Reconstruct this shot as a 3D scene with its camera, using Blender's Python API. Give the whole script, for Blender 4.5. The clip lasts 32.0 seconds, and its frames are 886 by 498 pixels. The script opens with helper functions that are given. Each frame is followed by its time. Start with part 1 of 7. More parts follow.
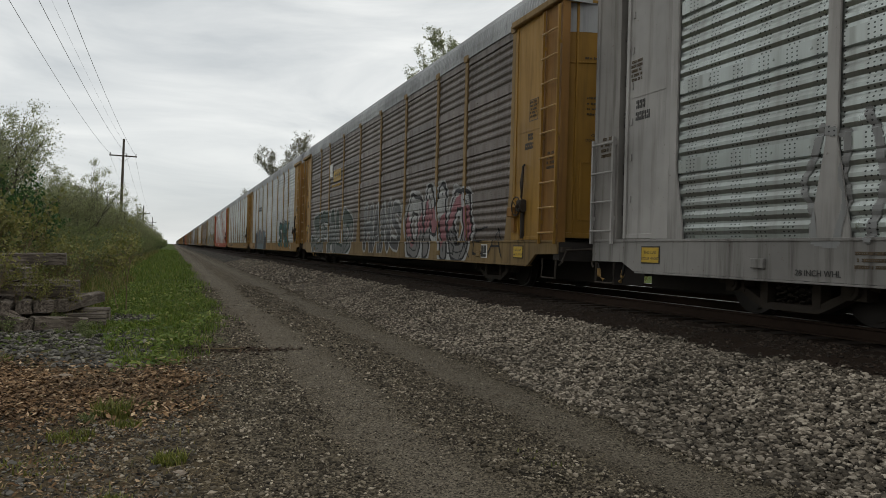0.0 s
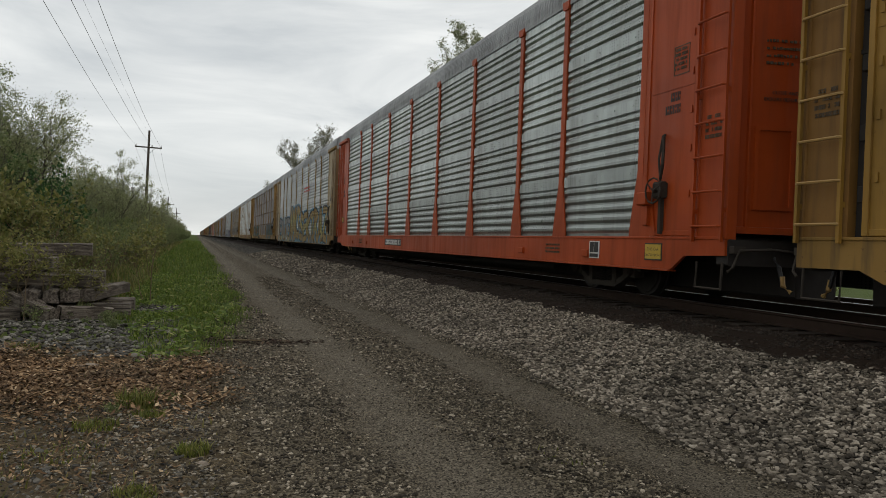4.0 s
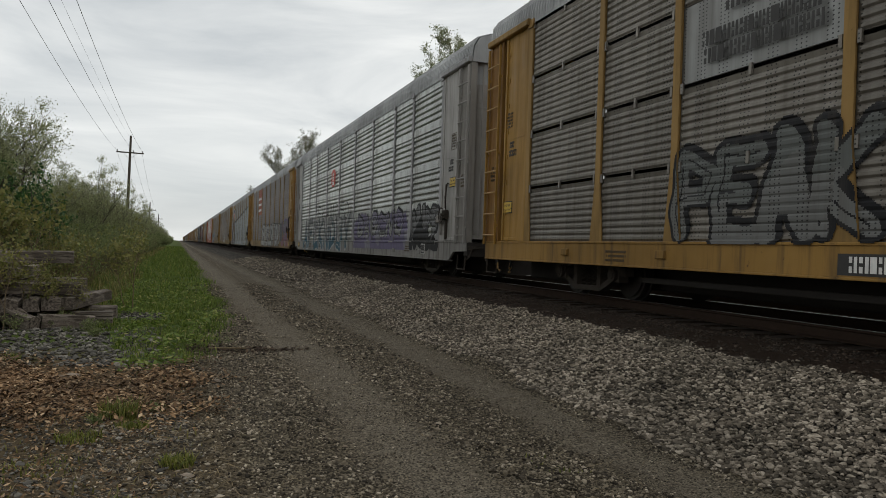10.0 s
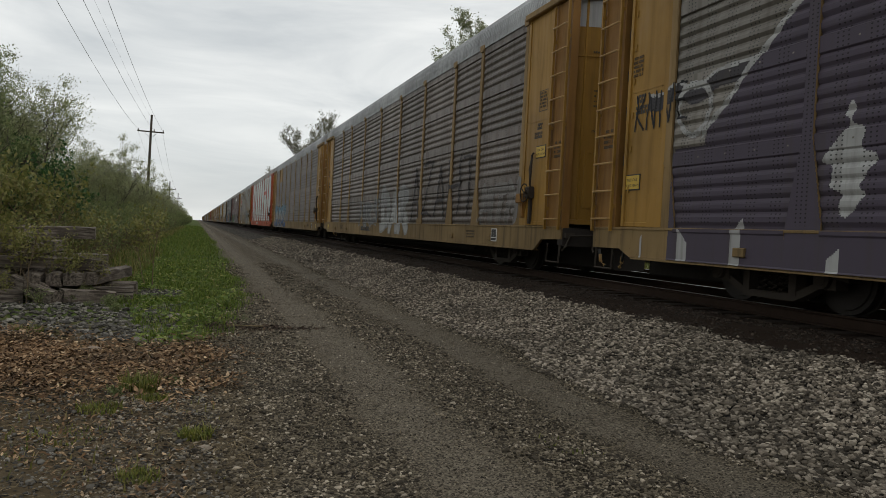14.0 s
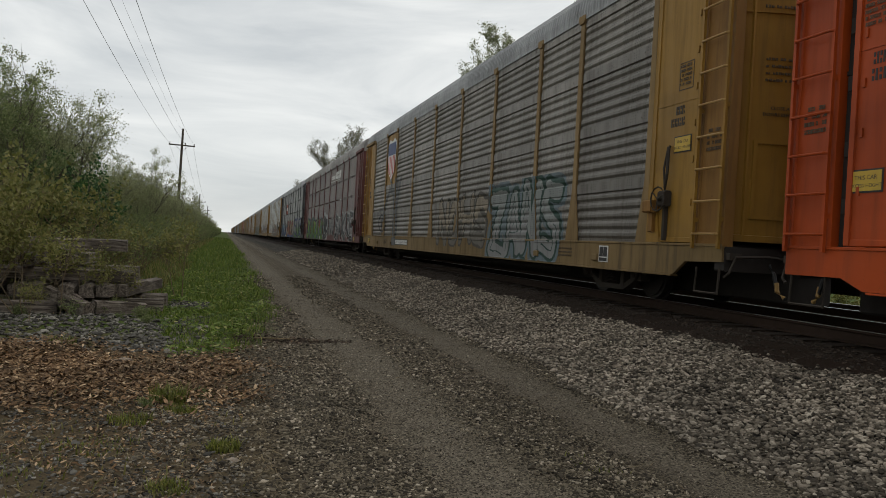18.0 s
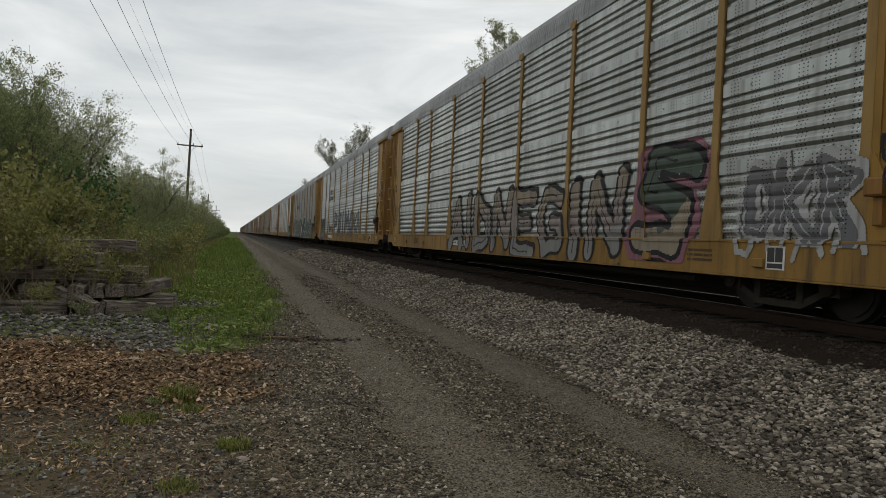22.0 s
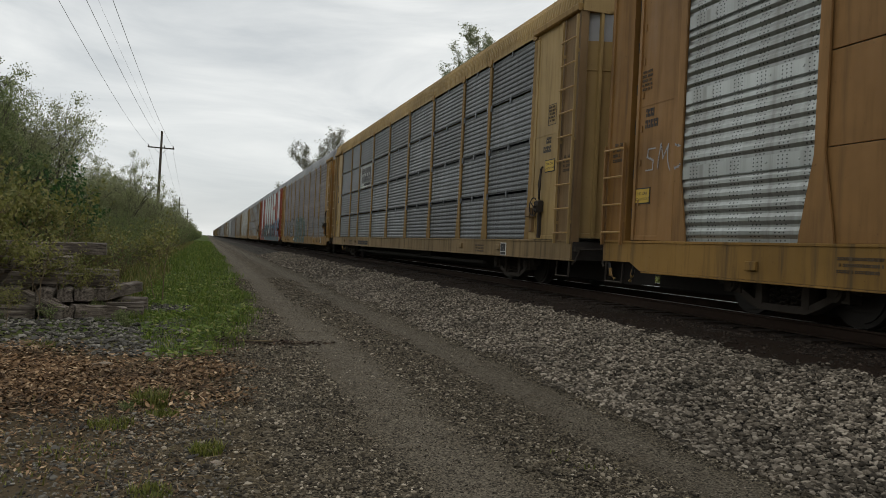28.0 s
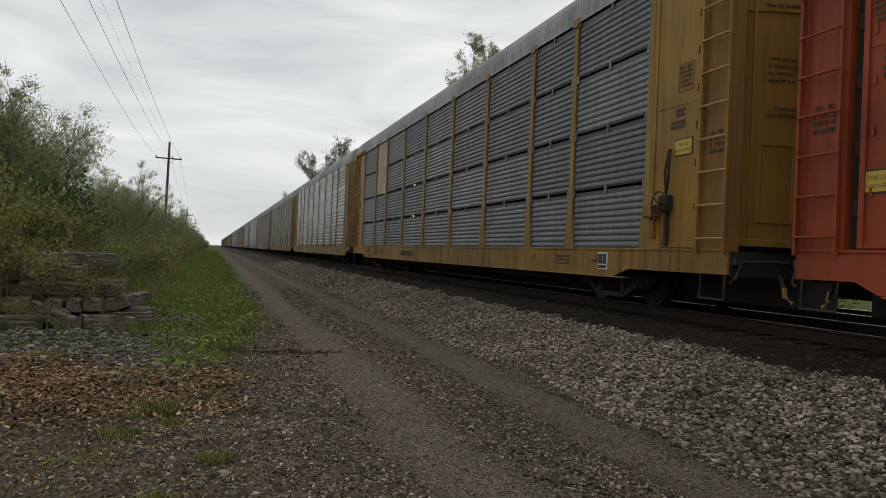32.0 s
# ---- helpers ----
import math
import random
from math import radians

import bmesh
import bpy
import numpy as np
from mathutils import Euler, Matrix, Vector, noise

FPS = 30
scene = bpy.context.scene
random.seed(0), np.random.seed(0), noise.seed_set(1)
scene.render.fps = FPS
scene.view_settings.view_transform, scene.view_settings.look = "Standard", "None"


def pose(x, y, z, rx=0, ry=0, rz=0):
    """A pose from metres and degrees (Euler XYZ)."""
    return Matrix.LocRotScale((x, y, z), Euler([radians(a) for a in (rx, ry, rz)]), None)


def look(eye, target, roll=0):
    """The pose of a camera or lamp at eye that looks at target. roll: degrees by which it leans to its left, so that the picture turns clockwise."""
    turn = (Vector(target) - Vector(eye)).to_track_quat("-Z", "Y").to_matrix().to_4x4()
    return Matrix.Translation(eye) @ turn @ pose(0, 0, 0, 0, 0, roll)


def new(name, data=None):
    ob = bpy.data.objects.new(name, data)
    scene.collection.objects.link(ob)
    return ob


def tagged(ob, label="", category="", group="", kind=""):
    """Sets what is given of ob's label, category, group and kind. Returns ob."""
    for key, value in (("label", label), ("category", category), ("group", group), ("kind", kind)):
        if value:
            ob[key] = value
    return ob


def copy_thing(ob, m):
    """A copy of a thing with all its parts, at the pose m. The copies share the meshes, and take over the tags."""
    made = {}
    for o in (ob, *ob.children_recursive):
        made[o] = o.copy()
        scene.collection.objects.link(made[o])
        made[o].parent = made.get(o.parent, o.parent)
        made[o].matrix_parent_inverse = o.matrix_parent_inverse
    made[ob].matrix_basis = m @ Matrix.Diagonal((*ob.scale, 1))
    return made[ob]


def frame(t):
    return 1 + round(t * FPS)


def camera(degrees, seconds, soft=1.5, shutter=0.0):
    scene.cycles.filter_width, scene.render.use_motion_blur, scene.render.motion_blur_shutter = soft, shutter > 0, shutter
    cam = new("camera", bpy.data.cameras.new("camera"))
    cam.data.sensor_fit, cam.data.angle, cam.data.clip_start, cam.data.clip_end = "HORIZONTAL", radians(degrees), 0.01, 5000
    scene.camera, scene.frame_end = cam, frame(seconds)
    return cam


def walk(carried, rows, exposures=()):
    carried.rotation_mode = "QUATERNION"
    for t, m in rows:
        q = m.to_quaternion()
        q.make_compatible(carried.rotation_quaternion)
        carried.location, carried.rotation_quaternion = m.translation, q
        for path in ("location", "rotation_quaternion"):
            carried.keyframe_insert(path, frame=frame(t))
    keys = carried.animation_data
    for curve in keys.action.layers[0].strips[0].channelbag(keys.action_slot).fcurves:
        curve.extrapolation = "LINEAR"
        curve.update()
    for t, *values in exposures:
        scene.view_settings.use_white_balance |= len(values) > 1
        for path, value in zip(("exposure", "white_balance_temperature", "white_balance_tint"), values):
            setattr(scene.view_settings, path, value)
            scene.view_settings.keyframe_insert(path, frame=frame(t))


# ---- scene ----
# World: metres, y along the track away from the camera, x to the right, road level at z = 0.
EYE_Z = 1.45
cam = camera(62.5, 32.0, soft=0.55)

# seconds, eye x, y, z, pitch up, lean, yaw
PATH = [
    (0.0, 0.020, -0.010, -0.038, 0.14, -1.51, -20.34),
    (0.5, 0.014, -0.024, -0.042, 0.13, -1.52, -21.43),
    (1.0, 0.017, -0.007, -0.040, 0.22, -1.42, -20.16),
    (1.5, 0.011, -0.036, -0.040, -0.01, -1.49, -20.61),
    (2.0, 0.008, -0.003, -0.043, 0.00, -1.44, -19.48),
    (2.5, 0.002, -0.009, -0.047, -0.11, -1.54, -18.44),
    (4.5, 0.014, 0.009, -0.016, -0.35, -2.73, -19.19),
    (5.0, 0.002, -0.003, -0.011, -0.28, -3.33, -19.68),
    (5.5, 0.012, -0.008, -0.013, -1.16, -3.53, -19.79),
    (6.0, 0.037, 0.006, -0.057, -1.40, 0.89, -19.22),
    (6.5, 0.041, -0.049, -0.070, -1.76, 2.61, -20.61),
    (7.0, 0.044, -0.014, -0.074, -2.68, 3.75, -20.46),
    (7.5, 0.049, -0.014, -0.075, -3.72, 2.95, -20.04),
    (8.0, 0.061, -0.004, -0.072, -4.83, 2.60, -21.28),
    (8.5, 0.072, 0.001, -0.058, -4.42, 2.93, -20.02),
    (9.0, 0.051, 0.001, -0.055, -4.10, 0.69, -21.08),
    (9.5, 0.033, 0.008, -0.049, -2.72, -0.55, -20.33),
    (10.0, 0.001, 0.019, -0.002, -0.00, -1.91, -19.94),
    (10.5, 0.006, -0.003, 0.011, -0.11, -3.26, -21.04),
    (11.0, 0.017, 0.004, 0.013, 0.85, -2.23, -21.19),
    (11.5, 0.009, -0.006, -0.001, 0.22, -1.29, -19.46),
    (12.0, 0.009, 0.001, -0.003, -0.13, -1.71, -18.19),
    (12.5, 0.002, -0.008, -0.011, -0.23, -1.94, -17.84),
    (13.0, 0.001, -0.019, -0.018, -0.40, -2.43, -18.42),
    (13.5, 0.002, 0.006, -0.020, -0.76, -2.47, -18.13),
    (14.0, -0.008, 0.006, -0.028, -1.29, -2.96, -18.68),
    (14.5, 0.003, 0.029, -0.013, -1.19, -2.78, -17.90),
    (16.5, -0.005, 0.011, -0.007, -0.33, -2.64, -16.82),
    (17.0, 0.000, 0.019, -0.004, -0.34, -2.85, -16.58),
    (17.5, -0.004, 0.013, -0.005, -0.41, -2.85, -15.96),
    (18.0, -0.018, -0.011, -0.009, -0.38, -3.23, -16.59),
    (18.5, -0.007, 0.010, -0.011, -0.51, -2.67, -16.57),
    (19.0, -0.019, -0.000, -0.009, -0.57, -2.65, -16.41),
    (19.5, -0.016, 0.008, -0.013, -0.54, -2.91, -15.29),
    (20.0, -0.017, 0.005, -0.015, -0.56, -2.80, -15.36),
    (20.5, -0.033, -0.003, -0.015, -0.55, -3.09, -15.67),
    (21.0, -0.015, 0.008, -0.015, -0.58, -2.74, -15.49),
    (21.5, -0.032, -0.001, -0.019, -0.55, -2.88, -15.83),
    (22.0, -0.013, 0.007, -0.016, -0.57, -2.78, -15.97),
    (22.5, -0.013, 0.010, -0.017, -0.61, -2.39, -15.95),
    (23.0, -0.029, -0.005, -0.018, -0.31, -2.67, -16.27),
    (23.5, -0.020, 0.008, -0.023, -0.51, -2.28, -16.68),
    (24.0, -0.027, 0.003, -0.025, -0.54, -2.40, -16.97),
    (24.5, -0.025, 0.006, -0.024, -0.56, -2.82, -17.05),
    (25.0, -0.024, 0.007, -0.024, -0.54, -2.80, -17.23),
    (25.5, -0.020, 0.007, -0.023, -0.49, -2.78, -17.76),
    (27.5, -0.025, -0.000, -0.023, -0.36, -2.72, -17.54),
    (28.0, -0.023, 0.000, -0.025, -0.21, -2.73, -17.97),
    (28.5, -0.013, 0.007, -0.021, -0.13, -2.54, -18.06),
    (29.0, -0.017, 0.009, -0.019, -0.17, -1.95, -17.22),
    (29.5, -0.023, -0.004, -0.020, 0.03, -2.26, -17.26),
    (30.0, -0.021, 0.010, -0.026, 0.08, -2.16, -17.82),
    (30.5, -0.026, 0.007, -0.030, 0.08, -2.46, -17.79),
    (31.0, -0.027, -0.004, -0.028, 0.17, -2.10, -17.48),
    (31.5, -0.017, 0.002, -0.030, 0.16, -1.96, -17.54),
    (32.0, -0.022, 0.005, -0.029, 0.44, -2.42, -17.41),
]


def cam_pose(x, y, z, pitch, lean, yaw):
    return (pose(x, y, z + EYE_Z, 0, 0, yaw) @ pose(0, 0, 0, 90 + pitch, 0, 0) @ pose(0, 0, 0, 0, 0, -lean))


# the clip's camera lifts its exposure while the picture holds more bright metal
LIFT = [(0.0, 0.0), (5.0, 0.0), (5.5, 0.1), (6.0, 0.22), (7.0, 0.32), (8.0, 0.5), (8.5, 0.42), (9.0, 0.22), (9.5, 0.1), (10.0, 0.0), (32.0, 0.0)]
walk(cam, [(r[0], cam_pose(*r[1:])) for r in PATH], LIFT)

TRACK_X, RAIL_Z = 8.17, 0.68       # centre of the near track, top of its rails
CAR_PITCH, SPEED, FIRST_Y = 29.016, 22.768, -3.105
# the train does not roll quite evenly: seconds, metres behind or ahead of its mean pace
DRIFT = [(0.0, -0.22), (2.5, -0.25), (5.0, 0.08), (8.0, 0.2), (14.0, 0.15), (20.0, 0.2), (23.0, 0.0), (28.0, -0.3), (32.0, -0.55)]


# ---------------------------------------------------------------- light
def make_world():
    w = bpy.data.worlds.new("overcast_sky")
    scene.world = w
    w.use_nodes = True
    nt = w.node_tree
    nt.nodes.clear()
    out = nt.nodes.new("ShaderNodeOutputWorld")
    bg = nt.nodes.new("ShaderNodeBackground")
    sky = nt.nodes.new("ShaderNodeTexSky")
    sky.sky_type, sky.sun_disc = "NISHITA", False
    sky.sun_elevation, sky.sun_rotation = radians(48), radians(115)
    co = nt.nodes.new("ShaderNodeTexCoord")
    mp = nt.nodes.new("ShaderNodeMapping")
    mp.inputs["Scale"].default_value = (1.0, 1.0, 4.5)
    n1 = nt.nodes.new("ShaderNodeTexNoise")
    n1.inputs["Scale"].default_value, n1.inputs["Detail"].default_value, n1.inputs["Roughness"].default_value = 2.6, 7, 0.55
    n1.inputs["Distortion"].default_value = 0.5
    ramp = nt.nodes.new("ShaderNodeValToRGB")
    e = ramp.color_ramp.elements
    e[0].position, e[0].color = 0.34, (0.62, 0.65, 0.66, 1)
    e[1].position, e[1].color = 0.66, (0.965, 0.975, 0.95, 1)
    dim = nt.nodes.new("ShaderNodeVectorMath")
    dim.operation = "SCALE"
    dim.inputs["Scale"].default_value = 0.10
    mix = nt.nodes.new("ShaderNodeMixRGB")
    mix.inputs["Fac"].default_value = 0.9
    lk = nt.links.new
    lk(co.outputs["Generated"], mp.inputs["Vector"])
    lk(mp.outputs["Vector"], n1.inputs["Vector"])
    lk(n1.outputs["Fac"], ramp.inputs["Fac"])
    lk(sky.outputs["Color"], dim.inputs[0])
    lk(dim.outputs["Vector"], mix.inputs["Color1"])
    lk(ramp.outputs["Color"], mix.inputs["Color2"])
    lk(mix.outputs["Color"], bg.inputs["Color"])
    bg.inputs["Strength"].default_value = 1.0
    lk(bg.outputs["Background"], out.inputs["Surface"])


make_world()
sun_data = bpy.data.lights.new("sun", "SUN")
sun_data.energy, sun_data.angle, sun_data.color = 0.6, radians(25), (1.0, 0.97, 0.92)
sun = new("sun", sun_data)
sun.matrix_world = look((30, -14, 40), (0, 0, 0))


# ---------------------------------------------------------------- materials
class Mat:
    """A node material with a Principled shader and short ways to add nodes."""

    def __init__(self, name, rough=0.7, metal=0.0):
        self.m = bpy.data.materials.new(name)
        self.m.use_nodes = True
        self.nt = self.m.node_tree
        self.b = self.nt.nodes["Principled BSDF"]
        self.b.inputs["Roughness"].default_value = rough
        self.b.inputs["Metallic"].default_value = metal
        self.co = self.nt.nodes.new("ShaderNodeTexCoord")

    def node(self, kind, **inputs):
        n = self.nt.nodes.new(kind)
        for k, v in inputs.items():
            n.inputs[k.replace("_", " ")].default_value = v
        return n

    def link(self, a, b):
        self.nt.links.new(a, b)

    def put(self, value, socket):
        if hasattr(value, "is_output"):
            self.link(value, socket)
        else:
            socket.default_value = (*value, 1) if isinstance(value, tuple) and len(value) == 3 else value

    def coords(self, scale=(1, 1, 1), where="Object"):
        mp = self.node("ShaderNodeMapping", Scale=scale)
        self.link(self.co.outputs[where], mp.inputs["Vector"])
        return mp.outputs["Vector"]

    def noise(self, scale, detail=4, rough=0.55, stretch=(1, 1, 1), where="Object"):
        n = self.node("ShaderNodeTexNoise", Scale=scale, Detail=detail, Roughness=rough)
        self.link(self.coords(stretch, where), n.inputs["Vector"])
        return n.outputs["Fac"]

    def cells(self, scale, stretch=(1, 1, 1), where="Object", out="Color"):
        n = self.node("ShaderNodeTexVoronoi", Scale=scale)
        self.link(self.coords(stretch, where), n.inputs["Vector"])
        return n.outputs[out]

    def ramp(self, fac, stops):
        r = self.nt.nodes.new("ShaderNodeValToRGB")
        e = r.color_ramp.elements
        while len(e) < len(stops):
            e.new(0.5)
        for el, (p, c) in zip(e, stops):
            el.position, el.color = p, (*c, 1) if isinstance(c, tuple) else (c, c, c, 1)
        self.link(fac, r.inputs["Fac"])
        return r.outputs["Color"]

    def mix(self, fac, a, b, how="MIX"):
        n = self.nt.nodes.new("ShaderNodeMixRGB")
        n.blend_type = how
        self.put(fac, n.inputs["Fac"])
        self.put(a, n.inputs["Color1"])
        self.put(b, n.inputs["Color2"])
        return n.outputs["Color"]

    def math(self, how, a, b=0.0):
        n = self.nt.nodes.new("ShaderNodeMath")
        n.operation = how
        self.put(a, n.inputs[0])
        self.put(b, n.inputs[1])
        return n.outputs["Value"]

    def xyz(self, where="Object"):
        n = self.nt.nodes.new("ShaderNodeSeparateXYZ")
        self.link(self.co.outputs[where], n.inputs["Vector"])
        return n.outputs

    def random(self):
        return self.nt.nodes.new("ShaderNodeObjectInfo").outputs["Random"]

    def island(self):
        return self.nt.nodes.new("ShaderNodeNewGeometry").outputs["Random Per Island"]

    def place(self):
        n = self.nt.nodes.new("ShaderNodeSeparateXYZ")
        self.link(self.nt.nodes.new("ShaderNodeNewGeometry").outputs["Position"], n.inputs["Vector"])
        return n.outputs

    def bump(self, height, strength=0.4, distance=0.01):
        n = self.node("ShaderNodeBump", Strength=strength, Distance=distance)
        self.link(height, n.inputs["Height"])
        self.link(n.outputs["Normal"], self.b.inputs["Normal"])

    def done(self, color, rough=None):
        self.put(color, self.b.inputs["Base Color"])
        if rough is not None:
            self.put(rough, self.b.inputs["Roughness"])
        return self.m


def paint(name, color, rough=0.6, dirt=0.5, grime=(0.045, 0.038, 0.03), metal=0.0):
    """Weathered paint: streaks that run down, patches of grime, rust freckles."""
    k = Mat(name, rough, metal)
    k.b.inputs["Specular IOR Level"].default_value = 0.28
    streak = k.noise(3.0, 5, 0.6, (2.2, 2.2, 0.18))
    patch = k.noise(0.55, 4, 0.6)
    freckle = k.noise(14, 3, 0.7)
    faded = tuple(min(1, c * 1.2 + 0.006) for c in color)
    dark = tuple(c * 0.72 for c in color)
    col = k.mix(k.ramp(patch, [(0.3, 0.0), (0.7, 1.0)]), dark, faded)
    m1 = k.ramp(streak, [(0.50, 0.0), (0.78, dirt)])
    col = k.mix(m1, col, grime)
    m2 = k.ramp(freckle, [(0.66, 0.0), (0.74, dirt * 0.8)])
    col = k.mix(m2, col, (0.07, 0.032, 0.016))
    k.bump(k.noise(9, 3), 0.12, 0.01)
    return k.done(col, k.ramp(streak, [(0.3, rough - 0.12), (0.7, min(1, rough + 0.2))]))


def holes(k, col, above=None):
    """Columns of small punched holes."""
    ax = k.xyz()
    cell = lambda v, n: k.math("ABSOLUTE", k.math("SUBTRACT", k.math("FRACT", k.math("MULTIPLY", v, n)), 0.5))
    dy, dz = cell(ax["Y"], 14.0), cell(ax["Z"], 20.0)
    r2 = k.math("ADD", k.math("MULTIPLY", dy, dy), k.math("MULTIPLY", dz, dz))
    hole = k.math("LESS_THAN", r2, 0.036)
    group = k.math("LESS_THAN", k.math("FRACT", k.math("MULTIPLY", ax["Y"], 2.3)), 0.52)
    if above is not None:
        group = k.math("MULTIPLY", group, k.math("GREATER_THAN", ax["Z"], above))
    return k.mix(k.math("MULTIPLY", k.math("MULTIPLY", hole, group), 0.85), col, (0.012, 0.012, 0.012))


def panel(name, color, dirt_color, dirt, metal=0.0, rough=0.5):
    """Pressed side sheets: dull zinc or dusty paint with columns of punched holes."""
    k = Mat(name, rough, metal)
    streak = k.noise(2.4, 5, 0.65, (2.6, 2.6, 0.12))
    patch = k.noise(0.9, 4, 0.6, (1, 1, 0.6))
    tone = k.random()
    light = tuple(min(1, c * 1.22) for c in color)
    dark = tuple(c * 0.74 for c in color)
    col = k.mix(tone, dark, light)
    col = k.mix(k.ramp(patch, [(0.35, 0.0), (0.75, 0.55)]), col, dirt_color)
    col = k.mix(k.ramp(streak, [(0.45, 0.0), (0.78, dirt)]), col, dirt_color)
    col = holes(k, col)
    k.bump(k.noise(5, 3), 0.15, 0.01)
    return k.done(col, k.ramp(streak, [(0.3, rough - 0.1), (0.75, min(1, rough + 0.3))]))


def plain(name, color, rough=0.7, metal=0.0, vary=0.25, scale=8):
    k = Mat(name, rough, metal)
    k.b.inputs["Specular IOR Level"].default_value = 0.2 if rough > 0.75 else 0.5
    n = k.noise(scale, 4)
    col = k.mix(n, tuple(c * (1 - vary) for c in color), tuple(min(1, c * (1 + vary)) for c in color))
    k.bump(k.noise(scale * 3, 3), 0.15, 0.01)
    return k.done(col)


def spray(name, color):
    k = Mat(name, 0.65)
    k.b.inputs["Specular IOR Level"].default_value = 0.2
    color = tuple(c * 0.66 for c in color)
    n = k.noise(2.2, 4)
    col = k.mix(k.ramp(n, [(0.3, 0.0), (0.75, 0.5)]), color, tuple(c * 0.55 + 0.02 for c in color))
    col = k.mix(k.ramp(k.noise(3, 5, 0.6, (2.5, 2.5, 0.15)), [(0.5, 0.0), (0.8, 0.55)]), col, (0.06, 0.05, 0.04))
    return k.done(holes(k, col, 1.03))


def pebbles(name, stops, rough=0.9):
    """Loose stones, each with its own tone."""
    k = Mat(name, rough)
    k.b.inputs["Specular IOR Level"].default_value = 0.2
    col = k.ramp(k.island(), stops)
    col = k.mix(k.ramp(k.noise(30, 4), [(0.35, 0.0), (0.75, 0.5)]), col, (0.05, 0.045, 0.04))
    # dusty and damp patches, metres across
    col = k.mix(k.ramp(k.noise(0.9, 3, 0.6), [(0.45, 0.0), (0.68, 0.5)]), col, (0.035, 0.030, 0.022))
    k.bump(k.noise(60, 3), 0.3, 0.005)
    return k.done(col)


def leafy(name, stops, rough=0.6, thin=0.5):
    k = Mat(name, rough)
    col = k.ramp(k.island(), stops)
    col = k.mix(k.ramp(k.random(), [(0.0, 0.0), (1.0, 0.35)]), col, tuple(c * 0.6 for c in stops[0][1]))
    k.b.inputs["Transmission Weight"].default_value = 0.0
    k.b.inputs["Subsurface Weight"].default_value = 0.0
    m = k.done(col)
    nt = m.node_tree
    tl = nt.nodes.new("ShaderNodeBsdfTranslucent")
    nt.links.new(col, tl.inputs["Color"])
    mx = nt.nodes.new("ShaderNodeMixShader")
    mx.inputs["Fac"].default_value = thin
    nt.links.new(k.b.outputs["BSDF"], mx.inputs[1])
    nt.links.new(tl.outputs["BSDF"], mx.inputs[2])
    nt.links.new(mx.outputs["Shader"], nt.nodes["Material Output"].inputs["Surface"])
    return m


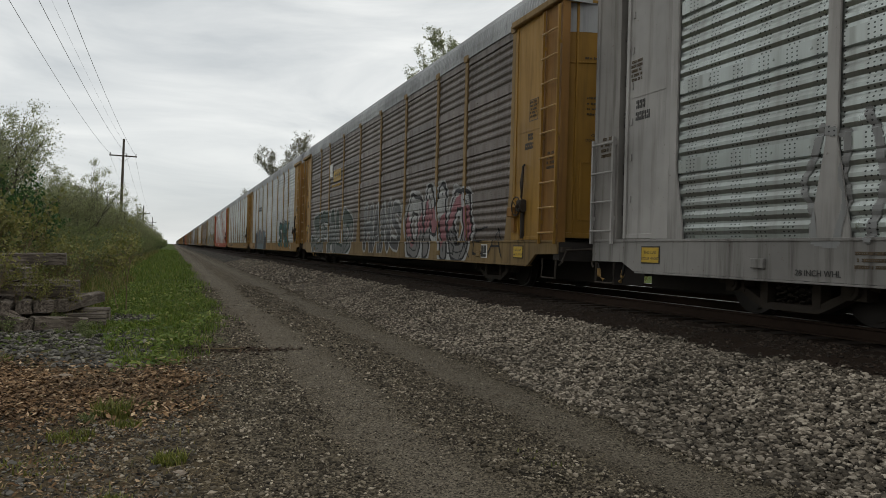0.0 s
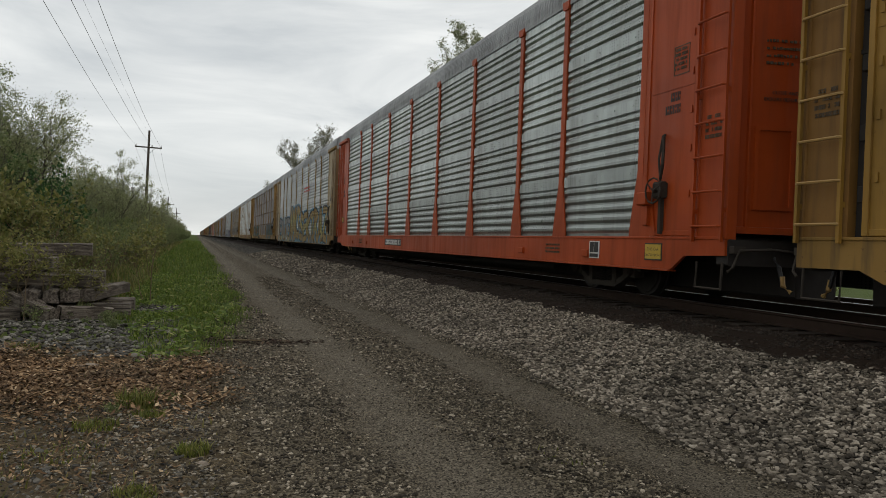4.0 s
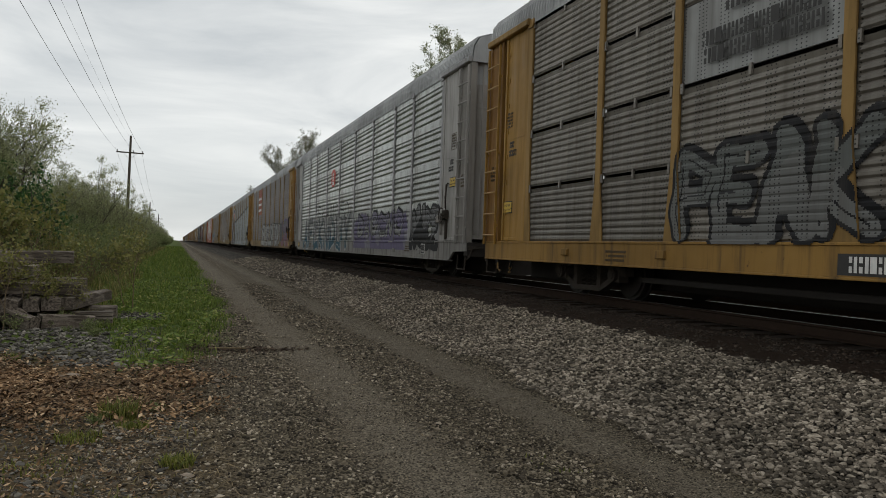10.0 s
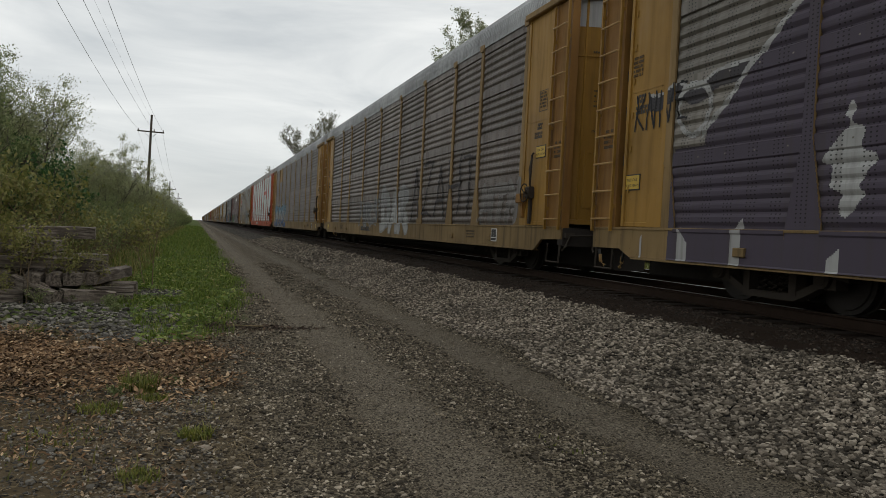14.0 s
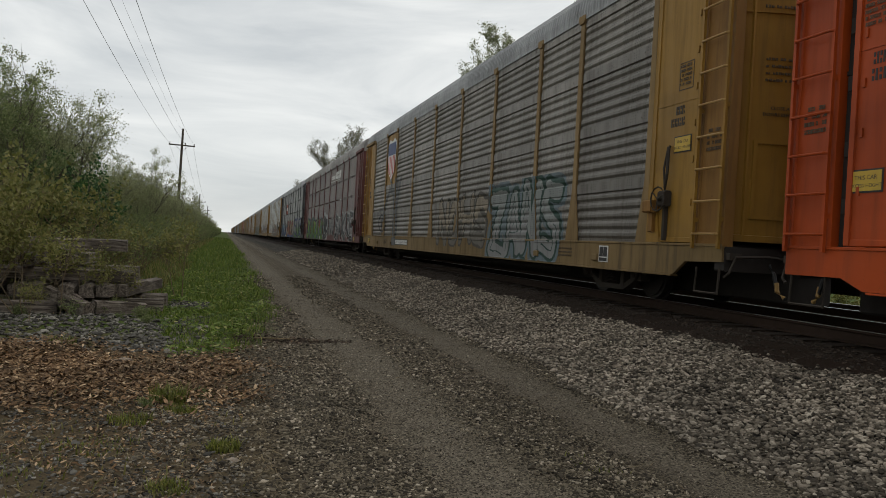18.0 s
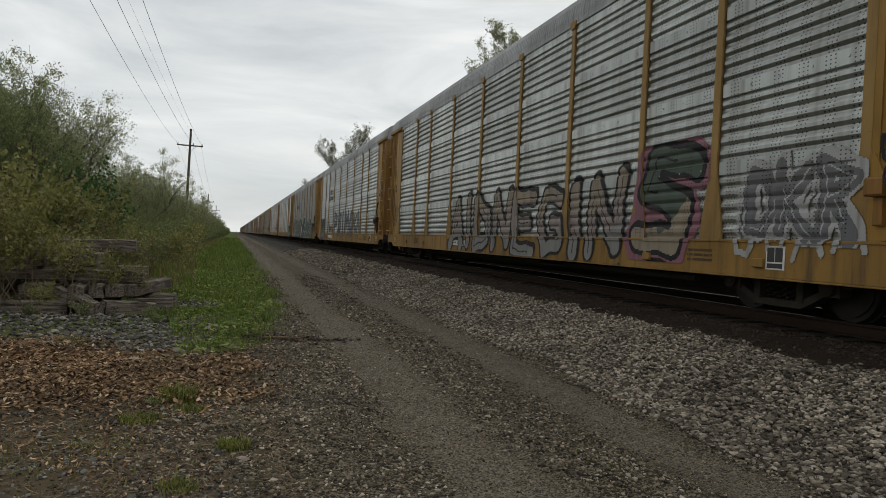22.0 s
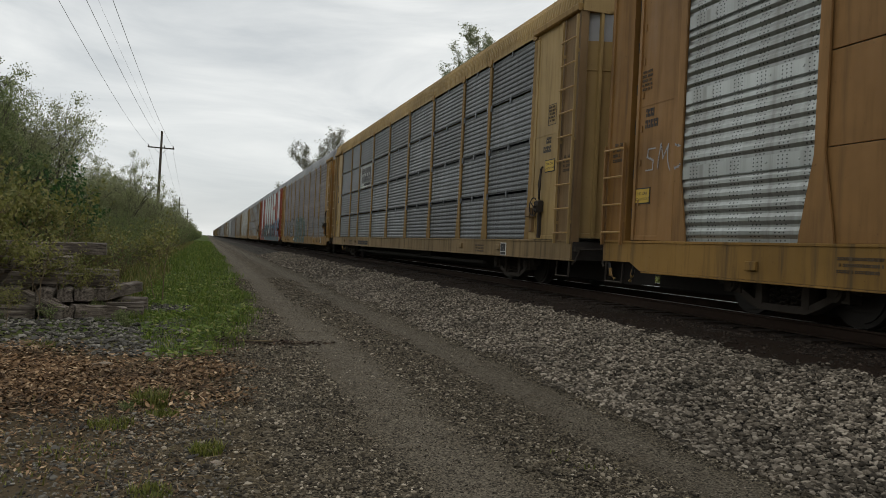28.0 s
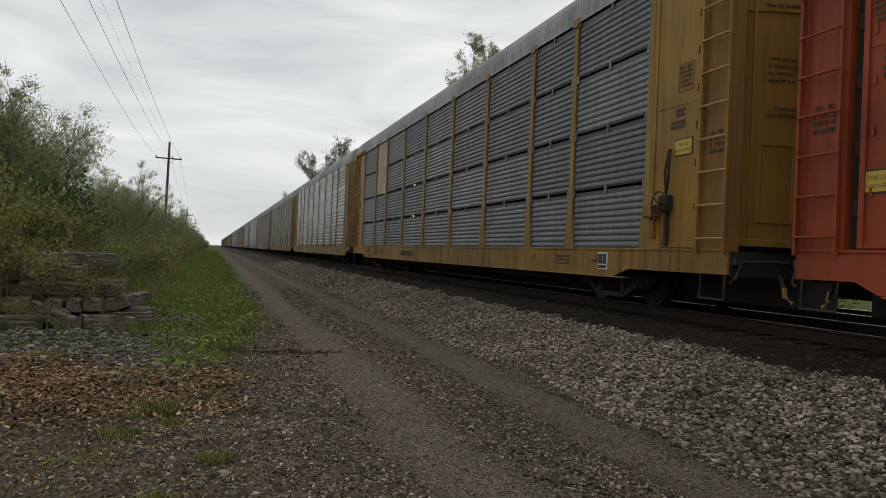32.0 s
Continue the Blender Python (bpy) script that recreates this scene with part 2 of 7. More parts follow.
def ground_material():
    k = Mat("ground_soil", 0.95)
    k.b.inputs["Specular IOR Level"].default_value = 0.12
    P = k.place()
    X, Y = P["X"], P["Y"]
    edge = k.math("MULTIPLY", k.math("SUBTRACT", k.noise(0.9, 5, 0.6), 0.5), 1.6)
    xe = k.math("ADD", X, edge)
    fine = k.noise(38, 6, 0.75)
    cell = k.cells(26, out="Color")
    cell2 = k.cells(85, out="Color")
    bw = k.nt.nodes.new("ShaderNodeRGBToBW")
    k.link(cell, bw.inputs["Color"])
    bw2 = k.nt.nodes.new("ShaderNodeRGBToBW")
    k.link(cell2, bw2.inputs["Color"])
    # crushed grey stone of the road
    gravel = k.ramp(bw2.outputs["Val"], [(0.28, (0.020, 0.016, 0.011)), (0.5, (0.064, 0.052, 0.035)), (0.72, (0.186, 0.155, 0.109))])
    gravel = k.mix(k.ramp(k.noise(1.1, 4), [(0.35, 0.0), (0.7, 0.35)]), gravel, (0.064, 0.052, 0.036))
    dust = k.mix(k.ramp(fine, [(0.36, 0.0), (0.66, 1.0)]), (0.068, 0.057, 0.043), (0.20, 0.171, 0.128))
    dust = k.mix(k.ramp(bw2.outputs["Val"], [(0.62, 0.0), (0.75, 0.7)]), dust, (0.231, 0.197, 0.147))
    dust = k.mix(k.ramp(bw2.outputs["Val"], [(0.24, 0.8), (0.34, 0.0)]), dust, (0.024, 0.020, 0.015))
    rut = lambda c, w: k.ramp(k.math("ABSOLUTE", k.math("SUBTRACT", k.math("ADD", X, k.math("MULTIPLY", edge, 0.42)), c)), [(w * 0.3, 0.75), (w * 1.1, 0.0)])
    col = k.mix(rut(1.62, 0.42), gravel, dust)
    col = k.mix(rut(3.15, 0.42), col, dust)
    # ballast bank, its ground darkened as shade in the gaps between stones
    bal = k.ramp(bw.outputs["Val"], [(0.25, (0.007, 0.006, 0.005)), (0.5, (0.034, 0.029, 0.023)), (0.78, (0.118, 0.104, 0.086))])
    step = lambda v, a, b: k.math("MINIMUM", k.math("MAXIMUM", k.math("DIVIDE", k.math("SUBTRACT", v, a), b - a), 0.0), 1.0)
    col = k.mix(step(k.math("ADD", X, k.math("MULTIPLY", edge, 0.35)), 3.75, 4.15), col, bal)
    # oily dirt round the rails, darkened further for the shade under the train
    dirt_and_shade = k.math("MULTIPLY", step(k.math("ADD", X, k.math("MULTIPLY", edge, 0.12)), 5.62, 5.95), k.math("SUBTRACT", 1.0, step(X, 14.8, 15.6)))
    col = k.mix(dirt_and_shade, col, k.mix(fine, (0.008, 0.0055, 0.004), (0.030, 0.018, 0.011)))
    # bare earth and moss beside the road, grass further out
    earth = k.mix(fine, (0.037, 0.029, 0.016), (0.118, 0.087, 0.050))
    left = k.math("SUBTRACT", 1.0, step(k.math("ADD", X, k.math("MULTIPLY", edge, 0.5)), 0.1, 0.55))
    col = k.mix(left, col, earth)
    turf = k.mix(fine, (0.03, 0.042, 0.008), (0.08, 0.11, 0.022))
    far_l = k.math("MULTIPLY", k.math("SUBTRACT", 1.0, step(k.math("SUBTRACT", xe, k.math("MULTIPLY", step(Y, 9.0, 18.0), 0.55)), 0.2, 0.7)), step(k.math("ADD", Y, k.math("MULTIPLY", edge, 2.0)), 9.0, 11.0))
    col = k.mix(far_l, col, turf)
    col = k.mix(step(xe, 15.2, 16.2), col, turf)
    h = k.mix(0.5, bw.outputs["Val"], fine)
    k.bump(h, 0.7, 0.03)
    return k.done(col)


def cracked_wood(name):
    k = Mat(name, 0.92)
    grain = k.noise(5, 6, 0.7, (0.35, 6, 6))
    col = k.ramp(grain, [(0.36, (0.016, 0.012, 0.010)), (0.45, (0.09, 0.07, 0.055)), (0.56, (0.22, 0.185, 0.15)), (0.78, (0.42, 0.37, 0.31))])
    col = k.mix(k.ramp(k.noise(1.6, 4), [(0.45, 0.0), (0.75, 0.6)]), col, (0.035, 0.028, 0.02))
    col = k.mix(k.ramp(k.random(), [(0.0, 0.0), (1.0, 0.45)]), col, (0.06, 0.045, 0.033))
    k.bump(grain, 0.8, 0.03)
    return k.done(col)


M = {
    "ground": ground_material(),
    "yellow": paint("yellow_paint", (0.275, 0.148, 0.022), 0.55, 0.42),
    "mellow": paint("sun_faded_yellow_paint", (0.26, 0.155, 0.045), 0.65, 0.5),
    "dusty": paint("dusty_yellow_paint", (0.225, 0.145, 0.058), 0.7, 0.5),
    "worn": paint("worn_grimy_paint", (0.15, 0.11, 0.065), 0.75, 0.6),
    "ochre": paint("ochre_paint", (0.25, 0.130, 0.040), 0.6, 0.45),
    "pale": paint("pale_beige_paint", (0.38, 0.30, 0.19), 0.6, 0.4),
    "tan": paint("tan_paint", (0.34, 0.23, 0.09), 0.6, 0.4),
    "orange": paint("orange_red_paint", (0.36, 0.052, 0.004), 0.5, 0.35),
    "red": paint("faded_red_paint", (0.27, 0.045, 0.012), 0.55, 0.4),
    "maroon": paint("maroon_paint", (0.12, 0.04, 0.035), 0.6, 0.4),
    "black": paint("black_paint", (0.022, 0.022, 0.024), 0.5, 0.2),
    "white": paint("white_grey_paint", (0.31, 0.295, 0.275), 0.55, 0.45),
    "grey": paint("grey_paint", (0.27, 0.265, 0.265), 0.55, 0.4),
    "p_silver": panel("galvanised_panel", (0.41, 0.43, 0.412), (0.15, 0.135, 0.11), 0.5, 0.8, 0.32),
    "p_bright": panel("bright_galvanised_panel", (0.42, 0.455, 0.435), (0.17, 0.158, 0.135), 0.35, 0.85, 0.30),
    "p_grey": panel("grey_panel", (0.24, 0.244, 0.235), (0.11, 0.10, 0.088), 0.4, 0.6, 0.4),
    "p_clean": panel("clean_grey_panel", (0.175, 0.185, 0.19), (0.11, 0.11, 0.108), 0.35, 0.35, 0.45),
    "p_dusty": panel("dusty_panel", (0.215, 0.197, 0.170), (0.08, 0.067, 0.052), 0.5, 0.4, 0.45),
    "p_brown": panel("brown_dusty_panel", (0.13, 0.105, 0.088), (0.065, 0.049, 0.038), 0.5, 0.35, 0.45),
    "p_maroon": panel("maroon_panel", (0.19, 0.157, 0.143), (0.11, 0.082, 0.07), 0.4, 0.3, 0.45),
    "p_white": panel("white_painted_panel", (0.34, 0.355, 0.345), (0.19, 0.185, 0.175), 0.35, 0.1, 0.5),
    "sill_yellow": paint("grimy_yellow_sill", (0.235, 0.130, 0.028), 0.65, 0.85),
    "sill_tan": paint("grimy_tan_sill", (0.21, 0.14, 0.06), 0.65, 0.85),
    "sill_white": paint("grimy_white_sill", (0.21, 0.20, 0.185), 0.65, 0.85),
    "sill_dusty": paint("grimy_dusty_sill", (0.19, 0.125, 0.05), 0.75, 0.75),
    "p_shiny": panel("clean_galvanised_panel", (0.60, 0.625, 0.60), (0.27, 0.25, 0.215), 0.35, 0.85, 0.30),
    "corner_yellow": paint("rusty_yellow_corner", (0.215, 0.105, 0.022), 0.65, 0.6),
    "corner_tan": paint("rusty_tan_corner", (0.20, 0.125, 0.055), 0.65, 0.7),
    "corner_white": paint("rusty_white_corner", (0.22, 0.205, 0.185), 0.65, 0.6),
    "roof": paint("galvanised_roof", (0.35, 0.355, 0.355), 0.6, 0.3, metal=0.2),
    "truck_steel": plain("dusty_truck_steel", (0.042, 0.034, 0.027), 0.8, 0.0, 0.4, 6),
    "steel": plain("dark_steel", (0.030, 0.026, 0.023), 0.8, 0.0),
    "wheel": plain("wheel_steel", (0.022, 0.018, 0.015), 0.6, 0.3),
    "rail_side": plain("rusty_rail", (0.030, 0.018, 0.012), 0.85, 0.0, 0.35),
    "rail_top": plain("polished_rail", (0.30, 0.29, 0.28), 0.34, 1.0, 0.15),
    "tie": plain("creosoted_tie", (0.024, 0.017, 0.012), 0.9, 0.0, 0.4),
    "old_tie": cracked_wood("weathered_tie_wood"),
    "rung": plain("worn_rung", (0.34, 0.205, 0.065), 0.5, 0.1),
    "stencil": plain("stencil_black", (0.03, 0.028, 0.026), 0.7),
    "faded_stencil": plain("faded_stencil", (0.075, 0.05, 0.025), 0.7),
    "white_mark": plain("white_marking", (0.62, 0.61, 0.58), 0.6),
    "red_mark": plain("red_marking", (0.42, 0.05, 0.03), 0.6),
    "maroon_mark": plain("maroon_marking", (0.14, 0.03, 0.025), 0.6),
    "gold_mark": plain("gold_marking", (0.36, 0.22, 0.03), 0.6),
    "blue_mark": plain("blue_marking", (0.03, 0.05, 0.14), 0.6),
    "sign": plain("yellow_sign", (0.46, 0.30, 0.03), 0.55),
    "hose": plain("rubber_hose", (0.02, 0.02, 0.02), 0.6),
    "hose_tip": plain("yellow_hose_sleeve", (0.6, 0.5, 0.06), 0.5),
    "wood": plain("pole_wood", (0.07, 0.057, 0.046), 0.9, 0.0, 0.35, 3),
    "wire": plain("wire_metal", (0.26, 0.26, 0.27), 0.5, 0.3),
    "porcelain": plain("insulator_brown", (0.06, 0.04, 0.03), 0.3),
    "ballast": pebbles("ballast_stone", [(0.0, (0.033, 0.027, 0.020)), (0.35, (0.117, 0.096, 0.071)), (0.7, (0.274, 0.229, 0.176)), (1.0, (0.558, 0.480, 0.380))]),
    "fouled": pebbles("oily_ballast_stone", [(0.0, (0.010, 0.007, 0.005)), (0.7, (0.032, 0.020, 0.013)), (1.0, (0.075, 0.052, 0.036))]),
    "gravel": pebbles("road_gravel", [(0.0, (0.014, 0.011, 0.007)), (0.4, (0.07, 0.056, 0.038)), (0.82, (0.24, 0.198, 0.138)), (1.0, (0.56, 0.48, 0.37))]),
    "slate": pebbles("blue_grey_stone", [(0.0, (0.027, 0.025, 0.021)), (0.5, (0.094, 0.088, 0.077)), (1.0, (0.322, 0.298, 0.254))]),
    "chips": pebbles("dry_leaf_litter", [(0.0, (0.059, 0.031, 0.014)), (0.4, (0.159, 0.088, 0.039)), (0.8, (0.319, 0.195, 0.100)), (1.0, (0.590, 0.425, 0.260))]),
    "crumbs": pebbles("dark_bark_crumbs", [(0.0, (0.02, 0.010, 0.006)), (0.7, (0.06, 0.032, 0.018)), (1.0, (0.16, 0.10, 0.06))]),
    "straw": pebbles("dead_straw", [(0.0, (0.09, 0.065, 0.035)), (1.0, (0.30, 0.23, 0.13))]),
    "bark": plain("grey_bark", (0.085, 0.072, 0.058), 0.9, 0.0, 0.4, 6),
    "dark_bark": plain("dark_bark", (0.045, 0.038, 0.030), 0.9, 0.0, 0.4, 6),
    "twig": plain("dead_stalk", (0.16, 0.12, 0.075), 0.9, 0.0, 0.4, 6),
    "leaf_olive": leafy("olive_leaves", [(0.0, (0.10, 0.135, 0.042)), (0.5, (0.195, 0.235, 0.088)), (1.0, (0.33, 0.36, 0.16))]),
    "leaf_grey": leafy("grey_green_leaves", [(0.0, (0.14, 0.16, 0.07)), (0.5, (0.265, 0.285, 0.135)), (1.0, (0.42, 0.43, 0.24))]),
    "leaf_pale": leafy("pale_spring_leaves", [(0.0, (0.22, 0.24, 0.13)), (0.5, (0.36, 0.38, 0.22)), (1.0, (0.52, 0.53, 0.34))], thin=0.6),
    "leaf_bud": leafy("budding_leaves", [(0.0, (0.13, 0.13, 0.075)), (0.5, (0.21, 0.205, 0.13)), (1.0, (0.31, 0.295, 0.20))]),
    "leaf_fresh": leafy("fresh_leaves", [(0.0, (0.12, 0.13, 0.03)), (0.5, (0.22, 0.22, 0.06)), (1.0, (0.36, 0.32, 0.12))]),
    "leaf_dark": leafy("dark_green_leaves", [(0.0, (0.022, 0.06, 0.014)), (1.0, (0.06, 0.14, 0.035))]),
    "grass": leafy("green_grass", [(0.0, (0.056, 0.093, 0.010)), (0.45, (0.120, 0.182, 0.02)), (0.85, (0.217, 0.278, 0.045)), (1.0, (0.36, 0.33, 0.12))]),
    "tuft": leafy("tuft_grass", [(0.0, (0.075, 0.095, 0.014)), (0.5, (0.16, 0.18, 0.03)), (1.0, (0.30, 0.28, 0.08))]),
    "grass_dry": leafy("yellowing_grass", [(0.0, (0.085, 0.09, 0.018)), (0.5, (0.18, 0.165, 0.045)), (1.0, (0.32, 0.26, 0.11))]),
}
SPRAY = {}


def sprayed(c):
    if c not in SPRAY:
        SPRAY[c] = spray("spray_paint", c)
    return SPRAY[c]


# ---------------------------------------------------------------- building helpers
def mesh_of(name, verts, faces, mats=(), index=None, smooth=False):
    me = bpy.data.meshes.new(name)
    me.from_pydata([tuple(v) for v in verts], [], faces)
    for m in mats:
        me.materials.append(m)
    if index is not None:
        me.polygons.foreach_set("material_index", index)
    if smooth:
        me.polygons.foreach_set("use_smooth", [True] * len(me.polygons))
    me.update()
    return me


def bulk_mesh(name, verts, faces, mat):
    """A large mesh from arrays; every face has the same number of corners."""
    me = bpy.data.meshes.new(name)
    verts, faces = np.asarray(verts, np.float32), np.asarray(faces, np.int32)
    nf, k = faces.shape
    me.vertices.add(len(verts))
    me.vertices.foreach_set("co", verts.ravel())
    me.loops.add(nf * k)
    me.loops.foreach_set("vertex_index", faces.ravel())
    me.polygons.add(nf)
    me.polygons.foreach_set("loop_start", np.arange(0, nf * k, k, dtype=np.int32))
    me.polygons.foreach_set("use_smooth", np.zeros(nf, bool))
    me.materials.append(mat)
    me.update(calc_edges=True)
    me.validate()
    return me


class Shape:
    """Collects boxes, prisms and tubes into one mesh."""

    def __init__(self):
        self.v, self.f = [], []

    def add(self, verts, faces):
        n = len(self.v)
        self.v += [tuple(v) for v in verts]
        self.f += [tuple(i + n for i in f) for f in faces]
        return self

    def box(self, x0, x1, y0, y1, z0, z1, b=0.0):
        """A box whose long edges are cut off by b."""
        b = min(b, (x1 - x0) * 0.4, (z1 - z0) * 0.4)
        if b <= 0:
            v = [(x, y, z) for x in (x0, x1) for y in (y0, y1) for z in (z0, z1)]
            return self.add(v, [(0, 1, 3, 2), (4, 6, 7, 5), (0, 4, 5, 1), (2, 3, 7, 6), (0, 2, 6, 4), (1, 5, 7, 3)])
        ring = [(x0 + b, z0), (x1 - b, z0), (x1, z0 + b), (x1, z1 - b), (x1 - b, z1), (x0 + b, z1), (x0, z1 - b), (x0, z0 + b)]
        return self.prism([(x, z) for x, z in ring], y0, y1)

    def prism(self, ring, y0, y1):
        """ring of (x, z), carried from y0 to y1."""
        n = len(ring)
        v = [(x, y0, z) for x, z in ring] + [(x, y1, z) for x, z in ring]
        f = [(i, (i + 1) % n, n + (i + 1) % n, n + i) for i in range(n)]
        return self.add(v, f + [tuple(range(n - 1, -1, -1)), tuple(range(n, 2 * n))])

    def plate(self, ring, x0, x1):
        """ring of (y, z), carried from x0 to x1."""
        n = len(ring)
        v = [(x0, y, z) for y, z in ring] + [(x1, y, z) for y, z in ring]
        f = [(i, (i + 1) % n, n + (i + 1) % n, n + i) for i in range(n)]
        return self.add(v, f + [tuple(range(n - 1, -1, -1)), tuple(range(n, 2 * n))])

    def tube(self, pts, r, sides=6, r_end=None):
        pts = [Vector(p) for p in pts]
        n = len(self.v)
        for i, p in enumerate(pts):
            d = (pts[min(i + 1, len(pts) - 1)] - pts[max(i - 1, 0)]).normalized()
            a = d.orthogonal().normalized()
            c = d.cross(a)
            rr = r if r_end is None else r + (r_end - r) * i / (len(pts) - 1)
            for s in range(sides):
                w = 2 * math.pi * s / sides
                self.v.append(tuple(p + rr * (math.cos(w) * a + math.sin(w) * c)))
        for i in range(len(pts) - 1):
            for s in range(sides):
                t = (s + 1) % sides
                self.f.append((n + i * sides + s, n + i * sides + t, n + (i + 1) * sides + t, n + (i + 1) * sides + s))
        self.f.append(tuple(n + s for s in range(sides - 1, -1, -1)))
        m = n + (len(pts) - 1) * sides
        self.f.append(tuple(m + s for s in range(sides)))
        return self

    def disc_x(self, x0, x1, y, z, r, sides=20):
        ring = [(y + r * math.cos(2 * math.pi * i / sides), z + r * math.sin(2 * math.pi * i / sides)) for i in range(sides)]
        return self.plate(ring, x0, x1)

    def mesh(self, name, mat, smooth=False):
        return mesh_of(name, self.v, self.f, [mat], None, smooth)


def part(name, me, parent, mat=None, at=None, label="", kind=""):
    ob = new(name, me)
    ob.parent = parent
    if at is not None:
        ob.matrix_basis = at
    if mat is not None:
        ob.material_slots[0].link = "OBJECT"
        ob.material_slots[0].material = mat
    return tagged(ob, label, "", "", kind)


def thing(name, label, category, group="", kind="", m=None):
    ob = new(name)
    ob.empty_display_size = 0.2
    if m is not None:
        ob.matrix_basis = m
    return tagged(ob, label, category, group, kind)


# ---------------------------------------------------------------- ground
SECTION = [(-900, 1.5), (-60, 1.2), (-14, 0.55), (-5, 0.16), (-1.5, 0.03), (0.3, 0.0), (0.9, 0.0), (1.35, -0.035), (1.8, 0.0), (2.25, 0.035),
           (2.7, 0.0), (3.15, -0.035), (3.6, 0.01), (4.0, 0.03), (4.5, 0.11), (5.4, 0.31), (6.35, 0.465), (6.9, 0.485), (14.6, 0.47), (16.2, 0.02), (20, -0.2), (40, 0.3), (900, 1.5)]
SX = np.array([p[0] for p in SECTION])
SZ = np.array([p[1] for p in SECTION])


def ground_z(x, y):
    return np.interp(x, SX, SZ) + ground_rough(x, y)


def ground_rough(x, y):
    a = 0.012 * np.sin(x * 3.1 + 1.3 * np.sin(y * 1.7)) + 0.012 * np.sin(y * 2.3 + 1.9 * np.sin(x * 2.1 + 1.0))
    b = 0.006 * np.sin(x * 11 + y * 7.3) + 0.006 * np.sin(y * 13 - x * 5.1)
    calm = np.where((x > 6.5) & (x < 14), 0.15, 1.0)
    return (a + b) * calm


def build_ground():
    xs = np.concatenate([[-900, -300, -120, -60, -35, -24, -18, -14, -11], np.arange(-9, -3, 0.6), np.arange(-3, 7.2, 0.12), np.arange(7.4, 14.6, 0.6), [14.6, 15.4, 16.2, 18, 20, 24, 30, 40, 70, 150, 400, 900]])
    ys = np.concatenate([[-600, -200, -80, -40, -20, -12, -8, -5, -3], np.arange(-2, 16, 0.12), np.arange(16, 40, 0.5), np.arange(40, 120, 4), [120, 140, 170, 210, 260, 330, 420, 560, 800, 1200, 1800, 3000]])
    gx, gy = np.meshgrid(xs, ys)
    v = np.stack([gx.ravel(), gy.ravel(), ground_z(gx, gy).ravel()], 1)
    nx, ny = len(xs), len(ys)
    i = (np.arange(ny - 1)[:, None] * nx + np.arange(nx - 1)[None]).ravel()
    f = np.stack([i, i + 1, i + nx + 1, i + nx], 1)
    ob = new("ground", bulk_mesh("ground", v, f, M["ground"]))
    ob.data.polygons.foreach_set("use_smooth", [True] * len(f))
    tagged(ob, "trackside ground with a rutted gravel road and stone bank", "ground", "", "structure")


build_ground()


def build_track(cx, name, label, rail_z, near_ties):
    """Two rails on ties; only the ties of the near stretch are parts of their own."""
    track = thing(name, label, "railway track", "", "structure")
    prof = [(-0.07, 0), (0.07, 0), (0.07, 0.012), (0.012, 0.03), (0.012, 0.125), (0.036, 0.14), (0.036, 0.165), (-0.036, 0.165), (-0.036, 0.14), (-0.012, 0.125), (-0.012, 0.03), (-0.07, 0.012)]
    for side in (-1, 1):
        ring = [(cx + side * 0.755 + x, rail_z - 0.17 + z) for x, z in prof]
        part("rail", Shape().prism(ring, -120, 1500).mesh("rail", M["rail_side"]), track, label="rusty steel rail")
        c = cx + side * 0.755
        part("rail_head", Shape().box(c - 0.034, c + 0.034, -120, 1500, rail_z - 0.03, rail_z, 0.008).mesh("rail_head", M["rail_top"]), track, label="polished running surface of the rail")
    z0, z1 = rail_z - 0.34, rail_z - 0.172
    tie = Shape().box(-1.3, 1.3, -0.115, 0.115, z0, z1, 0.015).mesh("tie", M["tie"])
    rng = random.Random(5)
    n = 0
    far = Shape()
    y = -6.0
    while y < 320:
        if n < near_ties:
            part("tie", tie, track, at=pose(cx + rng.uniform(-0.03, 0.03), y, rng.uniform(-0.004, 0.004), 0, 0, rng.uniform(-0.6, 0.6)))
        else:
            far.box(cx - 1.3, cx + 1.3, y - 0.115, y + 0.115, z0, z1)
        n += 1
        y += 0.5
    part("far_ties", far.mesh("far_ties", M["tie"]), track, kind="stuff")


build_track(TRACK_X, "railway_track", "straight railway track with rusty rails on dark ties", RAIL_Z, 220)
build_track(TRACK_X + 4.0, "railway_track", "second parallel railway track behind the train", RAIL_Z - 0.05, 0)


# ---------------------------------------------------------------- the train
# A car's own space: x across (the camera's side is -x), y along, z up from the top of the rails.
POSTS = [-11.88, -9.22, -7.20, -4.33, -1.46, 1.46, 4.33, 7.20, 9.22, 11.88]
ROW_Z = [0.985, 2.09, 3.20, 4.31]
ROW_H = 1.09
DECK_Z, EAVE_Z = 0.97, 5.42
FACE = -1.50          # the flat of the side sheets
END = 13.90           # half the length of the body


def rib_depth(style, z):
    """How far a sheet bulges outward at height z above its lower edge."""
    if style == "wide":       # five bold ribs and a flat band with bolts
        if z < 0.035 or z > 0.915:
            return 0.0 if z < 0.915 else 0.034
        u = ((z - 0.035) / 0.176) % 1.0
        return 0.030 * max(0.0, min(1.0, (0.42 - abs(u - 0.5)) / 0.30)) ** 0.9
    u = (z / 0.109) % 1.0      # close ribs over the whole sheet
    return 0.022 * max(0.0, min(1.0, (0.44 - abs(u - 0.5)) / 0.26))


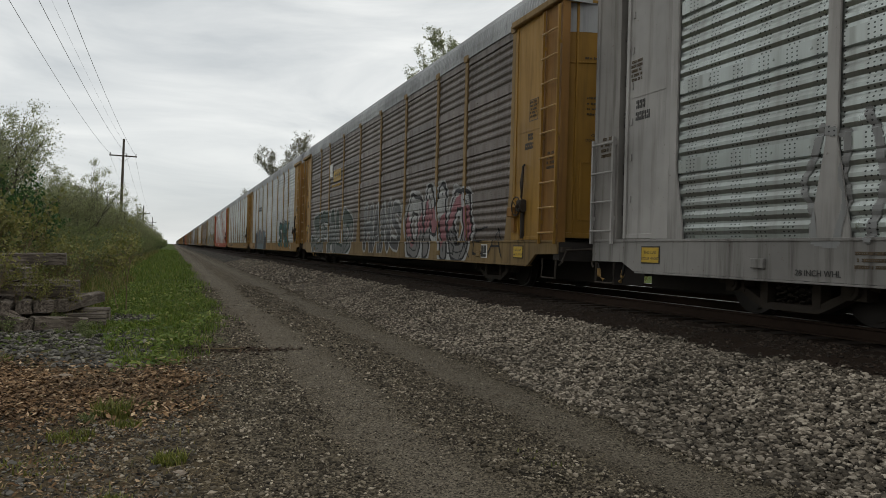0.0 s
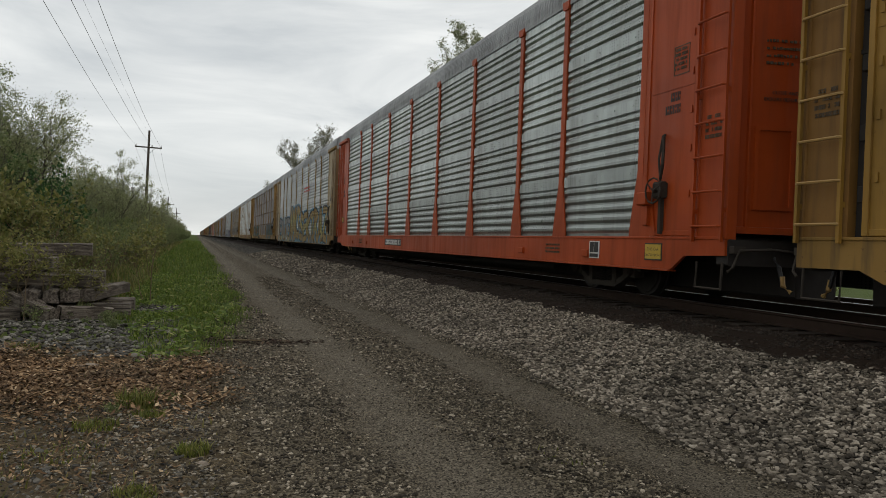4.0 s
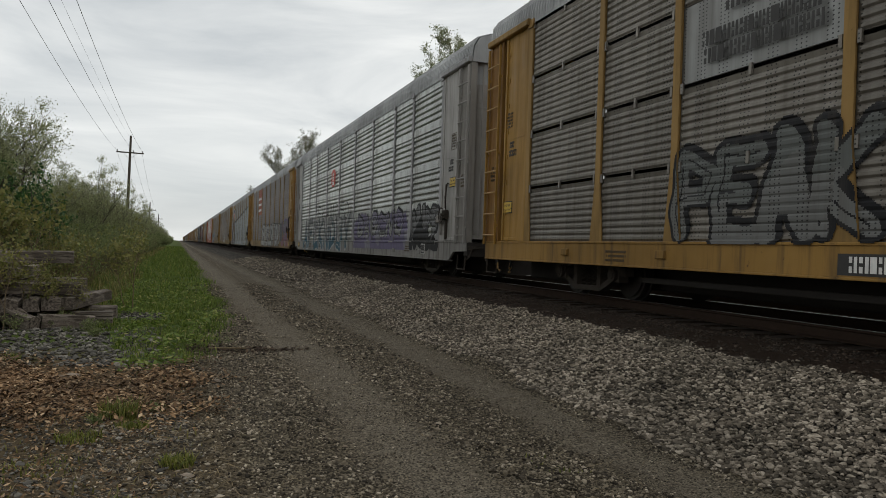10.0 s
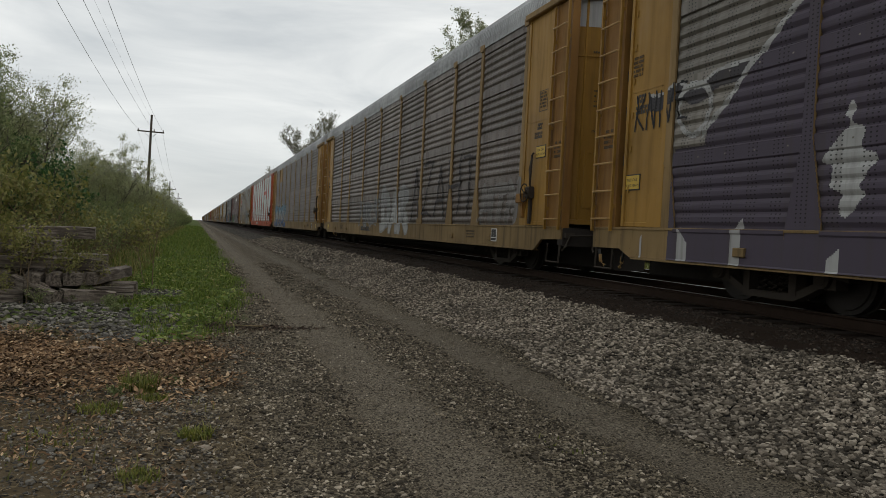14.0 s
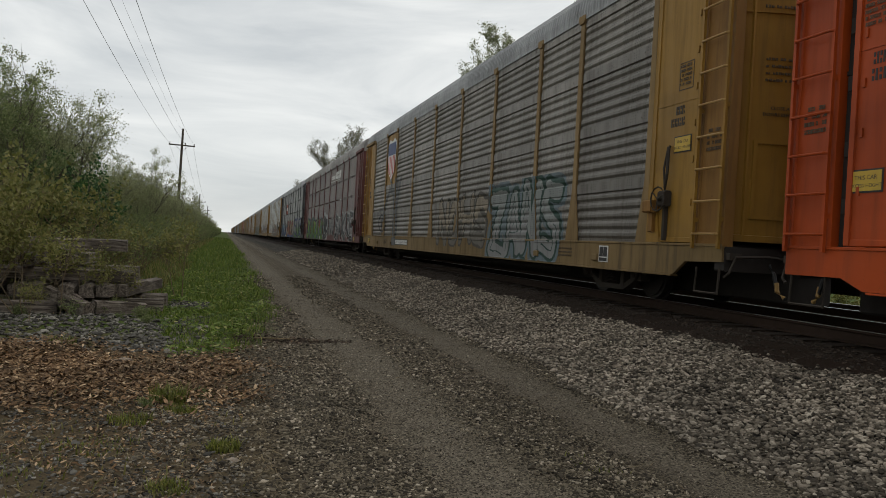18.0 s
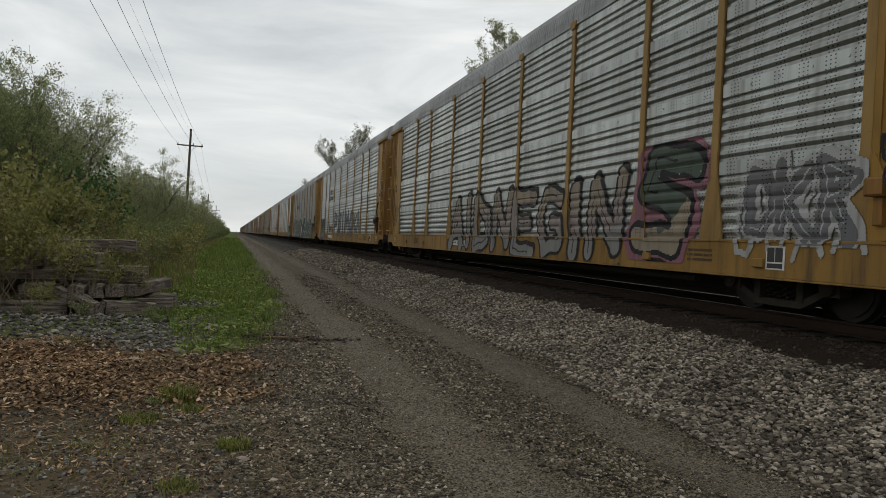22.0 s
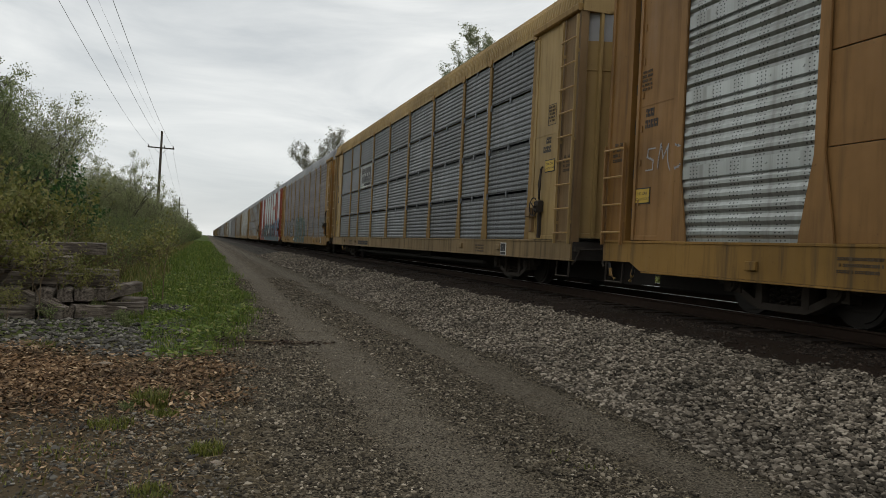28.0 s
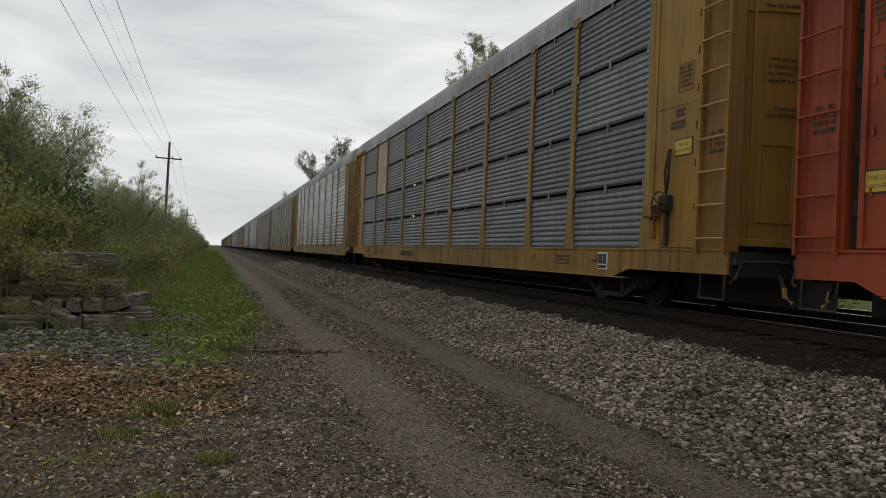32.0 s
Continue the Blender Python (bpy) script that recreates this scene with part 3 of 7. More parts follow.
def sheet_profile(style):
    """Heights of the folds of a sheet and the bulge at each."""
    zs = [0.0]
    if style == "flat":
        return [(0.0, 0.0), (0.008, 0.003), (ROW_H - 0.004, 0.003), (ROW_H + 0.004, 0.0)]
    if style == "wide":
        top = ROW_H + 0.012
        for i in range(5):
            b = 0.035 + 0.176 * i
            zs += [b + 0.176 * u for u in (0.08, 0.17, 0.27, 0.37, 0.63, 0.73, 0.83, 0.92)]
        zs += [0.9151, 0.93, top]
    else:
        top = ROW_H - 0.045
        i = 0
        while (i + 0.94) * 0.109 < top:
            zs += [(i + u) * 0.109 for u in (0.06, 0.20, 0.34, 0.66, 0.80, 0.94)]
            i += 1
        zs += [top]
    return [(z, rib_depth(style, z)) for z in zs]


MESH = {}


def shared(key, build):
    if key not in MESH:
        MESH[key] = build()
    return MESH[key]


def sheet_mesh(style, width):
    """A pressed sheet with folded ends, its origin at the middle of the lower edge on the flat of the side."""
    prof = sheet_profile(style)
    s = Shape()
    n = len(prof)
    w = width / 2
    e = 0.05
    cols = [(-w, 0.0), (-w + e, 1.0), (w - e, 1.0), (w, 0.0)]
    v = [(-d * k, y, z) for y, k in cols for z, d in prof]
    f = [(c * n + i, (c + 1) * n + i, (c + 1) * n + i + 1, c * n + i + 1) for c in range(3) for i in range(n - 1)]
    s.add(v, f)
    # the back of the sheet
    s.add([(0.02, y, z) for y in (-w, w) for z in (0, prof[-1][0])], [(0, 1, 3, 2)])
    s.add([(0, -w, 0), (0, w, 0), (0.02, w, 0), (0.02, -w, 0)], [(0, 1, 2, 3)])
    t = prof[-1][0]
    s.add([(0, -w, t), (0, w, t), (0.02, w, t), (0.02, -w, t)], [(0, 3, 2, 1)])
    if style == "wide":       # bolt heads along the flat band
        for y in np.arange(-w + 0.25, w - 0.1, 0.55):
            s.box(-0.042, -0.030, y - 0.013, y + 0.013, 0.995, 1.020, 0.004)
    elif style == "close":    # clips over the slot to the next sheet
        for y in (-w + 0.06, 0.0, w - 0.06):
            s.box(-0.05, -0.02, y - 0.025, y + 0.025, t - 0.07, t + 0.085, 0.006)
    return s.mesh("side_panel", M["p_silver"])


def post_mesh(flare):
    z0, z1 = DECK_Z - 0.10, EAVE_Z - 0.02
    a = 0.075
    ring = [(-flare, z0), (flare, z0), (flare * 0.92, z0 + 0.22), (a, z0 + 1.15), (a, z1), (-a, z1), (-a, z0 + 1.15), (-flare * 0.92, z0 + 0.22)]
    s = Shape().plate([(y, z) for y, z in ring], -1.552, -1.525)
    s.box(-1.525, -1.47, -a * 0.7, a * 0.7, z0 + 0.1, z1)
    s.plate([(-0.085, z1 - 0.08), (0.085, z1 - 0.08), (0.125, z1 + 0.0), (0.125, z1 + 0.08), (-0.125, z1 + 0.08), (-0.125, z1 + 0.0)], -1.585, -1.53)
    return s.mesh("post", M["yellow"])


def roof_mesh():
    arc = [(-1.56, EAVE_Z - 0.03), (-1.55, EAVE_Z + 0.16), (-1.51, EAVE_Z + 0.38), (-1.39, EAVE_Z + 0.57), (-1.05, EAVE_Z + 0.69), (-0.5, EAVE_Z + 0.75), (0, EAVE_Z + 0.77)]
    arc += [(-x, z) for x, z in reversed(arc[:-1])]
    ys = [-END - 0.03]
    while ys[-1] < END - 0.05:
        ys += [ys[-1] + 0.045, ys[-1] + 0.06, ys[-1] + 0.105, ys[-1] + 0.12]
    n = len(arc)
    v, f = [], []
    for j, y in enumerate(ys):
        up = 0.026 if j % 4 in (2, 3) else 0.0
        for i, (x, z) in enumerate(arc):
            k = up if 0 < i < n - 1 else 0.0
            v.append((x * (1 + k * 0.6), y, z + k))
    for j in range(len(ys) - 1):
        f += [(j * n + i, j * n + i + 1, (j + 1) * n + i + 1, (j + 1) * n + i) for i in range(n - 1)]
    s = Shape().add(v, f)
    for y in (-END - 0.04, END + 0.01):      # end walls of the roof
        s.prism([(x * 0.985, z - 0.004) for x, z in arc], y, y + 0.03)
    return s.mesh("roof", M["roof"])


def sill_mesh(kind):
    s = Shape()
    if kind == "fish":        # deeper between the trucks
        ring = [(-END, DECK_Z - 0.34), (-11.4, DECK_Z - 0.34), (-10.9, DECK_Z - 0.49), (10.9, DECK_Z - 0.49), (11.4, DECK_Z - 0.34), (END, DECK_Z - 0.34), (END, DECK_Z), (-END, DECK_Z)]
    elif kind == "slim":
        ring = [(-END, DECK_Z - 0.36), (END, DECK_Z - 0.36), (END, DECK_Z), (-END, DECK_Z)]
    else:
        ring = [(-END, DECK_Z - 0.24), (-13.05, DECK_Z - 0.26), (-12.75, DECK_Z - 0.47), (12.75, DECK_Z - 0.47), (13.05, DECK_Z - 0.34), (END, DECK_Z - 0.34), (END, DECK_Z), (-END, DECK_Z)]
    s.plate(ring, -1.555, -1.50)
    s.box(-1.57, -1.45, -END, END, DECK_Z - 0.025, DECK_Z + 0.012, 0.005)
    drop = {"fish": 0.34, "slim": 0.36}.get(kind, 0.47)
    low = DECK_Z - drop
    s.box(-1.567, -1.42, -11.3 if kind == "fish" else -END if kind == "slim" else -12.7, 11.3 if kind == "fish" else END if kind == "slim" else 12.7, *((DECK_Z - 0.39, DECK_Z - 0.362) if kind == "slim" else (DECK_Z - 0.50, DECK_Z - 0.475)), 0.005)
    for y in (-10.3, -7.6, 7.4, 10.2):        # lashing pockets
        s.box(-1.60, -1.55, y - 0.1, y + 0.1, low + 0.12, low + 0.24, 0.01)
    return s.mesh("side_sill", M["yellow"])


def underframe_mesh():
    s = Shape()
    s.box(-1.49, 1.49, -END + 0.05, END - 0.05, DECK_Z - 0.10, DECK_Z - 0.02)
    s.box(-0.36, 0.36, -END, END, 0.17, DECK_Z - 0.11, 0.03)
    s.box(-1.2, -1.1, -8.4, 8.4, 0.34, 0.42)
    for y in np.arange(-12, 12.1, 2.0):
        s.box(-1.49, -0.37, y - 0.06, y + 0.06, 0.62, DECK_Z - 0.11)
        s.box(0.37, 1.49, y - 0.06, y + 0.06, 0.62, DECK_Z - 0.11)
    s.box(-1.2, -0.5, -3.6, -2.4, 0.32, 0.72, 0.06)       # reservoirs
    s.box(0.5, 1.2, 1.2, 3.0, 0.32, 0.72, 0.06)
    s.box(-1.52, 1.52, -END - 0.02, -END + 0.2, 0.60, DECK_Z - 0.02, 0.02)
    s.box(-1.52, 1.52, END - 0.2, END + 0.02, 0.60, DECK_Z - 0.02, 0.02)
    return s.mesh("underframe", M["steel"])


def far_wall_mesh(style):
    """The side away from the camera, in one piece."""
    s = Shape()
    for z in ROW_Z:
        prof = sheet_profile(style)
        v = [(1.50 + d, y, z + h) for y in (-END + 0.1, END - 0.1) for h, d in prof]
        n = len(prof)
        s.add(v, [(i, i + 1, n + i + 1, n + i) for i in range(n - 1)])
    s.box(1.47, 1.49, -END + 0.1, END - 0.1, DECK_Z, EAVE_Z)
    for y in POSTS:
        s.box(1.49, 1.575, y - 0.075, y + 0.075, DECK_Z - 0.1, EAVE_Z - 0.02)
    s.box(1.49, 1.555, -END, END, 0.30, DECK_Z)
    return s.mesh("far_wall", M["p_grey"])


def end_panel_mesh(leading):
    """The plain sheet between the last post and the ladder, at y > 0; the leading end has no slot behind it."""
    s = Shape()
    out = 13.22 if leading else 13.04
    low, top = DECK_Z + 0.02, EAVE_Z - 0.03
    s.box(-1.53, -1.49, 11.97, out, low + 0.03, top, 0.008)
    s.box(-1.56, -1.49, out - 0.07, out, low, top, 0.01)
    s.box(-1.548, -1.49, 11.95, 12.06, low, top, 0.01)
    s.box(-1.545, -1.49, 12.06, out - 0.07, low, low + 0.08, 0.01)
    s.box(-1.538, -1.49, 12.06, out - 0.07, 3.16, 3.19)
    # gusset at the foot and cleats up the edge
    s.plate([(11.95, low), (12.34, low), (12.22, low + 0.55), (12.02, low + 0.95), (11.95, low + 0.95)], -1.556, -1.53)
    for z in (1.55, 2.2, 2.75, 3.3, 3.85, 4.4, 4.95):
        s.box(-1.55, -1.53, out - 0.16, out - 0.12, z, z + 0.10)
    return s.mesh("end_panel", M["yellow"])


def header_mesh():
    """The beam above the end panel, under the roof."""
    return Shape().box(-1.64, -1.50, 11.92, END + 0.02, EAVE_Z - 0.04, EAVE_Z + 0.10, 0.02).mesh("header", M["yellow"])


def data_frame_mesh():
    """A thin painted frame for the stencilled data."""
    s = Shape()
    y0, y1, z0, z1, x = 12.62, 12.98, 3.35, 3.78, -1.531
    for a, b, c, d in ((y0, y1, z0, z0 + 0.015), (y0, y1, z1 - 0.015, z1), (y0, y0 + 0.015, z0, z1), (y1 - 0.015, y1, z0, z1)):
        s.box(x - 0.004, x, a, b, c, d)
    return s.mesh("data_frame", M["faded_stencil"])


def corner_mesh():
    """The corner post: one pressed channel with turned edges."""
    ring = [(-1.555, 13.22), (-1.555, 13.29), (-1.535, 13.30), (-1.535, END - 0.07), (-1.557, END - 0.06), (-1.557, END + 0.02), (-1.40, END + 0.02), (-1.40, 13.22)]
    n, z0, z1 = len(ring), DECK_Z - 0.02, EAVE_Z
    v = [(x, y, z) for z in (z0, z1) for x, y in ring]
    f = [(i, (i + 1) % n, n + (i + 1) % n, n + i) for i in range(n)] + [tuple(range(n - 1, -1, -1)), tuple(range(n, 2 * n))]
    return Shape().add(v, f).mesh("corner_post", M["yellow"])


def slot_mesh():
    """Dark strip as the slot's shade between end panel and corner, with hinge lugs."""
    s = Shape().box(-1.44, -1.40, 13.02, 13.25, DECK_Z + 0.02, EAVE_Z - 0.03)
    for z in (1.35, 2.0, 2.75, 3.4, 4.1, 4.8):
        s.box(-1.50, -1.435, 13.07, 13.16, z, z + 0.18, 0.01)
    return s.mesh("door_slot", M["steel"])


def ladder_mesh(tall):
    s = Shape()
    top = EAVE_Z - 0.10 if tall else 2.62
    for y in (13.28, END - 0.03):
        s.box(-1.63, -1.585, y - 0.022, y + 0.022, DECK_Z - 0.06, top, 0.004)
        for z in (1.3, 2.9, 4.6) if tall else (1.3, 2.5):
            s.box(-1.59, -1.53, y - 0.02, y + 0.02, z, z + 0.06)
    return s.mesh("ladder", M["yellow"])


def rung_mesh():
    return Shape().tube([(-1.615, 13.27, 0), (-1.65, 13.31, 0), (-1.65, END - 0.06, 0), (-1.615, END - 0.02, 0)], 0.017, 6).mesh("rung", M["rung"])


def bow(x):
    """How far the end doors stand out at x."""
    return END - 0.14 + 0.28 * (1 - (x / 1.40) ** 2)


def door_mesh():
    """Closed doors of the car's end, bowed outward, at y > 0."""
    s = Shape()
    n = 12
    xs = [-1.40 + 2.80 * i / n for i in range(n + 1)]
    z0, z1 = DECK_Z + 0.06, EAVE_Z + 0.12
    v = [(x, bow(x), z) for x in xs for z in (z0, z1)]
    s.add(v, [(2 * i, 2 * i + 1, 2 * i + 3, 2 * i + 2) for i in range(n)])
    return s.mesh("end_door", M["ochre"])


def door_rail_mesh(z, h, d):
    """A rail that runs across the bowed doors."""
    n = 12
    xs = [-1.40 + 2.80 * i / n for i in range(n + 1)]
    v = [(x, bow(x) + k, zz) for x in xs for k, zz in ((0, z), (d, z + 0.006), (d, z + h - 0.006), (0, z + h))]
    return Shape().add(v, [(4 * i + c, 4 * i + c + 1, 4 * i + c + 5, 4 * i + c + 4) for i in range(n) for c in range(3)]).mesh("door_rail", M["ochre"])


def door_rib_mesh(x, thick, deep):
    return Shape().box(x - thick, x + thick, bow(x) - 0.02, bow(x) + deep, DECK_Z + 0.07, EAVE_Z + 0.11, 0.006).mesh("door_rib", M["ochre"])


def hatch_mesh():
    """A hatch low in the door: four frame bars and the plate within, all following the bow."""
    s = Shape()
    for x0, x1, z0, z1, d in ((-1.12, -1.07, 1.36, 2.48, 0.03), (-0.63, -0.58, 1.36, 2.48, 0.03), (-1.07, -0.63, 1.36, 1.41, 0.03), (-1.07, -0.63, 2.43, 2.48, 0.03), (-1.07, -0.63, 1.41, 2.43, 0.008)):
        v = [(x, bow(x) + k, z) for x in (x0, x1) for k in (-0.04, d) for z in (z0, z1)]
        s.add(v, [(0, 1, 3, 2), (4, 6, 7, 5), (0, 4, 5, 1), (2, 3, 7, 6), (0, 2, 6, 4), (1, 5, 7, 3)])
    return s.mesh("hatch", M["ochre"])


def door_text_mesh():
    """Stencilled lines on the door, too small to read."""
    s = Shape()
    rng = random.Random(3)
    for z, h, x0, x1 in ((4.36, 0.05, -1.05, -0.35), (3.62, 0.045, -1.0, -0.45), (3.52, 0.045, -1.0, -0.52), (3.42, 0.045, -1.0, -0.48), (3.32, 0.045, -1.0, -0.60)):
        x = x0
        while x < x1:
            w = rng.uniform(0.02, 0.045)
            s.box(x, x + w, bow(x) - 0.01, max(bow(x), bow(x + w)) + 0.006, z, z + h * rng.choice((0.6, 0.8, 0.8)))
            x += w + rng.choice((0.012, 0.012, 0.04))
    return s.mesh("door_stencil", M["faded_stencil"])


def truck_frame_mesh():
    s = Shape()
    s.box(-0.9, 0.9, -0.22, 0.22, 0.28, 0.62, 0.05)
    return s.mesh("truck", M["steel"])


def side_frame_mesh():
    """A cast truck side: bowed frame with two windows and bearing ends."""
    s = Shape()
    upper = [(-1.22, 0.40), (-0.85, 0.46), (-0.45, 0.58), (0.45, 0.58), (0.85, 0.46), (1.22, 0.40), (1.20, 0.54), (0.85, 0.58), (0.45, 0.70), (-0.45, 0.70), (-0.85, 0.58), (-1.20, 0.54)]
    lower = [(-1.0, 0.40), (-0.62, 0.20), (-0.42, 0.11), (0.42, 0.11), (0.62, 0.20), (1.0, 0.40), (0.86, 0.42), (0.56, 0.28), (0.40, 0.20), (-0.40, 0.20), (-0.56, 0.28), (-0.86, 0.42)]
    s.plate(upper, -1.12, -0.95)
    s.plate(lower, -1.12, -0.95)
    for y in (-0.46, 0.34):
        s.plate([(y, 0.18), (y + 0.12, 0.18), (y + 0.12, 0.62), (y, 0.62)], -1.13, -0.97)
    for y in (-0.9, 0.9):
        s.plate([(y - 0.17, 0.30), (y + 0.17, 0.30), (y + 0.15, 0.56), (y - 0.15, 0.56)], -1.14, -0.96)
    return s.mesh("side_frame", M["truck_steel"])


def bearing_mesh():
    s = Shape().disc_x(-1.20, -1.12, 0, 0, 0.115, 14).disc_x(-1.215, -1.20, 0, 0, 0.07, 10)
    return s.mesh("bearing_cap", M["truck_steel"])


def spring_mesh():
    """One coil spring of the truck."""
    pts = [(0.055 * math.cos(i * math.pi / 3), 0.055 * math.sin(i * math.pi / 3), 0.20 + 0.38 * i / 30) for i in range(31)]
    return Shape().tube(pts, 0.017, 5).mesh("spring", M["truck_steel"])


def wheel_mesh():
    s = Shape()
    s.disc_x(-0.79, -0.67, 0, 0, 0.42, 28)
    s.disc_x(-0.67, -0.64, 0, 0, 0.445, 28)
    s.disc_x(-0.82, -0.79, 0, 0, 0.36, 28)
    return s.mesh("wheel", M["wheel"])


def axle_mesh():
    return Shape().tube([(-0.8, 0, 0), (0.8, 0, 0)], 0.08, 10).mesh("axle", M["steel"])


def coupler_mesh():
    s = Shape()
    s.box(-0.09, 0.09, END - 0.2, 14.32, 0.72, 0.92, 0.03)
    s.plate([(14.25, 0.68), (14.50, 0.68), (14.51, 0.96), (14.25, 0.96)], -0.16, 0.14)
    return s.mesh("coupler", M["steel"])


def lever_mesh():
    """The uncoupling rod with its handle."""
    s = Shape().tube([(-0.25, END, 0.80), (-0.9, END + 0.12, 0.83), (-1.42, END + 0.12, 0.80), (-1.50, END + 0.10, 0.58), (-1.52, END + 0.02, 0.52)], 0.02, 6)
    s.box(-1.50, -1.30, END - 0.02, END + 0.10, 0.76, 0.86, 0.01)
    return s.mesh("uncoupling_lever", M["truck_steel"])


def step_mesh():
    return Shape().tube([(-1.52, 13.30, 0.64), (-1.54, 13.30, 0.28), (-1.54, 13.82, 0.28), (-1.52, 13.82, 0.64)], 0.02, 6).mesh("sill_step", M["truck_steel"])


def hose_mesh():
    s = Shape().tube([(-0.75, END, 0.72), (-0.8, END + 0.16, 0.60), (-0.8, END + 0.24, 0.36), (-0.76, END + 0.36, 0.27)], 0.03, 8)
    return s.mesh("air_hose", M["hose"])


def hose_sleeve_mesh():
    return Shape().tube([(-0.795, END + 0.215, 0.48), (-0.80, END + 0.24, 0.36), (-0.765, END + 0.35, 0.275)], 0.034, 8).mesh("hose_sleeve", M["rung"])


def brake_mesh():
    s = Shape()
    y = 12.48
    s.box(-1.66, -1.535, y - 0.10, y + 0.10, 1.55, 1.80, 0.03)
    s.box(-1.60, -1.535, y - 0.03, y + 0.03, 1.02, 1.55, 0.01)
    s.tube([(-1.60, y, 1.85), (-1.65, y + 0.12, 2.05), (-1.62, y + 0.08, 2.45), (-1.55, y, 2.5)], 0.024, 6)
    s.tube([(-1.58, y - 0.02, 1.8), (-1.60, y - 0.05, 2.15), (-1.56, y - 0.02, 2.5)], 0.018, 6)
    s.tube([(-1.66, y, 1.66), (-1.72, y, 1.66)], 0.03, 8)
    s.tube([(-1.72, y + 0.19 * math.cos(i * math.pi / 6), 1.66 + 0.19 * math.sin(i * math.pi / 6)) for i in range(13)], 0.014, 6)
    for a in range(3):
        w = a * math.pi / 1.5 + 0.4
        s.tube([(-1.72, y, 1.66), (-1.72, y + 0.19 * math.cos(w), 1.66 + 0.19 * math.sin(w))], 0.011, 5)
    return s.mesh("brake_gear", M["truck_steel"])


def bracket_mesh():
    """A bent bracket bolted to the foot of the last post."""
    return Shape().box(-1.70, -1.55, 12.02, 12.26, 1.46, 1.66, 0.02).box(-1.62, -1.53, 12.08, 12.20, 1.15, 1.46, 0.01).mesh("bracket", M["yellow"])


def flat(name, y0, y1, z0, z1, x, mat, t=0.006):
    return Shape().box(x - t, x, y0, y1, z0, z1).mesh(name, mat)


def bars_mesh(name, lines, x, mat):
    """Lettering too small to read: one small bar a word. lines of (y0, y1, z, height)."""
    s = Shape()
    rng = random.Random(len(lines) * 7 + int(abs(lines[0][0]) * 10))
    for y0, y1, z, h in lines:
        y = y0
        while y < y1 - h * 0.4:
            w = h * rng.choice((0.55, 0.7, 0.62, 0.8))
            if rng.random() > 0.14:
                e = min(y1, y + w * 0.8)
                c = rng.random()
                if c < 0.22:
                    s.box(x - 0.004, x, y, e, z, z + h)
                else:
                    s.box(x - 0.004, x, y, y + w * 0.3, z, z + h)
                    s.box(x - 0.004, x, y + w * 0.5, e, z, z + h * 0.4)
                    s.box(x - 0.004, x, y + w * 0.5, e, z + h * 0.62, z + h)
            y += w
    return s.mesh(name, mat)


def words_mesh(name, lines, mat, on_door=False):
    """Stencilled words. lines of (words, y or x of their middle, z, height); on the side of the car or on its leading door."""
    whole = Shape()
    for words, mid, z, h in lines:
        cu = bpy.data.curves.new("words", "FONT")
        cu.body, cu.size, cu.align_x, cu.extrude = words, h * 1.38, "CENTER", 0.002
        cu.resolution_u = 2
        ob = bpy.data.objects.new("words", cu)
        scene.collection.objects.link(ob)
        me = bpy.data.meshes.new_from_object(ob.evaluated_get(bpy.context.evaluated_depsgraph_get()))
        put = (lambda p: (mid + p.x, -bow(mid + p.x) - 0.008 - p.z, z + p.y)) if on_door else (lambda p: (-1.564 - p.z, mid - p.x, z + p.y))
        whole.add([put(v.co) for v in me.vertices], [tuple(p.vertices) for p in me.polygons])
        bpy.data.objects.remove(ob)
        bpy.data.curves.remove(cu)
        bpy.data.meshes.remove(me)
    return whole.mesh(name, mat)


def shield(car, y, z, h):
    """A striped shield painted on a sign panel: white field, red stripes, blue head."""
    w = h * 0.42
    edge = [(-w, 0.5), (-w * 1.05, 0.9), (-w * 0.6, 1.0), (0, 0.93), (w * 0.6, 1.0), (w * 1.05, 0.9), (w, 0.5), (w * 0.75, 0.18), (0, 0.0), (-w * 0.75, 0.18)]
    x = FACE - 0.038
    emblem = part("shield", Shape().plate([(y + p, z + q * h) for p, q in edge], x - 0.004, x).mesh("shield", M["white_mark"]), car, label="striped shield emblem")
    for i in range(-2, 3):
        c = i * w * 0.38
        part("stripe", Shape().box(x - 0.008, x - 0.0045, y + c - w * 0.09, y + c + w * 0.09, z + h * (0.06 + 0.06 * abs(i)), z + h * 0.58).mesh("stripe", M["red_mark"]), emblem)
    part("head", Shape().box(x - 0.008, x - 0.0045, y - w * 0.97, y + w * 0.97, z + h * 0.6, z + h * 0.9).mesh("head", M["blue_mark"]), emblem)


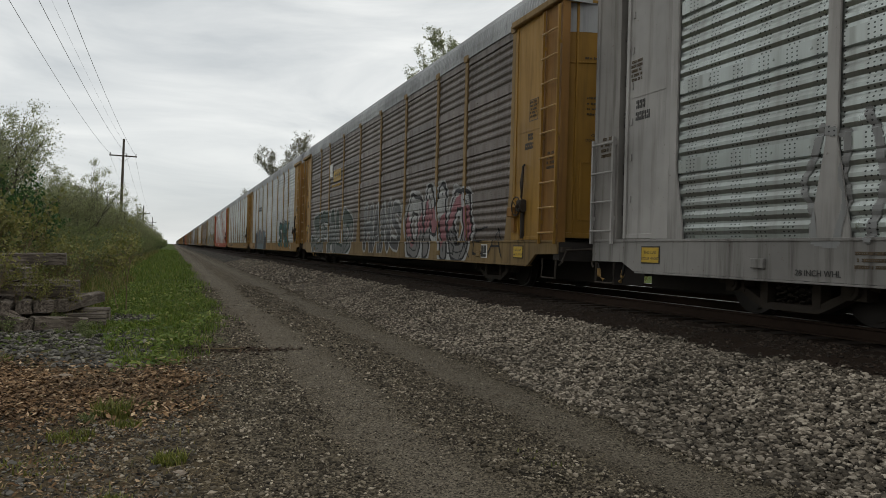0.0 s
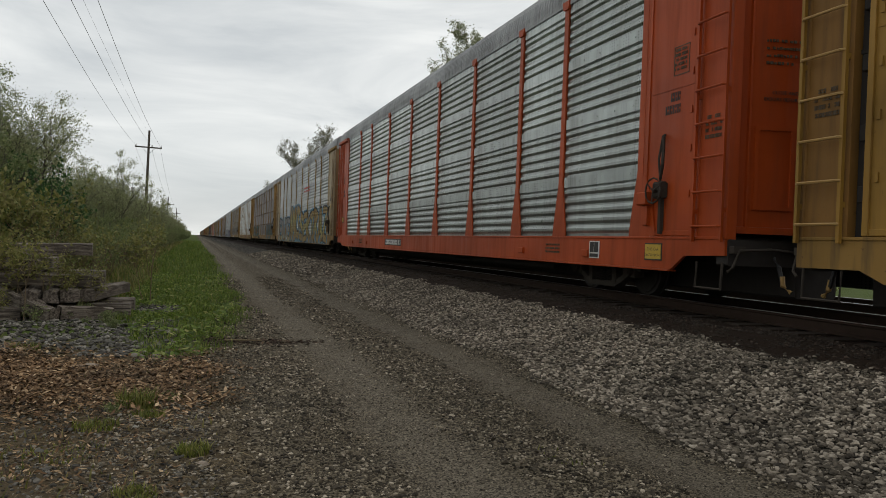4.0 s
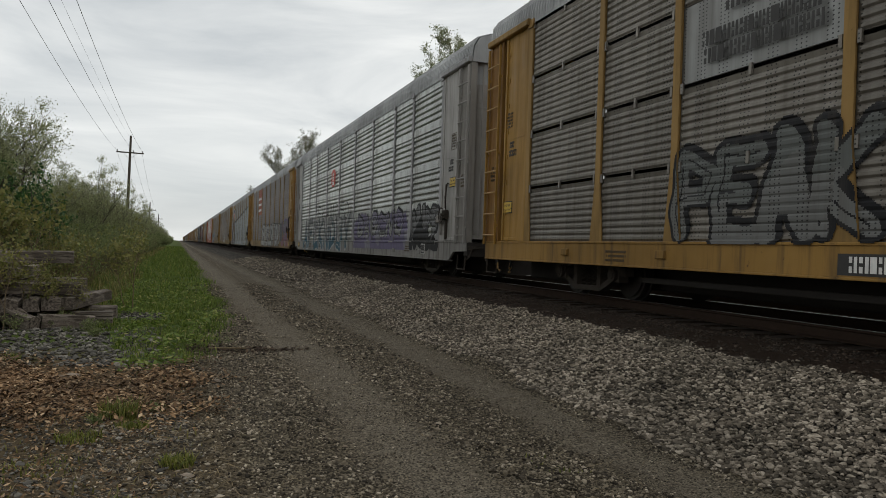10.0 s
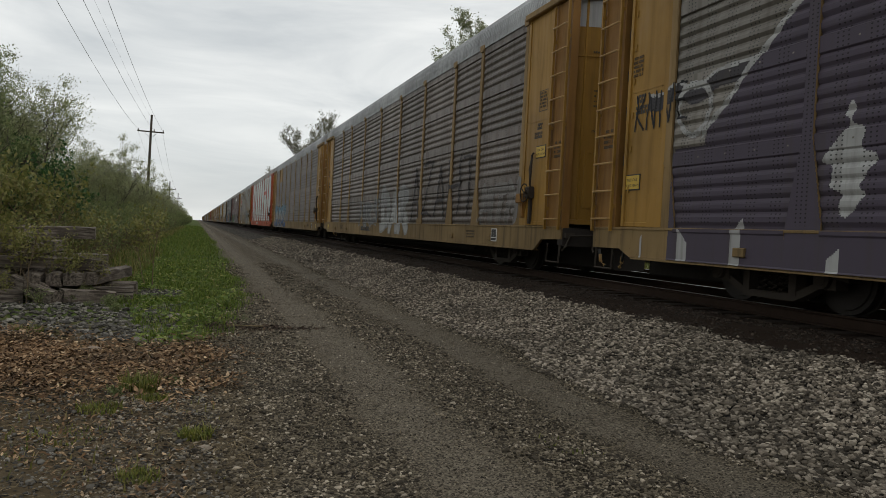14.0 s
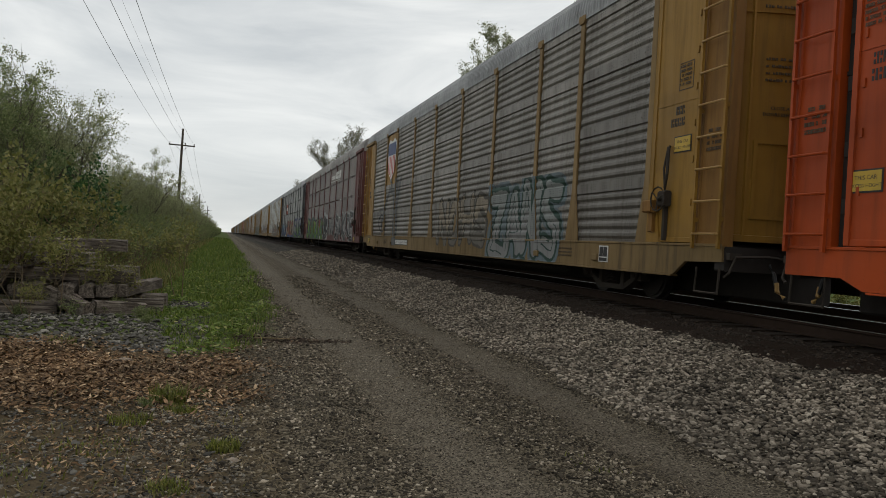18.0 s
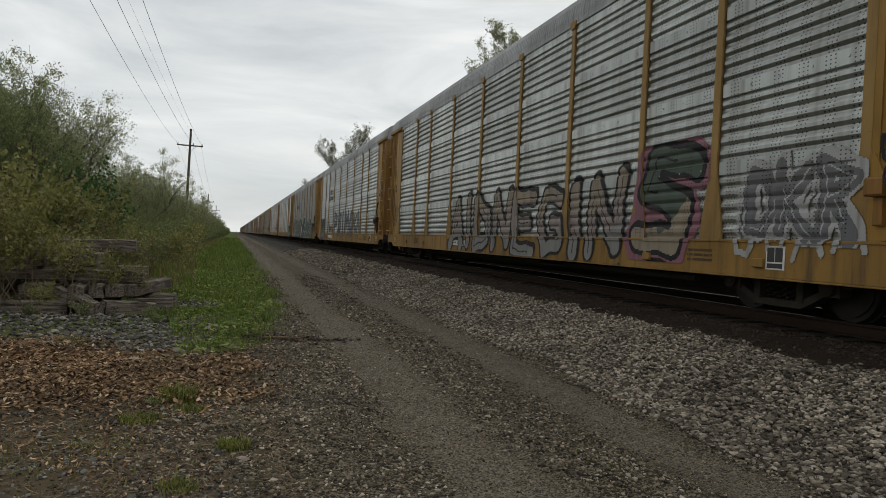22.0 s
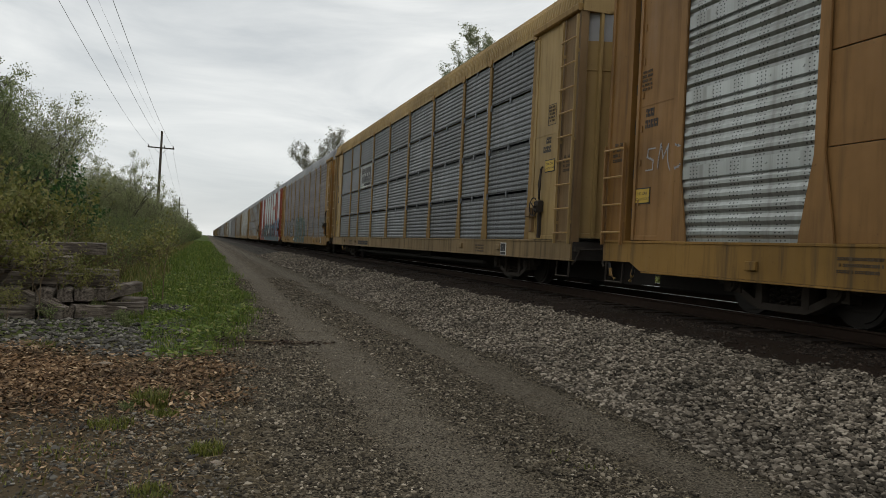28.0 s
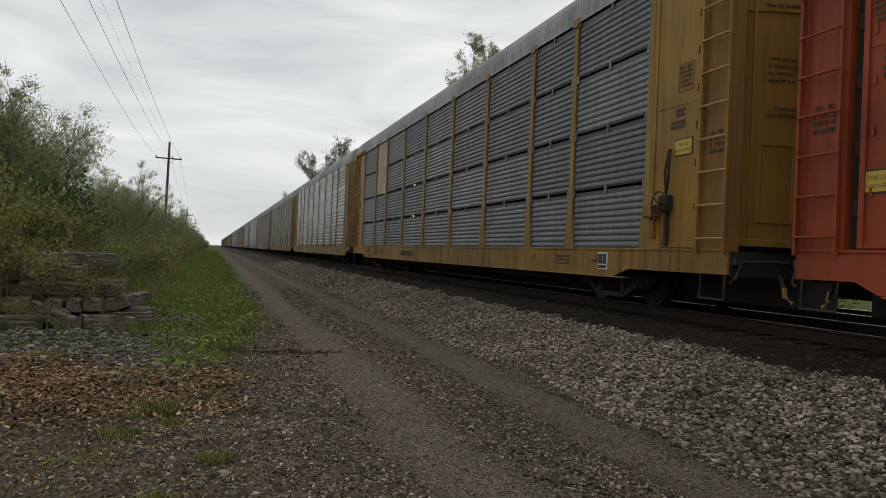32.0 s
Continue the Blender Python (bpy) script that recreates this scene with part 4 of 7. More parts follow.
# Letters of the spray-can lettering: strokes on a lattice 2 wide and 3 high.
FORMS = {
    "A": "00 13;13 20;0.4,1 1.6,1", "B": "00 03;03 1.8,2.4;1.8,2.4 0,1.6;0,1.6 2,0.7;2,0.7 00", "C": "2,2.6 0.6,3;0.6,3 0,1.6;0,1.6 0.6,0;0.6,0 2,0.4",
    "D": "00 03;03 1.9,2;1.9,2 1.7,0.6;1.7,0.6 00", "E": "00 03;00 20;0,1.6 1.5,1.6;03 23", "F": "00 03;03 23;0,1.6 1.6,1.6", "G": "2,2.6 0.6,3;0.6,3 0,1.6;0,1.6 0.6,0;0.6,0 1.9,0.3;1.9,0.3 1.9,1.4;1.9,1.4 1.2,1.4",
    "H": "00 03;20 23;0,1.5 2,1.5", "I": "10 13", "J": "1.8,3 1.8,0.8;1.8,0.8 1,0;1,0 0.1,0.7", "K": "00 03;0,1.4 23;0,1.4 20", "L": "03 00;00 20", "M": "00 0.3,3;0.3,3 1,1.2;1,1.2 1.7,3;1.7,3 20", "N": "00 0.2,3;0.2,3 1.8,0;1.8,0 23",
    "O": "0.4,0.2 0,1.6;0,1.6 0.6,2.9;0.6,2.9 1.7,2.6;1.7,2.6 2,1.2;2,1.2 1.4,0.1;1.4,0.1 0.4,0.2", "P": "00 03;03 1.9,2.5;1.9,2.5 1.7,1.6;1.7,1.6 0,1.3", "R": "00 03;03 1.8,2.5;1.8,2.5 0,1.5;0.6,1.5 20",
    "S": "2,2.7 0.5,3;0.5,3 0.2,2;0.2,2 1.8,1.2;1.8,1.2 1.5,0.1;1.5,0.1 0,0.3", "T": "03 23;13 10", "U": "03 0.2,0.4;0.2,0.4 1.6,0.1;1.6,0.1 23", "V": "03 10;10 23", "W": "03 0.5,0;0.5,0 1,2;1,2 1.5,0;1.5,0 23",
    "X": "00 23;03 20", "Y": "03 1,1.5;23 1,1.5;1,1.5 10", "Z": "0,2.9 23;23 0,0.1;0,0.1 20", "!": "1,3 1,1;1,0.1 1,0.3",
}


def strokes(letter):
    """The strokes of one letter as pairs of points."""
    spot = lambda w: tuple(float(c) for c in (w.split(",") if "," in w else w))
    return [tuple(spot(w) for w in line.split()) for line in FORMS[letter].split(";")]


def side_face(style, zs):
    """Outermost x of the side at each height, seen over a few centimetres."""
    out = []
    for z in zs:
        best = 0.0
        for d in (-0.011, 0.0, 0.011):
            h = z + d
            if h < DECK_Z + 0.012:
                best = max(best, 0.072 if h > DECK_Z - 0.03 or h < DECK_Z - 0.47 else 0.057)
            else:
                r = max(i for i in range(4) if ROW_Z[i] <= h or i == 0)
                best = max(best, rib_depth(style, min(max(h - ROW_Z[r], 0), ROW_H - 0.02)))
        out.append(FACE - best - 0.006)
    return np.array(out)


def graffiti(car, style, flare, floor_z, seed, y0, y1, z0, z1, look_of, colors, label, layer=0, text=""):
    """Sprayed lettering that lies on the ribs, the posts and the sill. y from the car's leading end."""
    rng = random.Random(seed)
    y0, y1 = y0 - 14.25, y1 - 14.25
    dy, dz = 0.012, 0.021
    Y = np.arange(y0 - 0.3, y1 + 0.3, dy)
    Z = np.arange(max(z0, floor_z), z1 + 0.12, dz)
    gy, gz = np.meshgrid(Y + dy / 2, Z + dz / 2)
    h = z1 - z0
    text = text or "".join(rng.choice("ABCDEKMNORSTUWZH") for _ in range(max(2, round((y1 - y0) / (h * 0.62)))))
    widths = [0.62 if c in "I!J" else 1.2 if c in "MW" else 1.0 for c in text]
    count = sum(widths)
    cw = (y1 - y0) / count
    dist = np.full(gy.shape, 9.0)
    # a hand's wobble, so that strokes are no ruled lines
    wy = gy + 0.04 * np.sin(gz * 5 + seed) + 0.02 * np.sin(gz * 11 + gy * 2)
    wz = gz + 0.05 * np.sin(gy * 2.1 + seed * 2) + 0.02 * np.sin(gy * 9)
    at = 0.0
    slim = min(1.0, cw / (h * 0.55))           # crowded letters have thinner strokes
    for letter, wide in zip(text, widths):
        f = strokes(letter)
        ox, s = y1 - cw * (at + 0.14 * wide), -cw * 0.37 * wide
        at += wide
        lift, tall = z0 + h * rng.uniform(0.09, 0.15), h * rng.uniform(0.72, 0.80) / 3
        lean = rng.uniform(-0.1, 0.2)
        wid = rng.uniform(0.85, 1.2)
        for (ax, az), (bx, bz) in f:
            pa = (ox + (ax + lean * az / 3) * s, lift + az * tall)
            pb = (ox + (bx + lean * bz / 3) * s, lift + bz * tall)
            vx, vz = pb[0] - pa[0], pb[1] - pa[1]
            m = h * 0.42
            c0, c1 = np.searchsorted(Y, (min(pa[0], pb[0]) - m, max(pa[0], pb[0]) + m))
            ly, lz = wy[:, c0:c1], wz[:, c0:c1]
            q = np.clip(((ly - pa[0]) * vx + (lz - pa[1]) * vz) / (vx * vx + vz * vz + 1e-9), 0, 1)
            d = np.hypot(ly - pa[0] - q * vx, lz - pa[1] - q * vz) / wid
            dist[:, c0:c1] = np.minimum(dist[:, c0:c1], d)
    t = h * (0.095 * (0.45 + 0.55 * slim) if look_of != "line" else 0.025)
    o = h * (0.042 * (0.55 + 0.45 * slim) if look_of != "line" else 0.0)
    g = np.zeros(gy.shape, int)
    halo, line, fills = colors[0], colors[1], colors[2:]
    if halo:
        cloud = dist + 0.05 * np.sin(gy * 4.3 + seed) * np.sin(gz * 6.1)
        g[cloud < t + o + h * (0.07 if look_of != "field" else 0.9)] = 1
    if o:
        shade = np.roll(np.roll(dist, 3, axis=0), -5, axis=1)
        g[shade < t + o * 0.6] = 2
        g[dist < t + o] = 2
    band = (gz - z0) / h * len(fills) + 0.35 * np.sin(gy * 2.7 + seed) + 0.2 * np.sin(gy * 7.7 + gz * 5)
    inside = dist < t
    g[inside] = 3 + np.clip(band, 0, len(fills) - 1).astype(int)[inside]
    if o:
        g[inside & (dist < t * 0.10) & (np.sin(gy * 1.9 + gz * 2.3 + seed) > 0.1)] = 2
    if look_of == "slash":        # broad dark diagonal bars over the whole height
        g[:] = 0
        u = gy - y0                       # from the leading end of the painting
        rim = z1 - 0.065 * u + 0.05 * np.sin(gy * 6)
        g[(gz < rim) & (u < 19.6)] = 1
        for c, w, lean, top in ((0.6, 0.16, 0.30, 0.95), (1.5, 0.34, -0.55, 0.42), (6.1, 0.22, 0.42, 0.9), (7.3, 0.12, -0.3, 0.75), (10.9, 0.26, 0.45, 0.95), (13.9, 0.34, 0.10, 0.36), (15.8, 0.3, 0.2, 0.5), (17.9, 0.5, 0.35, 0.9)):
            d = np.abs(wy - y0 - c - (gz - z0) * lean) - w * (0.75 + 0.4 * np.sin(gz * 1.7 + c))
            g[(d < 0) & (gz < z0 + h * top)] = 2
        g[np.abs(wz - rim - 0.12) < 0.11] = 2
        g[np.abs(wz - rim - 0.25) < 0.025] = 3
        far = z0 + 1.75 + 0.80 * (22.9 - u)
        end = (u > 19.6) & (u < 23.4)
        g[end & (gz < np.where(u < 22.7, far, 2.15))] = 4
        g[end & (np.abs(wz - far) < 0.055) & (u < 22.8)] = 3
        ring = np.hypot(u - 23.0, wz - 2.75)
        g[(np.abs(ring - 0.36) < 0.045) & (wz > 2.35)] = 3
        star = np.abs(u - 20.3) * 1.6 + np.abs(wz - 1.75) * 0.8 + 0.1 * np.sin(gz * 17 + gy * 9)
        g[star < 0.5] = 3
        drips = (np.sin(gy * 5.1) + np.sin(gy * 11.7) > 1.1) & (gz < 0.9 + 0.3 * np.sin(gy * 3.3)) & (u > 19.6)
        g[drips] = 3
    if look_of == "cloud":       # a plain sprayed field with a soft uneven rim
        rim = z1 - 0.12 * h + 0.07 * h * (np.sin(gy * 3.1 + seed) + np.abs(np.sin(gy * 1.7)) + np.sin(gy * 8.3) * 0.4)
        g[:] = 0
        g[(wz < rim) & (gy > y0 + 0.12 * np.sin(gz * 4)) & (gy < y1 + 0.15 * np.sin(gz * 5))] = 1
        if len(fills) > 1:
            g[(g == 1) & (np.sin(gy * 1.3 + gz * 2 + seed) + np.sin(gy * 3.7 - gz * 3.1) > 0.9)] = 4
        g[(np.abs(wz - rim) < 0.03) & (gy > y0) & (gy < y1)] = 2
    if look_of == "eye":         # an outlined eye beside a bare grey tree
        g[:] = 0
        ey, ez = wy - (y1 - 0.75), wz - (z0 + 0.95)
        lid = np.abs(ez) - 0.36 * np.clip(1 - (ey / 0.85) ** 2, 0, 1)
        g[(np.abs(lid) < 0.045) & (np.abs(ey) < 0.85)] = 2
        g[np.hypot(ey, ez) < 0.24] = 2
        g[np.hypot(ey - 0.05, ez - 0.06) < 0.08] = 3
        brow = np.abs(ez - 0.62 + 0.35 * (ey / 0.9) ** 2)
        g[(brow < 0.05) & (np.abs(ey) < 0.9)] = 3
        ty = wy - (y0 + 0.9)
        g[(np.abs(ty + 0.05 * np.sin(gz * 3)) < 0.34 - 0.07 * (gz - z0))] = 3
        for lean, low in ((0.75, 1.2), (-0.6, 1.5), (0.35, 1.8)):
            g[(np.abs(ty - lean * (gz - z0 - low)) < 0.13) & (gz > z0 + low)] = 3
        g[(np.abs(np.abs(ty + 0.05 * np.sin(gz * 3)) - 0.36 + 0.07 * (gz - z0)) < 0.03) & (gz < z0 + 1.9)] = 2
        arc = np.hypot(wy - (y0 + 2.0), (wz - z0 - 0.9) * 0.9)
        g[(np.abs(arc - 1.25) < 0.13) & (gz > z0 + 1.0)] = 3
    used = [halo or line, line] + list(fills)
    fx_sheet = side_face(style, np.append(Z, Z[-1] + dz))
    verts, faces, idx = [], [], []
    post_half = lambda z: flare * 0.95 if z < DECK_Z + 0.12 else max(0.075, flare * 0.92 + (0.075 - flare * 0.92) * (z - DECK_Z - 0.12) / 0.93)
    zone = np.zeros(gy.shape, int)
    for r, z in enumerate(Z):
        hw = post_half(z) + 0.004
        if z > DECK_Z - 0.11:
            for p in POSTS:
                zone[r][np.abs(gy[r] - p) < hw] = 1
    zone[(np.abs(gy) > 11.96) & (gz > DECK_Z)] = 2
    code = g * 3 + zone
    for r, z in enumerate(Z):
        row = code[r]
        cut = np.flatnonzero(np.diff(row)) + 1
        for a, b in zip(np.append(0, cut), np.append(cut, len(row))):
            c = row[a]
            if c < 3:
                continue
            xa, xb = (fx_sheet[r], fx_sheet[r + 1]) if c % 3 == 0 else ((-1.559, -1.559) if c % 3 == 1 else (-1.537, -1.537))
            xa, xb = xa - 0.003 * layer, xb - 0.003 * layer
            n = len(verts)
            verts += [(xa, Y[a], z), (xa, Y[b - 1] + dy, z), (xb, Y[b - 1] + dy, z + dz), (xb, Y[a], z + dz)]
            faces.append((n, n + 3, n + 2, n + 1))
            idx.append(c // 3 - 1)
    if faces:
        me = mesh_of("graffiti", verts, faces, [sprayed(c) for c in used], idx)
        part("graffiti", me, car, label=label, kind="stuff")


def build_car(k, paint_of, sheets, style, label, tags=(), boards=(), ribbed=False, roof=None, ends=None, near=True, sill="plain", marks=None, posts=None, signs=(), emblem=None, short_ladder=False, badge=None, words=()):
    car = thing("autorack_car", label, "railway car", "cars of the freight train")
    P, S = M[paint_of], M[sheets]
    E = M[ends or paint_of]
    Q = M[posts or ("mellow" if paint_of == "yellow" else paint_of)]
    flare = 0.27 if style == "wide" else 0.19
    if style == "close" and sill == "plain":
        sill = "slim"
    part("underframe", shared("under", underframe_mesh), car)
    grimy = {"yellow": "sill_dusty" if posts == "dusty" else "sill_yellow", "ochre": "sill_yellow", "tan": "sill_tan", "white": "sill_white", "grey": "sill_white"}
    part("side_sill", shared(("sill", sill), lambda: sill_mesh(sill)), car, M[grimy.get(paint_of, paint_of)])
    part("far_wall", shared(("far", style), lambda: far_wall_mesh(style)), car, S)
    part("roof", shared("roof", roof_mesh), car, M[roof or "roof"])
    part("inner_deck", shared("deck", lambda: Shape().box(-1.46, 1.46, -END + 0.2, END - 0.2, 2.95, 3.0).box(-1.46, 1.46, -END + 0.2, END - 0.2, DECK_Z - 0.015, DECK_Z + 0.02).mesh("inner_deck", M["steel"])), car)
    covered = {}
    for bay, rows, m, lab in boards:
        for r in rows:
            covered[(bay, r)] = (m, lab)
    for i in range(9):
        a, b = POSTS[i] + 0.06, POSTS[i + 1] - 0.06
        w = round(b - a, 2)
        me = shared(("sheet", style, w), lambda: sheet_mesh(style, w))
        for r, z in enumerate(ROW_Z):
            m, lab = covered.get((i, r), (None, ""))
            mine = shared(("sheet", "flat", w), lambda: sheet_mesh("flat", w)) if m and "ribbed" not in lab else me
            part("side_panel", mine, car, M[m] if m else S, pose(FACE, (a + b) / 2, z), lab)
    for y in POSTS:
        part("post", shared(("post", flare), lambda: post_mesh(flare)), car, Q, pose(0, y, 0))
    turn = pose(0, 0, 0)
    for end in (-1, 1):
        key = "a" if end > 0 else "b"

        def flip(name, build):
            """The mesh for y > 0, or mirrored for the other end."""
            def made():
                me = build()
                if end < 0:
                    me.transform(Matrix.Diagonal((1, -1, 1, 1)))
                    me.flip_normals()
                return me
            return shared((name, key), made)

        lead = end < 0
        part("end_panel", flip("end_panel", lambda: end_panel_mesh(lead)), car, E)
        rusty = {"yellow": "corner_yellow", "ochre": "corner_yellow", "tan": "corner_tan", "pale": "corner_tan", "white": "corner_white", "grey": "corner_white"}
        if near:
            part("header", flip("header", header_mesh), car, Q)
        C = M[rusty.get(ends or paint_of, ends or paint_of)]
        part("corner_post", flip("corner", corner_mesh), car, C)
        door = part("end_door", flip("door", door_mesh), car, E)
        if near and lead:
            for x in ([-1.38 + 0.276 * i for i in range(11)] if ribbed else (-1.2, 0.0, 1.2)):
                part("door_rib", flip(("rib_d", round(x, 2), ribbed), lambda: door_rib_mesh(x, 0.03 if ribbed else 0.018, 0.07 if ribbed else 0.035)), door, E)
            for z, h, d in ((4.28, 0.035, 0.02), (DECK_Z + 0.06, 0.10, 0.04), (EAVE_Z - 0.02, 0.06, 0.03)):
                part("door_rail", flip(("door_rail", z), lambda: door_rail_mesh(z, h, d)), door, E)
            part("door_cap", flip("door_cap", lambda: Shape().add([(x, bow(x) + 0.006, z) for x in (-1.4, -1.1, -0.7, -0.3, 0.3, 0.7, 1.1, 1.4) for z in (4.86, EAVE_Z - 0.02)], [(2 * i, 2 * i + 1, 2 * i + 3, 2 * i + 2) for i in range(7)]).mesh("door_cap", M["roof"])), door, label="pale upper panel of the end door")
            if not ribbed:
                part("hatch", flip("hatch", hatch_mesh), door, E)
                part("door_stencil", flip("door_stencil", door_text_mesh), door, kind="stuff")
                part("door_words", shared("door_words", lambda: words_mesh("door_words", [("CLOSE AND LOCK", -0.62, 2.92, 0.05), ("DOORS BEFORE MOVING", -0.62, 2.83, 0.05)], M["stencil"], True)), door, label="black stencilled words", kind="stuff")
        if near and not lead:
            part("door_slot", flip("slot", slot_mesh), car, label="dark strip for the shade in the slot, with hinge lugs")
        part("coupler", flip("coupler", coupler_mesh), car)
        tall = lead or not short_ladder
        lad = part("ladder", flip(("ladder", tall), lambda: ladder_mesh(tall)), car, E)
        if near:
            for j in range(9 if tall else 4):
                part("rung", flip("rung", rung_mesh), lad, E if paint_of in ("orange", "red", "maroon", "black", "white", "grey") else None, at=pose(0, 0, 1.12 + 0.47 * j))
            part("sill_step", flip("step", step_mesh), car)
            hose = part("air_hose", flip("hose", hose_mesh), car)
            part("hose_sleeve", flip("hose_sleeve", hose_sleeve_mesh), hose, label="pale sleeve of the hose")
            part("uncoupling_lever", flip("lever", lever_mesh), car)
            if lead:
                part("bracket", flip("bracket", bracket_mesh), car, C)
                part("data_frame", flip("data_frame", data_frame_mesh), car, label="painted frame round the data")
            low = (k + (end > 0)) % 3 == 1      # plate on the sill or up on the end panel
            sy, sz, sx = (12.1, 0.62, -1.558) if low else (12.58, 2.38 if end < 0 else 1.58, -1.533)
            part("warning_sign", flip(("sign", low), lambda: flat("warning_sign", sy, sy + 0.44, sz, sz + 0.26, sx, M["stencil"])), car, label="yellow warning plate with a black border")
            part("sign_field", flip(("signfield", low), lambda: flat("sign_field", sy + 0.02, sy + 0.42, sz + 0.02, sz + 0.24, sx - 0.007, M["sign"])), car)
            plate_words = shared(("signwords", low, end), lambda: words_mesh("sign_lettering", [("THIS CAR", end * (sy + 0.22), sz + 0.145, 0.05), ("EXCESS HEIGHT", end * (sy + 0.22), sz + 0.06, 0.042)], M["stencil"]))
            part("sign_lettering", plate_words, car, at=pose(sx - 0.012 + 1.564, 0, 0), label="black words on the warning plate", kind="stuff")
            part("panel_lettering", flip("panelmarks", lambda: bars_mesh("panel_lettering", [(12.58, 12.82, 2.98, 0.13), (12.46, 12.94, 2.80, 0.13)], -1.532, M["stencil"])), car, label="black stencilled car number", kind="stuff")
            part("stencil", flip("stencil", lambda: bars_mesh("stencil", [(12.66, 12.94, 3.70 - 0.07 * i, 0.04) for i in range(5)] + [(13.40, 13.75, 2.6 - 0.09 * i, 0.05) for i in range(4)], -1.5415, M["faded_stencil"])), car, label="black stencilled data", kind="stuff")
        truck = part("truck", shared("truck", truck_frame_mesh), car, at=pose(0, end * 10.15, 0))
        part("side_frame", shared("side_frame", side_frame_mesh), truck)
        if near:
            for dy in (-0.18, 0.0, 0.18):
                part("spring", shared("spring", spring_mesh), truck, at=pose(-1.06, dy, 0))
            for dy in (-0.9, 0.9):
                part("bearing_cap", shared("bearing", bearing_mesh), truck, at=pose(0, dy, 0.42))
        part("side_frame", shared("side_frame", side_frame_mesh), truck, at=pose(0, 0, 0, 0, 0, 180))
        for dy in (-0.9, 0.9):
            part("axle", shared("axle", axle_mesh), truck, at=pose(0, dy, 0.42))
            part("wheel", shared("wheel", wheel_mesh), truck, at=pose(0, dy, 0.42))
            part("wheel", shared("wheel", wheel_mesh), truck, at=pose(0, dy, 0.42, 0, 0, 180))
    if near:
        def low_brake():
            me = brake_mesh()
            me.transform(Matrix.Diagonal((1, -1, 1, 1)))
            me.flip_normals()
            return me
        part("brake_gear", shared("brake", low_brake), car)
        if not words:
            part("inspection_plate", shared("cots", lambda: Shape().box(-1.565, -1.557, -10.75, -10.42, 0.60, 0.90).mesh("inspection_plate", M["white_mark"])), car, label="black and white inspection plate")
            part("plate_field", shared("cotsf", lambda: Shape().box(-1.572, -1.566, -10.72, -10.595, 0.70, 0.88).box(-1.572, -1.566, -10.575, -10.45, 0.70, 0.88).box(-1.572, -1.566, -10.72, -10.45, 0.62, 0.68).mesh("plate_field", M["stencil"])), car)
        dark = marks != "white"
        lines = [(4.6, 6.7, 0.66, 0.17)] if k % 2 else [(2.2, 4.3, 0.66, 0.17)]
        if not dark:
            part("number_field", Shape().box(-1.5585, -1.5555, lines[0][0] - 0.08, lines[0][1] + 0.08, 0.63, 0.86).mesh("number_field", M["stencil"]), car, label="black painted field for the number")
        part("reporting_mark", bars_mesh("reporting_mark", lines, -1.5595, M["stencil"] if dark else M["white_mark"]), car, label="car number stencilled on the sill", kind="stuff")
        part("data_stencil", shared("data", lambda: bars_mesh("data_stencil", [(-9.3, -8.7, 0.80 - 0.07 * i, 0.035) for i in range(3)] + [(8.3, 8.9, 0.80 - 0.07 * i, 0.035) for i in range(3)], -1.558, M["faded_stencil"])), car, kind="stuff")
    if words:
        part("sill_words", words_mesh("sill_words", [(w, y - 14.25, z, h) for w, y, z, h in words], M["stencil"]), car, label="stencilled words on the sill", kind="stuff")
    if emblem:
        shield(car, emblem[0] - 14.25, emblem[1], emblem[2])
    if badge:       # an eight-sided red badge
        y0, y1, z0, z1 = badge[0] - 14.25, badge[1] - 14.25, badge[2], badge[3]
        c, d = (y1 - y0) * 0.28, (z1 - z0) * 0.2
        ring = [(y0 + c, z0), (y1 - c, z0), (y1, z0 + d), (y1, z1 - d), (y1 - c, z1), (y0 + c, z1), (y0, z1 - d), (y0, z0 + d)]
        part("badge", Shape().plate(ring, FACE - 0.056, FACE - 0.050).mesh("badge", M["red_mark"]), car, label="eight-sided red badge")
    for y0, y1, zs, h, m in signs:
        for i, z in enumerate(zs):
            part("sign_lettering", bars_mesh("sign_lettering", [(y0 - 14.25 + 0.05 * i, y1 - 14.25, z, h)], FACE - 0.058, M[m]), car, label="lettering of a sign on the side", kind="stuff")
    for n, (y0, y1, z0, z1, look_of, colors, lab, *text) in enumerate(tags):
        graffiti(car, style, flare, DECK_Z - (0.46 if sill == "plain" else 0.35), k * 13 + n * 5 + 3, y0, y1, z0, z1, look_of, colors, lab, n, *text)
    return car


# colours of the spray paint
W_, K_, GY, LG = (0.55, 0.55, 0.53), (0.015, 0.015, 0.017), (0.20, 0.20, 0.20), (0.36, 0.36, 0.35)
PK, TL, BL, LB = (0.42, 0.17, 0.19), (0.02, 0.16, 0.15), (0.04, 0.13, 0.36), (0.16, 0.36, 0.50)
GR, DG, GO, YE = (0.11, 0.30, 0.03), (0.02, 0.09, 0.05), (0.46, 0.31, 0.10), (0.55, 0.47, 0.16)
OR, RD, PU, BE = (0.45, 0.16, 0.03), (0.36, 0.04, 0.03), (0.17, 0.12, 0.30), (0.40, 0.33, 0.24)

